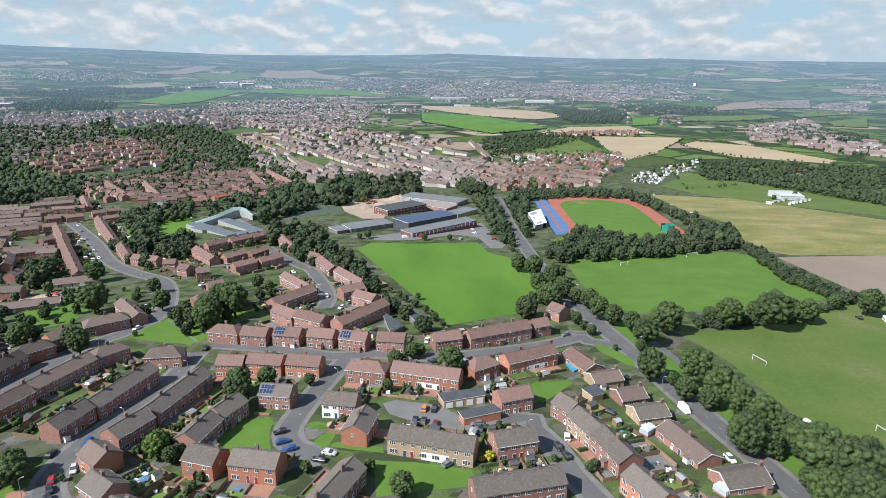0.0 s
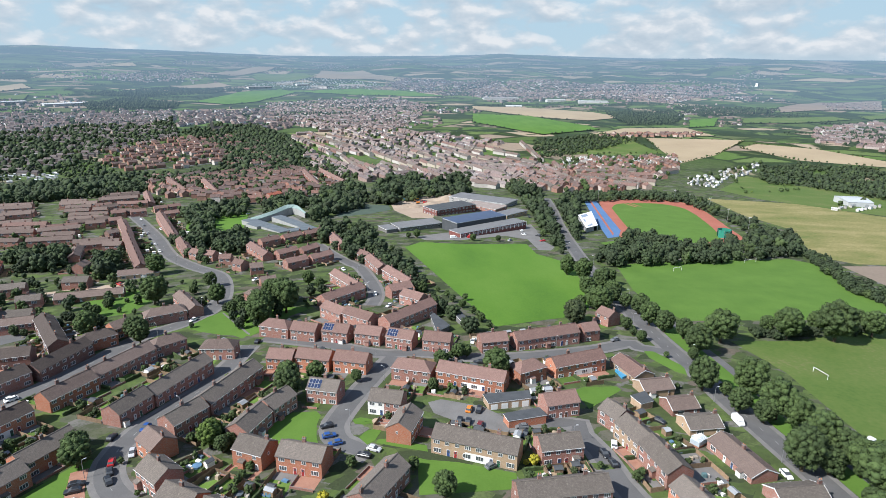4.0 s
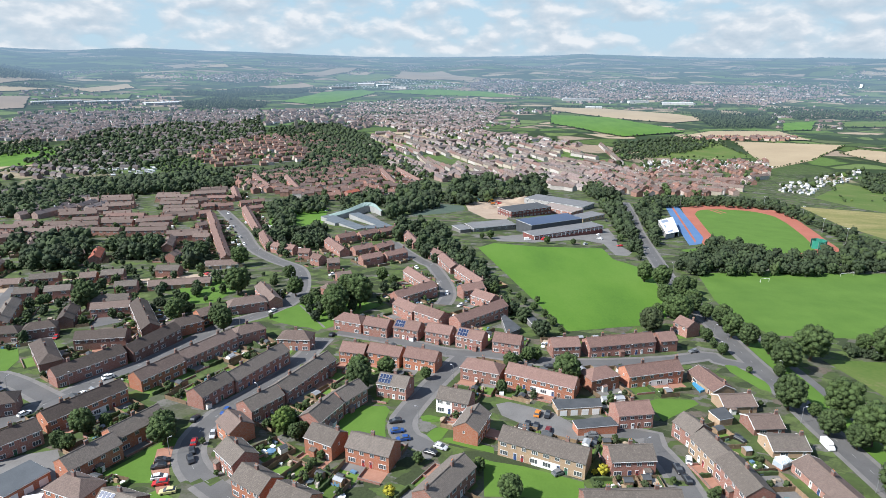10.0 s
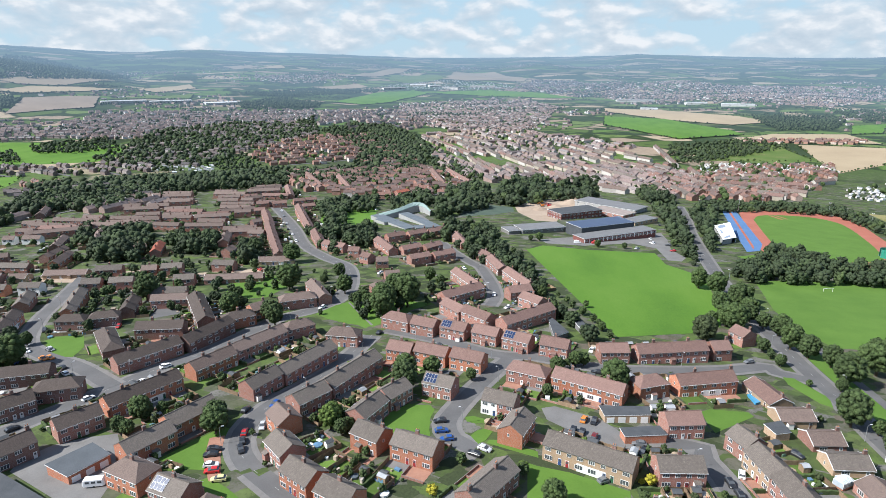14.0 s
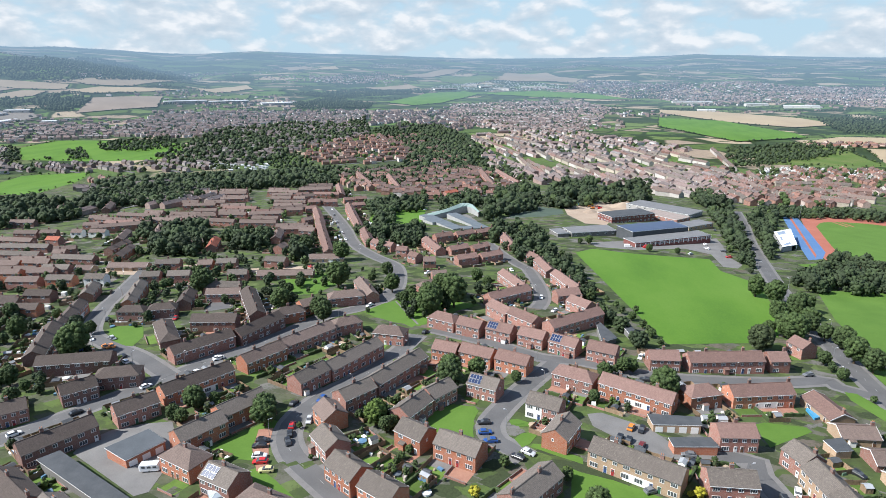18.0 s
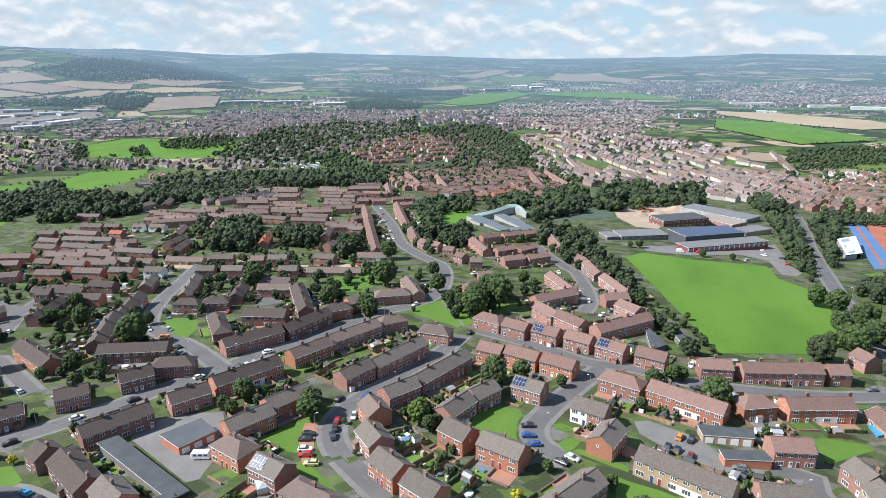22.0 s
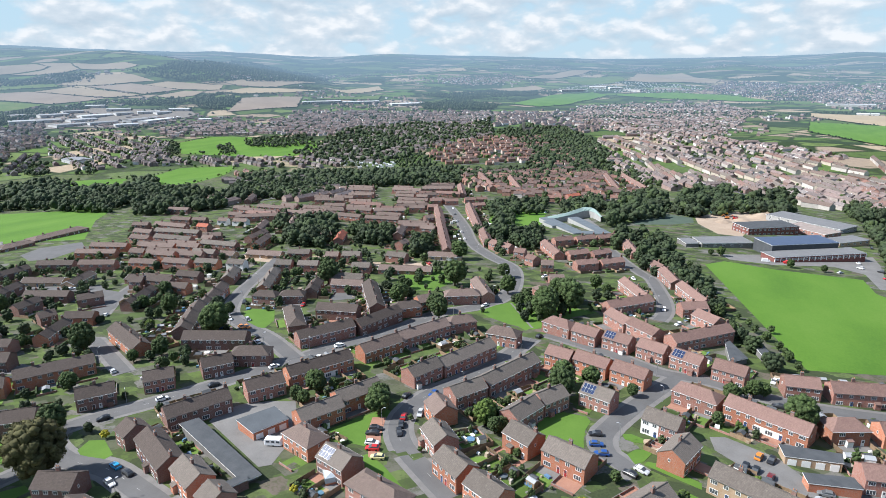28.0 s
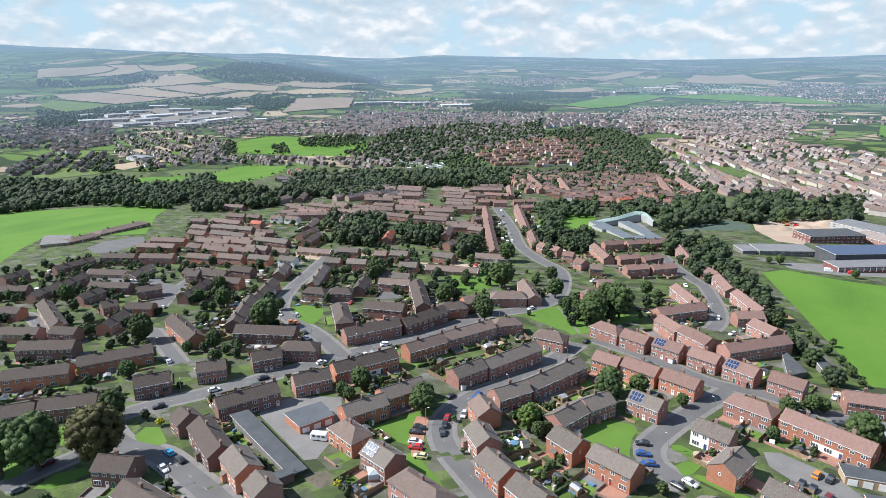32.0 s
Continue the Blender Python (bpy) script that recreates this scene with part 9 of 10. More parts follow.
far_field([(-1300, 1909), (-1156, 2219), (-1116, 2118)], MEADOW)
far_field([(-844, 3004), (-629, 3325), (-500, 3432), (-559, 3264), (-780, 2978)], STUBBLE)
far_field([(-321, 3013), (-291, 3341), (-80, 3377), (95, 3143), (72, 3071), (-194, 2964)], STUBBLE)
far_field([(-621, 3143), (-364, 3268), (-288, 3046), (-375, 2946), (-559, 2972)], MEADOW)
far_field([(-645, 2268), (-558, 2605), (-415, 2735), (-338, 2685), (-435, 2336), (-527, 2231)], PITCH)
far_field([(-332, 2686), (-121, 2739), (89, 2705), (279, 2559), (133, 2541), (-111, 2578)], PITCH)
far_field([(-1516, 3252), (-1425, 3286), (-1273, 3168), (-1391, 3131)], STUBBLE)
far_field([(-1261, 3179), (-1180, 3229), (-1127, 3127), (-1189, 3040)], STRAW)
far_field([(-864, 2703), (-686, 2828), (-620, 2769), (-792, 2688)], STUBBLE)
far_field([(1906, 2962), (2056, 2984), (1994, 2918), (1910, 2937)], STRAW)
far_field([(1857, 2706), (1978, 2679), (2079, 2555), (2026, 2552)], STRAW)
far_field([(2091, 2893), (2342, 2990), (2230, 2895), (2064, 2854)], STUBBLE)
far_field([(2662, 3186), (2824, 3197), (2679, 3029)], STRAW)
far_field([(2423, 2964), (2566, 2718), (2479, 2585), (2425, 2915)], STUBBLE)
far_field([(1337, 1986), (1650, 2213), (1850, 2144), (1665, 1915), (1270, 1865)], PLOUGH)
far_field([(1084, 1778), (1359, 1748), (1366, 1681), (1175, 1653), (1040, 1685)], MEADOW)
far_field([(921, 1773), (1023, 1793), (924, 1635), (845, 1623)], PITCH)
far_field([(1431, 1578), (1615, 1626), (1437, 1440), (1375, 1490)], MEADOW)
far_field([(1425, 1725), (1615, 1760), (1613, 1703), (1413, 1666)], MEADOW)
far_field([(332, 2207), (510, 2154), (698, 1993), (758, 1868), (622, 1804), (484, 1901), (320, 2130)], STRAW)
far_field([(301, 1999), (469, 1930), (582, 1684), (583, 1601), (402, 1501), (316, 1705), (270, 1792)], PITCH)
far_field([(514, 1486), (658, 1617), (829, 1611), (817, 1440), (657, 1454)], STRAW)
far_field([(629, 1413), (840, 1351), (657, 1141), (533, 1041), (566, 1169)], STRAW)
far_field([(394, 1363), (581, 1419), (560, 1170), (348, 1162)], MEADOW)
far_field([(764, 1237), (831, 1288), (910, 1199), (935, 990), (896, 961), (773, 1062)], STRAW)
far_field([(555, 914), (586, 882), (551, 748), (456, 713)], MEADOW)
far_field([(-804, 739), (-828, 821), (-745, 868), (-712, 809), (-666, 683), (-677, 657), (-726, 669)], PITCH)
far_field([(-1099, 1094), (-1108, 1208), (-936, 1256), (-740, 1219), (-728, 1019), (-807, 979), (-969, 966)], PITCH)
far_field([(-909, 644), (-826, 706), (-775, 656), (-855, 623)], PITCH)
# ---------- distant houses ----------
settlement([(27, 2814), (107, 3130), (319, 3128), (530, 2764), (504, 2592), (289, 2564), (185, 2652)], 22, "mixed")
settlement([(-587, 2734), (-458, 2995), (-19, 2970), (27, 2814), (-121, 2745), (-443, 2755)], 26, "pale")
settlement([(-1201, 2912), (-856, 2994), (-724, 2979), (-868, 2803), (-1120, 2718)], 24, "grey")
settlement([(402, 2676), (518, 2815), (908, 2809), (1337, 2639), (1566, 2573), (1492, 2471), (1190, 2282), (1046, 2160), (879, 2285), (379, 2522)], 22, "mixed")
settlement([(1631, 2167), (1822, 2129), (1712, 1978), (1448, 1884)], 22, "pink")
settlement([(1825, 2079), (1992, 2021), (1777, 1795), (1669, 1880)], 22, "mixed")
settlement([(511, 1449), (530, 1505), (811, 1499), (774, 1430)], 14, "pink")
settlement([(1135, 1534), (1352, 1591), (1148, 1331), (982, 1296)], 18, "mixed")
settlement([(1039, 1132), (1149, 1142), (1053, 1042), (995, 1074)], 16, "mixed")
settlement([(-209, 1511), (-110, 1330), (-17, 933), (-52, 886), (-130, 1097), (-187, 1273)], 14, "mixed", turn=-68)
settlement([(-693, 969), (-780, 1239), (-698, 1545), (-548, 1721), (-467, 1511), (-518, 1141), (-521, 960)], 20, "grey")
settlement([(-462, 1449), (-326, 1543), (-196, 1266), (-154, 1066), (-239, 1035)], 20, "pink")
settlement([(-282, 909), (-124, 984), (-45, 756), (-46, 675), (-133, 629), (-214, 687)], 12, "pink")
settlement([(-342, 920), (-288, 928), (-214, 687), (-257, 708)], 12, "pink")
settlement([(-517, 582), (-467, 614), (-395, 641), (-356, 588), (-416, 545), (-447, 509)], 13, "mixed")
settlement([(-1236, 1739), (-618, 1980), (-563, 1797), (-638, 1536), (-767, 1434), (-936, 1299)], 16, "grey")
settlement([(-937, 916), (-697, 976), (-607, 995), (-555, 908), (-722, 860), (-863, 841)], 17, "grey")
settlement([(-1180, 1042), (-1103, 1036), (-937, 916), (-854, 831), (-921, 805)], 17, "grey")
settlement([(-1183, 1549), (-1148, 1778), (-655, 2062), (-581, 1886), (-641, 1739), (-778, 1725), (-902, 1553), (-859, 1320), (-995, 1317)], 17, "grey")
settlement([(-1311, 1342), (-1241, 1440), (-1100, 1461), (-995, 1317), (-1087, 1256), (-1202, 1148), (-1330, 1258)], 17, "grey")
settlement([(-697, 804), (-642, 838), (-582, 752), (-606, 702)], 13, "pink")
settlement([(-628, 2040), (-387, 2111), (-219, 1842), (-248, 1599), (-362, 1710), (-451, 1804), (-516, 1673)], 15, "mixed")
settlement([(-1875, 912), (-1781, 1033), (-1560, 1029), (-1324, 854), (-1473, 773), (-1463, 701)], 17, "grey")
settlement([(-1266, 712), (-1266, 803), (-1206, 851), (-990, 682), (-1070, 606), (-1098, 568)], 17, "grey")
settlement([(-1455, 1033), (-1342, 1165), (-1141, 1105), (-878, 844), (-936, 742), (-1071, 758)], 17, "grey")
settlement([(-404, 2320), (92, 2482), (178, 2233), (66, 1622), (-202, 1703), (-360, 1961)], 18, "mixed")
settlement([(1122, 1513), (1397, 1635), (1198, 1217), (1259, 1205), (1038, 986), (1023, 1134), (988, 1306)], 20, "mixed")
settlement([(267, 917), (387, 1105), (567, 1122), (500, 986), (336, 734), (271, 705), (231, 766)], 16, "pink")
settlement([(333, 1108), (416, 1139), (548, 1108), (544, 1049), (384, 996), (289, 957)], 9, "pale")
settlement([(461, 873), (584, 975), (686, 1035), (623, 949), (517, 858), (433, 750), (407, 769)], 14, "pale")
settlement([(489, 616), (588, 647), (535, 587), (461, 567)], 22, "pale")
settlement([(-533, 1262), (-476, 1446), (-422, 1458), (-293, 1217), (-266, 1063), (-397, 1013), (-458, 1057)], 21, "pink")
settlement([(-612, 966), (-504, 1011), (-469, 939), (-568, 912)], 12, "pale")
settlement([(-312, 1897), (-153, 1854), (115, 1353), (183, 1127), (99, 1143), (-39, 1423)], 14, "mixed", turn=-68)
settlement([(-50, 1732), (185, 1470), (290, 1344), (178, 1235), (60, 1444)], 15, "mixed", turn=-68)
settlement([(-200, 1570), (-97, 1528), (155, 1058), (318, 1038), (224, 756), (172, 907), (64, 1031), (-76, 1220)], 14, "mixed", turn=-68)
settlement([(218, 1072), (290, 1088), (326, 984), (260, 797), (190, 740)], 17, "pink", turn=-68)
settlement([(-1719, 1040), (-1709, 1210), (-1323, 935), (-1272, 758)], 17, "grey")
settlement([(-75, 900), (-20, 800), (55, 830), (110, 770), (200, 700), (225, 760), (180, 890), (90, 950), (-10, 1010)], 13, "mixed", turn=-66)
settlement([(150, 750), (215, 690), (300, 720), (335, 800), (240, 850)], 13, "pink", turn=-70)
settlement([(-640, 700), (-560, 790), (-440, 730), (-390, 640), (-420, 570), (-520, 620)], 15, "grey")
# ---------- distant sheds ----------
far_shed(-1279, 1859, -1178, 1945, 16)
far_shed(-1173, 1948, -1077, 2043, 16)
far_shed(-1024, 2031, -944, 2108, 20)
far_shed(-1606, 1162, -1593, 1250, 22)
far_shed(-1690, 1310, -1662, 1395, 24)
far_shed(-1480, 1250, -1450, 1300, 14)
far_shed(-1600, 1440, -1560, 1490, 16)
far_shed(-1850, 1210, -1838, 1290, 20)
far_shed(-1090, 815, -1040, 800, 18)
far_shed(-1765, 1149, -1734, 1205, 26)
far_shed(-1725, 1198, -1698, 1256, 26)
far_shed(-1653, 1245, -1635, 1318, 18)
far_shed(-1568, 1238, -1541, 1309, 18)
far_shed(-1719, 1433, -1670, 1481, 16)
far_shed(-1501, 1310, -1516, 1427, 16)
far_shed(-1447, 1317, -1460, 1459, 18)
far_shed(-1558, 1530, -1498, 1556, 14)
far_shed(-1362, 1446, -1328, 1460, 12)
far_shed(-1795, 1337, -1770, 1389, 16)
far_shed(-1815, 1438, -1771, 1474, 14)
far_shed(-1788, 1254, -1769, 1332, 18)
far_shed(-1638, 1390, -1621, 1436, 14)
far_shed(-1541, 1453, -1529, 1500, 12)
far_shed(-547, 2724, -459, 2776, 14)
far_shed(-445, 2839, -373, 2850, 14)
far_shed(-358, 2827, -307, 2851, 14)
far_shed(-289, 2799, -218, 2781, 14)
far_shed(-171, 2827, -60, 2831, 14)
far_shed(411, 2456, 552, 2459, 14)
far_shed(626, 2305, 698, 2309, 14)
far_shed(727, 2237, 829, 2220, 14)
far_shed(447, 2181, 502, 2175, 14)
tower_block(1634, 2587)
far_shed(531, 645, 557, 638, 18)
church(-415, 1598)
far_country()
# ---------- the school, the track and other large pieces ----------
SOLAR_ROOF = surface("blue_panel_roof", [(0.03, 0.045, 0.09), (0.05, 0.07, 0.13)], 0.2, 2, 0.3, 0.02, spec=0.5)
SHEET_DARK = surface("dark_sheet_roof", [(0.07, 0.078, 0.085), (0.1, 0.11, 0.12)], 0.2, 3, 0.85, 0.05)
SHEET_MID = surface("weathered_grey_roof", [(0.13, 0.132, 0.135), (0.2, 0.2, 0.2)], 0.25, 2.5, 0.75, 0.05, fine_amount=0.5)
BLUE_GREY_ROOF = surface("blue_grey_roof", [(0.1, 0.12, 0.135), (0.15, 0.17, 0.185)], 0.25, 3, 0.85, 0.05, spec=0.15)
PINK_ROOF = surface("faded_pink_roof", [(0.24, 0.19, 0.165), (0.33, 0.28, 0.25)], 0.25, 3, 0.8, 0.05)
PALE_CLADDING = surface("pale_cladding", [(0.27, 0.27, 0.26), (0.36, 0.36, 0.345)], 0.4, 4, 0.8, 0.05)
SCHOOL_BRICK = brick("school_brick", (0.22, 0.07, 0.06), (0.17, 0.055, 0.048), (0.2, 0.13, 0.11))
COPPER = surface("green_copper_roof", [(0.2, 0.275, 0.25), (0.27, 0.34, 0.315)], 0.2, 3, 0.8, 0.05, spec=0.15)
TRACK_RED = surface("red_track", [(0.3, 0.095, 0.062), (0.38, 0.14, 0.095)], 0.05, 2, 0.9, 0.1)
TRACK_BLUE = surface("blue_track", [(0.07, 0.145, 0.29), (0.1, 0.19, 0.35)], 0.05, 2, 0.9, 0.1)
SEAT_BLUE = surface("blue_seats", [(0.02, 0.04, 0.14), (0.04, 0.07, 0.2)], 1, 6, 0.6)
STAND_PANEL = surface("dull_blue_panel", [(0.2, 0.25, 0.33), (0.28, 0.33, 0.41)], 0.3, 3, 0.5, 0.05)
NET_GREEN = surface("green_netting", [(0.02, 0.17, 0.12), (0.04, 0.24, 0.17)], 0.5, 6, 0.9, 0.2)
POOL_BLUE = surface("pool_blue", [(0.05, 0.25, 0.45), (0.08, 0.32, 0.52)], 0.5, 4, 0.15)


def rect(x0, y0, x1, y1, depth):
    """Corners of a rectangle with its front from the first point to the second."""
    d = math.hypot(x1 - x0, y1 - y0)
    u, v = -(y1 - y0) / d * depth, (x1 - x0) / d * depth
    return [(x0, y0), (x1, y1), (x1 + u, y1 + v), (x0 + u, y0 + v)]


def running_track(outer, inner, blue):
    sm = lambda pts: [(p.x, p.y) for p in curve_points(pts + pts[:1], 6.0)][:-1]
    t = slab("running_track", sm(outer), -0.2, 0.05, TRACK_RED, "red rubber running track round a grass infield", "running track")
    o = slab("infield", sm(inner), -0.2, 0.07, GRASS, "mown grass infield of the running track", "field")
    slab("runway", blue, -0.2, 0.062, TRACK_BLUE, "blue rubber runway beside the track", "runway")
    line = curve_points(inner + inner[:1], 6.0)
    for i in range(5):
        b = Build()
        ribbon(b, line, -1.2 - 1.15 * i, -1.3 - 1.15 * i, 0.05, 0.056)
        part("lane_line", b, PAINT, t, "white lane line")


def grandstand(pts):
    cx, cy = sum(p[0] for p in pts) / 4, sum(p[1] for p in pts) / 4
    top = thing("grandstand", pose(cx, cy, land(cx, cy)), "small covered grandstand with white roof and blue seats", "grandstand")
    p = [Vector((x - cx, y - cy, 0)) for x, y in pts]
    b = Build()
    hi = [5.6, 4.9, 4.9, 5.6]
    b.solid([(q.x, q.y, h) for q, h in zip(p, hi)] + [(q.x, q.y, h + 0.3) for q, h in zip(p, hi)], [(4, 5, 6, 7), (3, 2, 1, 0), (0, 1, 5, 4), (1, 2, 6, 5), (2, 3, 7, 6), (3, 0, 4, 7)])
    part("roof", b, PAINT, top, "white metal roof")
    for i in range(3):
        b = Build()
        f = (i + 0.5) / 3
        m, n = p[0].lerp(p[3], f), p[1].lerp(p[2], f)
        u = (p[3] - p[0]) * 0.1
        a, c = m.lerp(n, 0.15), m.lerp(n, 0.6)
        b.solid([((q + s).x, (q + s).y, 5.92 - 0.7 * k) for q, k in ((a, 0.15), (c, 0.6)) for s in (-u, u)], [(0, 2, 3, 1)])
        part("roof_panel", b, STAND_PANEL, top, "dull blue roof panel")
    for i in range(6):
        b = Build()
        k = i / 6
        a, c = p[0].lerp(p[1], k), p[3].lerp(p[2], k)
        d, e = p[0].lerp(p[1], k + 1 / 6), p[3].lerp(p[2], k + 1 / 6)
        h = 2.8 - 0.4 * i
        b.solid([(q.x, q.y, -2) for q in (a, d, e, c)] + [(q.x, q.y, h) for q in (a, d, e, c)], [(4, 5, 6, 7), (0, 1, 5, 4), (1, 2, 6, 5), (2, 3, 7, 6), (3, 0, 4, 7), (7, 6, 5, 4)])
        part("seating", b, SEAT_BLUE, top, "dark blue seat row")
    for name, q, r in (("back_wall", p[0], p[3]), ("end_wall", p[0], p[1].lerp(p[0], 0.35)), ("end_wall", p[3], p[2].lerp(p[3], 0.35))):
        b = Build()
        w = Vector((-(r - q).y, (r - q).x, 0)).normalized() * 0.12
        b.solid([((v + o).x, (v + o).y, z) for z in (-2, 4.95) for v, o in ((q, -w), (r, -w), (r, w), (q, w))], [(4, 5, 6, 7), (0, 1, 5, 4), (1, 2, 6, 5), (2, 3, 7, 6), (3, 0, 4, 7)])
        part(name, b, PALE_CLADDING, top, "pale grandstand wall")
    for q in (p[1], p[2]):
        b = Build()
        b.tube((q.x * 0.97, q.y * 0.97, 0), (q.x * 0.97, q.y * 0.97, 4.85), 0.12, 0.12, 6)
        part("post", b, PAINT, top)


def throw_cage(x, y, size):
    top = thing("throwing_cage", pose(x, y, land(x, y), 0, 0, -20), "green netted throwing cage beside the track", "cage")
    ring = [(size * 0.5 * math.cos(a), size * 0.5 * math.sin(a)) for a in [radians(-150 + 50 * i) for i in range(7)]]
    for i, (u, v) in enumerate(ring):
        b = Build()
        b.tube((u, v, 0), (u, v, 6.5), 0.08, 0.08, 6)
        part("post", b, METAL, top)
    for (a, c), (d, e) in zip(ring, ring[1:]):
        b = Build()
        b.solid([(a, c, 0.1), (d, e, 0.1), (d, e, 6.4), (a, c, 6.4), (a * 0.98, c * 0.98, 0.1), (d * 0.98, e * 0.98, 0.1), (d * 0.98, e * 0.98, 6.4), (a * 0.98, c * 0.98, 6.4)],
                [(0, 1, 2, 3), (7, 6, 5, 4), (3, 2, 6, 7)])
        part("net", b, NET_GREEN, top, "green netting")


def round_school(back, front, wings):
    """A crescent of pale green roof, swelling in the middle, behind flat wings round a court."""
    x, y = front[0]
    top = thing("round_school", Matrix.Translation((x, y, land(x, y))), "school with a curved pale green roof and grey flat wings", "school")
    n = 20

    def along(pts):
        c = curve_points(pts, 2.0)
        return [c[min(len(c) - 1, round(i * (len(c) - 1) / n))] - Vector((x, y, 0)) for i in range(n + 1)]

    rim, eave = along(back), along(front)
    b, w = Build(), Build()
    roof, wall = [], []
    for k in range(n + 1):
        swell = math.sin(math.pi * k / n)
        low, high = 3.2 + 0.7 * swell, 3.6 + 2.2 * swell
        mid = eave[k].lerp(rim[k], 0.5)
        row = [(eave[k].x, eave[k].y, low), (mid.x, mid.y, high), (rim[k].x, rim[k].y, low + 0.4)]
        roof += row + [(v[0], v[1], v[2] - 0.35) for v in row]
        wall += [(v[0], v[1], z) for v in (row[0], row[2]) for z in (-3, v[2] - 0.36)]
    shell = [(2, 1, 4, 5), (1, 0, 3, 4)] + [(6 * n + a, 6 * n + c, 6 * n + d, 6 * n + e) for a, c, d, e in ((0, 1, 4, 3), (1, 2, 5, 4))]
    sides = []
    for k in range(n):
        o = 6 * k
        shell += [(o + a, o + 6 + a, o + 6 + c, o + c) for a, c in ((0, 1), (1, 2), (4, 3), (5, 4), (3, 0), (2, 5))]
        o = 4 * k
        sides += [(o + a, o + 4 + a, o + 5 + a, o + 1 + a) for a in (0, 2)]
    b.solid(roof, shell)
    w.solid(wall, sides)
    part("curved_roof", b, COPPER, top, "pale green curved roof")
    part("wall", w, PALE_CLADDING, top)
    for i, pts in enumerate(wings):
        q = [(u - x, v - y) for u, v in pts]
        h = 3.5 + 0.03 * i
        b = Build()
        b.solid([(u, v, -3) for u, v in q] + [(u, v, h) for u, v in q], [(4, 5, 6, 7), (0, 1, 5, 4), (1, 2, 6, 5), (2, 3, 7, 6), (3, 0, 4, 7)])
        wing = part("wing", b, PALE_CLADDING, top, "pale low wing")
        b = Build()
        b.solid([(u, v, h + 0.004) for u, v in q] + [(u, v, h + 0.25) for u, v in q], [(4, 5, 6, 7), (3, 2, 1, 0), (0, 1, 5, 4), (1, 2, 6, 5), (2, 3, 7, 6), (3, 0, 4, 7)])
        part("roof", b, BLUE_GREY_ROOF, wing, "blue-grey metal roof")


def digger(x, y, colour):
    top = thing("excavator", pose(x, y, land(x, y) + 0.05, 0, 0, random.uniform(0, 360)), f"{colour} tracked building-site machine on bare earth", "excavator", "site machines")
    mat = CAR_PAINT["yellow" if colour == "yellow" else colour]
    for s in (-1.1, 1.1):
        b = Build()
        b.box(-2, 2, s - 0.3, s + 0.3, 0, 0.9)
        part("track", b, TYRE, top)
    b = Build()
    b.box(-1.8, 1.4, -1.3, 1.3, 0.95, 2.2)
    part("body", b, mat, top)
    b = Build()
    b.box(0.1, 1.3, -1.2, -0.2, 2.21, 3.4)
    part("cab", b, GLASS, top)
    b = Build()
    b.tube((1.2, 0.3, 1.8), (3.6, 0.3, 4.4), 0.3, 0.25, 4)
    b.tube((3.6, 0.3, 4.4), (5.6, 0.3, 2.4), 0.25, 0.2, 4)
    part("arm", b, mat, top)
    b = Build()
    b.box(5.2, 6.2, -0.3, 0.9, 1.5, 2.4)
    part("bucket", b, METAL, top)


def pool(pts):
    slab("paddling_pool", pts, 0.0, 0.8, POOL_BLUE, "blue garden swimming pool beside a bungalow", "pool", "")


def school_piers(top):
    """White piers between the brick bays along the long front of the wing."""
    wall = [o for o in top.children if o.name.startswith("wall")][0]
    ring = [v.co.copy() for v in wall.data.vertices if v.co.z > 0]
    p, q = max(((a, b) for a, b in zip(ring, ring[1:] + ring[:1])), key=lambda e: (e[1] - e[0]).length - 0.3 * (e[0].y + e[1].y))
    d = q - p
    t = math.degrees(math.atan2(d.y, d.x))
    n = int(d.length / 4)
    for i in range(n + 1):
        c = p + d * (i / n)
        b = Build()
        b.box(-0.3, 0.3, -0.25, 0.05, -3.0, -0.4)
        part("pier", b, PAINT, top, "white pier", at=pose(c.x, c.y, c.z, 0, 0, t))
    for i in range(n):
        c = p + d * ((i + 0.5) / n)
        part("window", WINDOWS["big"][2], None, top, at=pose(c.x, c.y, c.z - 1.4, 0, 0, t) @ pose(0, -0.004, 0))
# ---------- school, sports ground and garages ----------
block("sports_hall", rect(58.8, 458.4, 102.4, 482.2, 21), 9.4, FELT, SOLAR_ROOF, "black-clad school hall with a dark blue panelled roof", "school", 0)
block("school_wing", rect(59.2, 440.6, 117.4, 474.0, 14.6), 4.8, SCHOOL_BRICK, SHEET_MID, "dark red-brick school wing with white piers and grey roof", "school", 0)
block("school_block", rect(14.8, 466.8, 49.5, 481.2, 18.5), 4.0, CONCRETE, SHEET_MID, "plain grey flat-roofed school block", "school", 6)
block("school_block", rect(4.0, 463.4, 12.6, 467.6, 15), 3.0, CONCRETE, SHEET_MID, "small grey flat-roofed store", "school", 0)
block("school_block", rect(50.3, 536.8, 89.1, 559.4, 22), 6.5, SCHOOL_BRICK, FELT, "two-storey brick school block with long window rows", "school", 4)
block("school_block", rect(123.4, 584.2, 139.6, 605.0, 66), 5.0, PALE_CLADDING, SHEET_MID, "long grey metal-roofed school hall", "school", 8)
block("school_block", rect(106.7, 552.0, 120.7, 566.5, 36), 4.4, BRICK["red"], PINK_ROOF, "low brick school wing with a pinkish roof", "school", 6)
block("school_block", rect(111.0, 520.7, 134.3, 539.5, 15), 3.8, BRICK["buff"], SHEET_MID, "low buff-brick school block with flat roof", "school", 5)
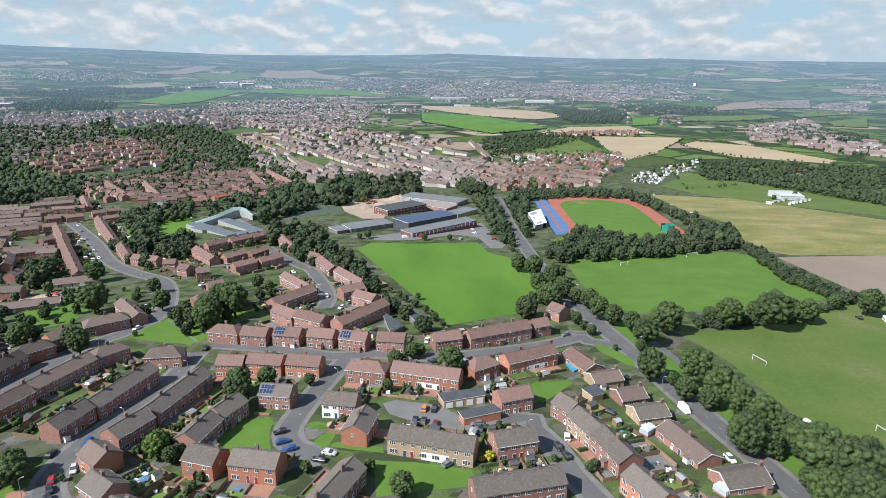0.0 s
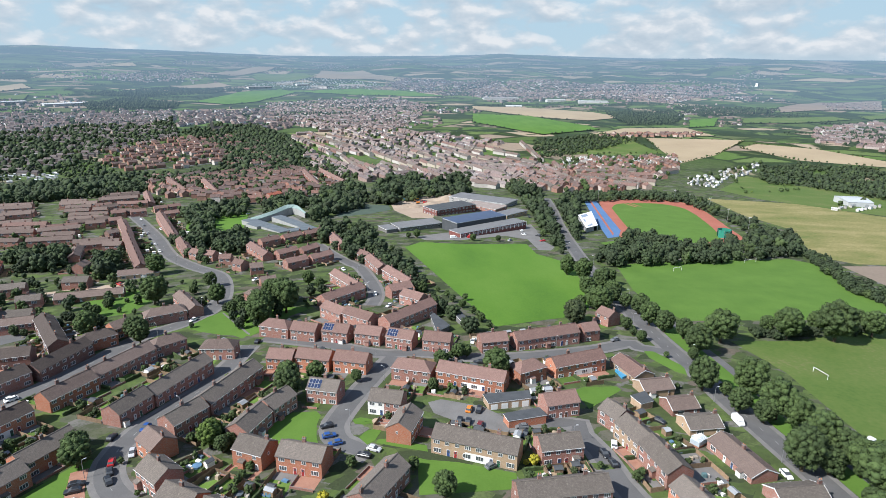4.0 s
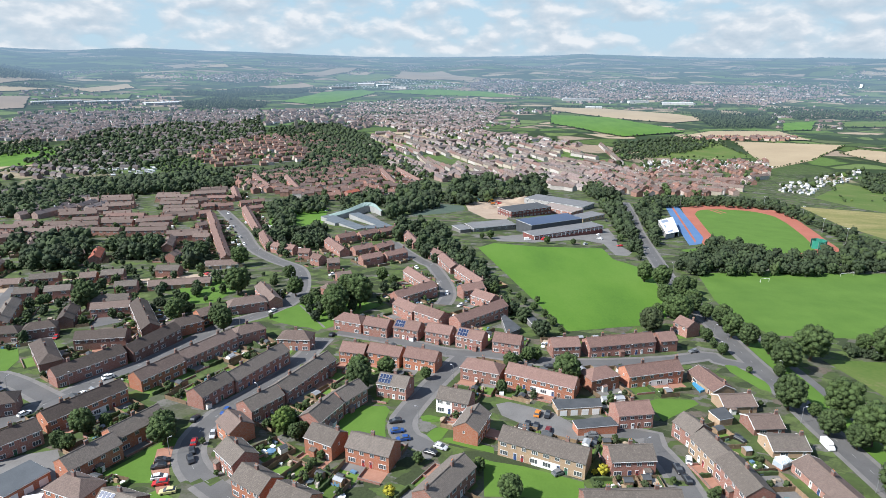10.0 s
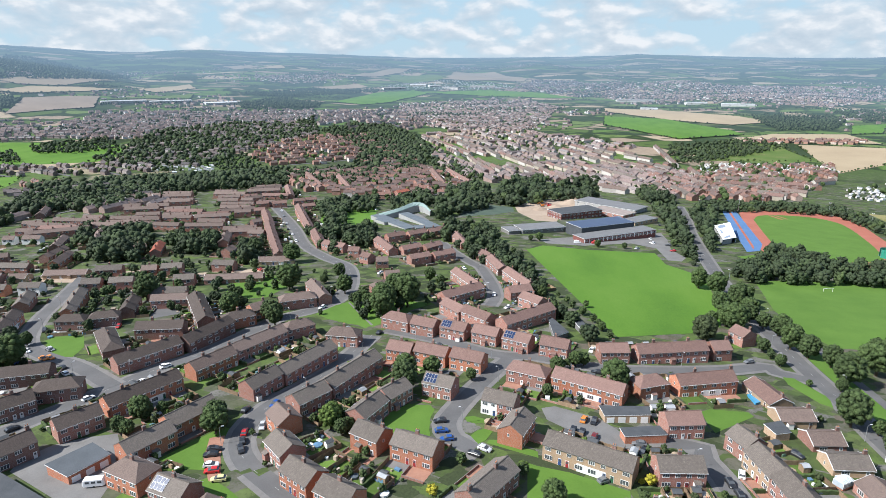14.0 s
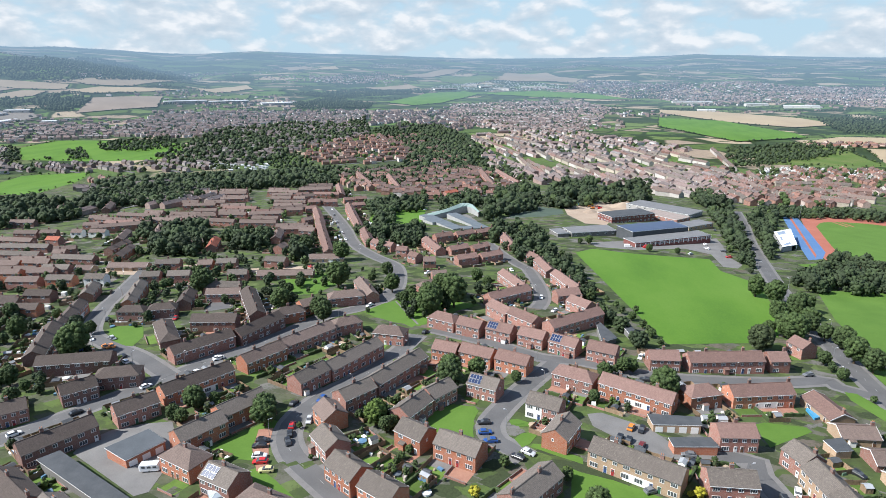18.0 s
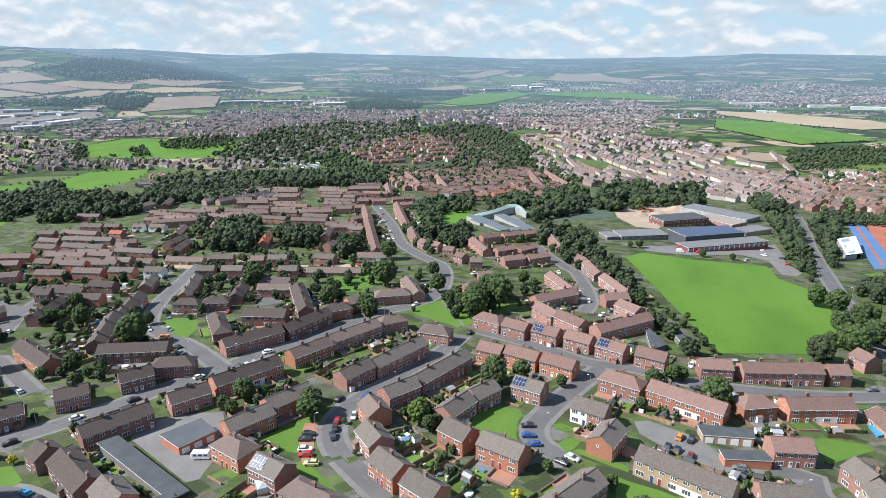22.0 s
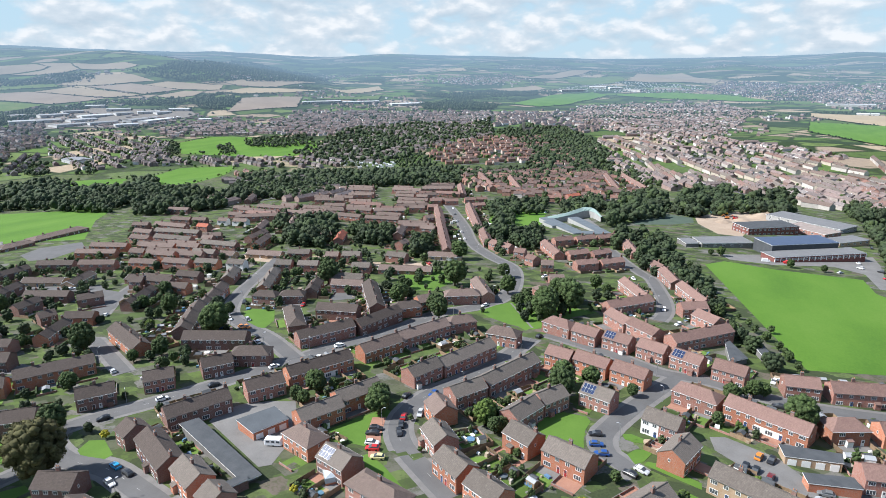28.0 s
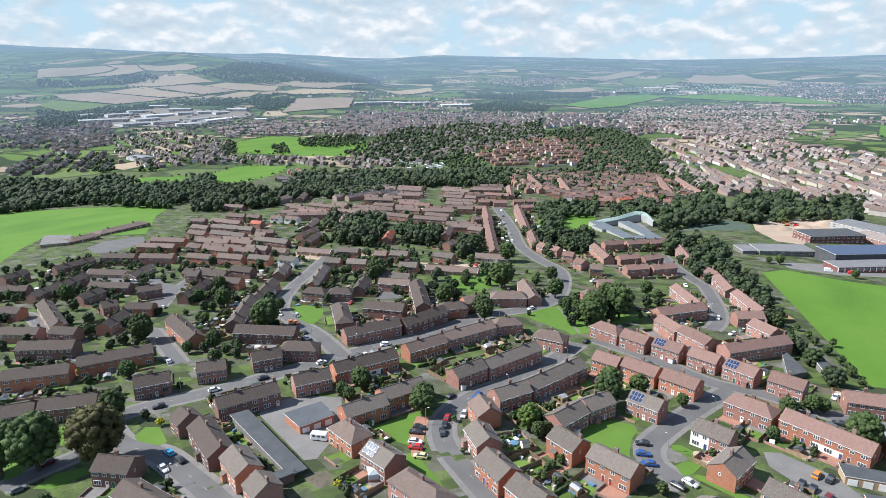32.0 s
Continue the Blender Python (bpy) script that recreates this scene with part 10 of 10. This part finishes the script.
lockups([(33.2, 171.7), (47.3, 173.7), (47.8, 178.5), (32.3, 177.4)], 2.7, BRICK["buff"], FELT, "row of lock-up garages with white doors")
block("garage_block", [(37.2, 159.8), (49.4, 162), (48.1, 166.4), (36.4, 164.1)], 2.7, BRICK["orange"], FELT, "red-brick garage block with flat felt roof", "garage", 0)
lockups([(-112, 125.9), (-106.9, 136), (-115.2, 140.3), (-121.2, 129.8)], 3.0, BRICK["orange"], SHEET_DARK, "lock-up garages with white doors and orange end wall")
block("garage_block", [(-100.7, 106.6), (-98.4, 110.9), (-131.3, 125.2), (-134.3, 120.7)], 2.6, CONCRETE, FELT, "long low garage row with black felt roof", "garage", 0)
block("garage_block", [(-100.1, 102.5), (-98.1, 106.5), (-100.4, 107.7), (-102.9, 103.5)], 2.6, BRICK["dark"], FELT, "low dark garage with a flat roof", "garage", 0)
block("garage", [(82.8, 168.4), (87.4, 169.8), (87.1, 175.8), (81.4, 173.5)], 2.6, BRICK["buff"], FELT, "detached garage with dark flat roof", "garage", 0)
block("garage_block", [(22.5, 239.2), (28.7, 245.1), (23, 259.2), (21.3, 256.3)], 2.6, CONCRETE, FELT, "dark roofed lock-up garage row", "garage", 0)
block("garage_block", [(36.9, 241.2), (39.6, 246.1), (33.7, 267), (31.1, 263.8)], 2.6, CONCRETE, FELT, "dark roofed lock-up garage row", "garage", 0)
block("school_block", [(-489.8, 271.2), (-476.4, 286), (-498.1, 301.6), (-514.6, 289.4)], 3.2, BRICK["buff"], CONCRETE, "low school building with pale flat roof by the field", "school", 6)
school_piers([o for o in bpy.data.objects if o.name == "school_wing"][0])
round_school([(-114.2, 520.6), (-99, 542.8), (-87.2, 571.8), (-77.2, 567.8), (-66.6, 541)], [(-109.2, 514.5), (-95, 535), (-84, 559), (-76.5, 557), (-67.6, 540)],
             [rect(-79.5, 473.5, -71.5, 480.5, 58), rect(-59.5, 480.7, -51.8, 486.5, 58), rect(-71.4, 476.5, -59.6, 480.6, 9), rect(-100.5, 492, -92, 500, 16)])
slab("court", [(-90.1, 540.8), (-80.3, 553.4), (-65.3, 517.3), (-77.9, 509.7)], -0.2, 0.06, CONCRETE, "pale paved court inside the school", "court")
running_track([(233.3, 624.3), (270.7, 643.8), (299.8, 643), (324.9, 630.4), (331.5, 604), (313, 532), (297.7, 480.7), (286, 442.1), (269.7, 425.8), (241, 406.2), (211.1, 399.2), (188.6, 406.8), (185.4, 442.3), (200.4, 507.1)],
              [(231.2, 581.5), (247, 607.9), (272.7, 617.5), (298, 612.5), (309, 590), (304.3, 556), (294, 518), (279.5, 472), (264, 436), (247, 424.5), (221.4, 419.9), (199.5, 430), (206, 478)],
              [(217.6, 626.1), (231.4, 625.9), (195, 467.1), (184, 443), (172.6, 436.3), (186, 496)])
slab("runway_lane", [(223.3, 625.5), (225.6, 625.5), (184.5, 455), (180.5, 446)], -0.2, 0.072, TRACK_RED, "red lane along the blue runway", "runway")
slab("jump_runway", [(256.5, 612.5), (258.7, 612.5), (262, 590), (259.4, 590)], -0.2, 0.08, TRACK_RED, "red jump runway on the infield", "runway")
slab("jump_runway", [(262.5, 613.6), (264.7, 613.6), (268.5, 594), (266, 594)], -0.2, 0.08, TRACK_RED, "red jump runway on the infield", "runway")
throw_cage(271, 444, 11)
slab("green", [(178, 430), (196, 436), (200, 416), (186, 400), (168, 404), (160, 420)], -0.2, 0.045, GRASS, "grass by the grandstand", "green")
grandstand([(162.7, 457.9), (176.1, 468.8), (187.5, 517.9), (170, 501.8)])
floodlight(231.8, 622.8)
floodlight(262.1, 643.4)
floodlight(321.1, 630.2)
floodlight(330.0, 573.0)
floodlight(309.7, 505.4)
floodlight(303.0, 462.4)
goal(178.4, 340.5, 184.1, 341.9)
goal(237.1, 360.8, 247.0, 363.5)
goal(163.6, 195.7, 164.5, 189.0)
goal(166.1, 140.5, 166.4, 136.2)
goal(239.8, 369.4, 243.6, 370.0)
caravan(173.5, 232.3, 5)
caravan(264.6, 232.0, 60)
caravan(-104.7, 126.0, 15)
caravan(143.2, 144.6, 20)
def earth_heap(x, y, r, h, turn):
    v = np.array([(math.cos(a) * k, math.sin(a) * k * 0.6, 1 - k ** 1.5) for k in (0.0, 0.25, 0.5, 0.75, 1.0) for a in np.linspace(0, 2 * math.pi, 20, endpoint=False)])
    bump = np.array([noise.noise(Vector((p[0] * 2.5 + x, p[1] * 2.5 + y, 0))) for p in v])
    v = np.stack([v[:, 0] * r, v[:, 1] * r, v[:, 2] * h * (1 + 0.5 * bump) - 0.3], 1)
    f = np.array([(i * 20 + j, (i + 1) * 20 + j, (i + 1) * 20 + (j + 1) % 20, i * 20 + (j + 1) % 20) for i in range(4) for j in range(20)])
    ob = tagged(new("earth_heap", array_mesh("earth_heap", v, f, EARTH)), "heap of bare brown earth on the building site", "earth heap", "heaps of earth")
    ob.matrix_basis = pose(x, y, land(x, y), 0, 0, turn)


earth_heap(70, 640, 20, 5, 40)
earth_heap(88, 664, 15, 4.5, 20)
earth_heap(34, 592, 12, 2.5, 70)
earth_heap(50, 612, 9, 2.2, 10)
digger(5.2, 618.2, "yellow")
digger(38.5, 639.8, "yellow")
digger(26.2, 632.3, "sky")
digger(38.0, 613.3, "orange")
digger(44.8, 613.7, "red")
digger(17.1, 625.2, "red")
# parked cars
car(110.9, 159.2, "white", van=True)
car(-17.9, 165.7, "black", 15)
car(-16.8, 159.9, "blue", 15)
car(-14.7, 155.4, "blue", 15)
car(-6.3, 148.5, "black", -25)
car(-3.5, 151.2, "silver", -25)
car(-4.1, 300.9, "white")
car(2.9, 280.7, "white")
car(26.8, 172.1, "orange", 70)
car(29.9, 171.4, "black", 70)
car(22.6, 164.6, "black", 70)
car(25.1, 163.6, "black", 70)
car(28.6, 161.8, "maroon", 70)
car(41.2, 159.8, "grey")
car(35.8, 208.8, "black")
car(41.3, 155.3, "black")
car(36.8, 230.1, "white", 70)
car(97.3, 228.6, "grey")
car(-80.7, 144.2, "black", 15)
car(-80.4, 141.3, "black", 15)
car(-77.8, 136.3, "white", 15)
car(-76.3, 133.7, "red", 15)
car(-72.8, 130.2, "cream", 15)
car(-73.0, 144.5, "black")
car(-74.5, 149.0, "black")
car(-75.9, 153.8, "red")
car(-71.9, 157.7, "silver")
car(-73.4, 172.0, "blue")
car(-81.4, 167.5, "black")
car(-127.4, 199.5, "white")
car(-52.5, 239.8, "black")
car(-87.5, 271.5, "white")
car(-128.6, 185.0, "white")
car(-139.8, 172.4, "white")
car(-173.8, 240.7, "red")
car(-166.4, 268.8, "white")
car(-140.2, 101.6, "sky")
car(-133.9, 100.2, "black")
car(-134.7, 95.2, "white")
car(-163.2, 72.7, "grey")
car(-169.0, 83.8, "maroon")
car(-160.0, 137.3, "white")
car(-150.5, 151.8, "black")
car(-167.8, 120.5, "black")
car(-197.4, 149.1, "silver")
car(-162.7, 191.3, "white")
car(-179.8, 205.4, "orange")
car(-186.3, 214.0, "silver")
car(-127.0, 198.8, "white")
car(-260.8, 198.4, "white")
car(-235.5, 165.1, "red")
car(-195.4, 211.9, "white")
car(-209.1, 226.3, "black")
car(-207.1, 236.7, "black")
car(-323.8, 227.9, "white")
car(107.8, 131.0, "white")
car(65.9, 148.0, "white", 70)
car(61.3, 143.3, "black")
car(62.0, 138.8, "black")
car(85.6, 160.7, "black")
car(254.4, 237.3, "black")
car(53.9, 440.0, "white", 5, van=True)
car(66.7, 440.9, "red", 5, van=True)
car(111.6, 464.4, "white")
car(109.6, 449.2, "white")
car(94.5, 428.6, "silver")
car(118.6, 425.8, "red")
car(119.8, 444.1, "black")
car(133.1, 526.4, "black")
car(-152.8, 421.7, "white")
car(-167.0, 448.0, "black")
car(-180.4, 506.9, "white")
car(-63.2, 420.8, "black")
car(-30.4, 373.4, "black")
car(-23.4, 353.4, "white")
car(-166.4, 269.5, "white")
car(-190.3, 201.3, "blue")
car(-211.4, 230.6, "blue")
car(-206.2, 235.5, "black")
car(-186.8, 213.8, "grey")
car(-182.1, 204.5, "orange")
car(-167.9, 196.6, "black")
car(-185.4, 491.4, "silver")
car(-164.4, 446.4, "white")
car(-200.9, 527.2, "grey")
car(-147.6, 340.9, "red")
car(-214.4, 557.4, "white")
car(-175.5, 467.3, "black")
car(-123.4, 569.2, "white")
car(28.5, 140.5, "grey")
car(-72.2, 337.4, "white")
# conservatories and pool
glasshouse(96.7, 117.6, 20, 1.3)
glasshouse(92.1, 148.3, 15, 1.0)
glasshouse(-80.0, 117.3, -50, 1.2)
glasshouse(-51.2, 193.2, 0, 0.8)
glasshouse(91.0, 147.2, 30, 1.0)
pool([(85.7, 198.4), (88.1, 199.8), (88.9, 193.6), (85.9, 191.7)])
# ---------- gardens, lamps, sheds ----------
for row in PLOTS:
    garden(*row)
far_plots(FAR_ROWS)
all_fences()
SPOTS.sort(key=lambda s: math.hypot(*s[0]))
shrubs = []
count = 0
for i, (p, turn, depth, mid) in enumerate(SPOTS):
    if random.random() < 0.5 and count < 110 and not on_road(*p, 0.5) and not blocked(*p, 1.0):
        shed(p[0] + random.uniform(-0.8, 0.8), p[1] + random.uniform(-0.5, 0.5), turn + random.choice((0, 0, 90)), random.random())
        count += 1
    for k in range(random.choice((1, 2, 3))):
        q = (mid[0] + random.uniform(-3, 3), mid[1] + random.uniform(-3, 3))
        if not on_road(*q, 0.3) and not blocked(*q, 0.8):
            shrubs.append((q[0], q[1], random.uniform(0.5, 1.5), random.uniform(0.9, 1.4)))
# loose garden things: tables, planters, water butts, play frames, covers
bits = Build()
for p, turn, depth, mid in SPOTS[:420]:
    a = radians(turn + random.uniform(-20, 20))
    ca, sa = math.cos(a), math.sin(a)
    for k in range(random.choice((2, 3, 4, 5))):
        x, y = mid[0] + random.uniform(-2.6, 2.6), mid[1] + random.uniform(-3.2, 3.2)
        if on_road(x, y, 0.4) or blocked(x, y, 0.7):
            continue
        w, d, h = random.uniform(0.25, 1.0), random.uniform(0.25, 0.7), random.choice((0.35, 0.5, 0.75, 0.9, 1.2))
        z = land(x, y) + 0.03
        at = lambda u, v, q: (x + u * ca - v * sa, y + u * sa + v * ca, z + q)
        if random.random() < 0.18:          # parasol or round cover
            r = random.uniform(0.8, 1.4)
            ring = [at(r * math.cos(i * math.pi / 4), r * math.sin(i * math.pi / 4), 0.7) for i in range(8)]
            foot = [at(r * 0.9 * math.cos(i * math.pi / 4), r * 0.9 * math.sin(i * math.pi / 4), 0.0) for i in range(8)]
            bits.solid(ring + [at(0, 0, 0.85)] + foot, [(i, (i + 1) % 8, 8) for i in range(8)] + [(9 + i, 9 + (i + 1) % 8, (i + 1) % 8, i) for i in range(8)])
        else:
            bits.solid([at(u * k2, v * k2, q) for q, k2 in ((0, 1.0), (h, 0.92)) for u, v in ((-w, -d), (w, -d), (w, d), (-w, d))],
                       [(4, 5, 6, 7), (0, 1, 5, 4), (1, 2, 6, 5), (2, 3, 7, 6), (3, 0, 4, 7)])
tones = tinted("garden_bits", [(0.0, (0.7, 0.7, 0.68)), (0.3, (0.75, 0.75, 0.73)), (0.42, (0.3, 0.22, 0.14)), (0.6, (0.42, 0.34, 0.25)), (0.75, (0.1, 0.12, 0.14)), (0.88, (0.1, 0.2, 0.32)), (1.0, (0.1, 0.16, 0.1))], spread=0.15)
tagged(new("garden_clutter", bits.mesh("garden_clutter", tones)), "tables, planters, toys and covers scattered in back gardens", "garden clutter", kind="stuff")
canopy("garden_shrubs", shrubs, "mixed green shrubs in back gardens", "shrubs")
for line, half in ROADS:
    run = 12.0
    for i, (p, q) in enumerate(zip(line, line[1:])):
        run += (q - p).length
        if run > 34 and math.hypot(p.x, p.y) < 420:
            run = 0
            w = (q - p).normalized()
            s = Vector((-w.y, w.x, 0)) * (1 if i % 2 else -1)
            at = p + s * (half + 0.1)
            if not blocked(at.x, at.y, 0.6):
                street_lamp(at.x, at.y, math.degrees(math.atan2(-s.y, -s.x)))
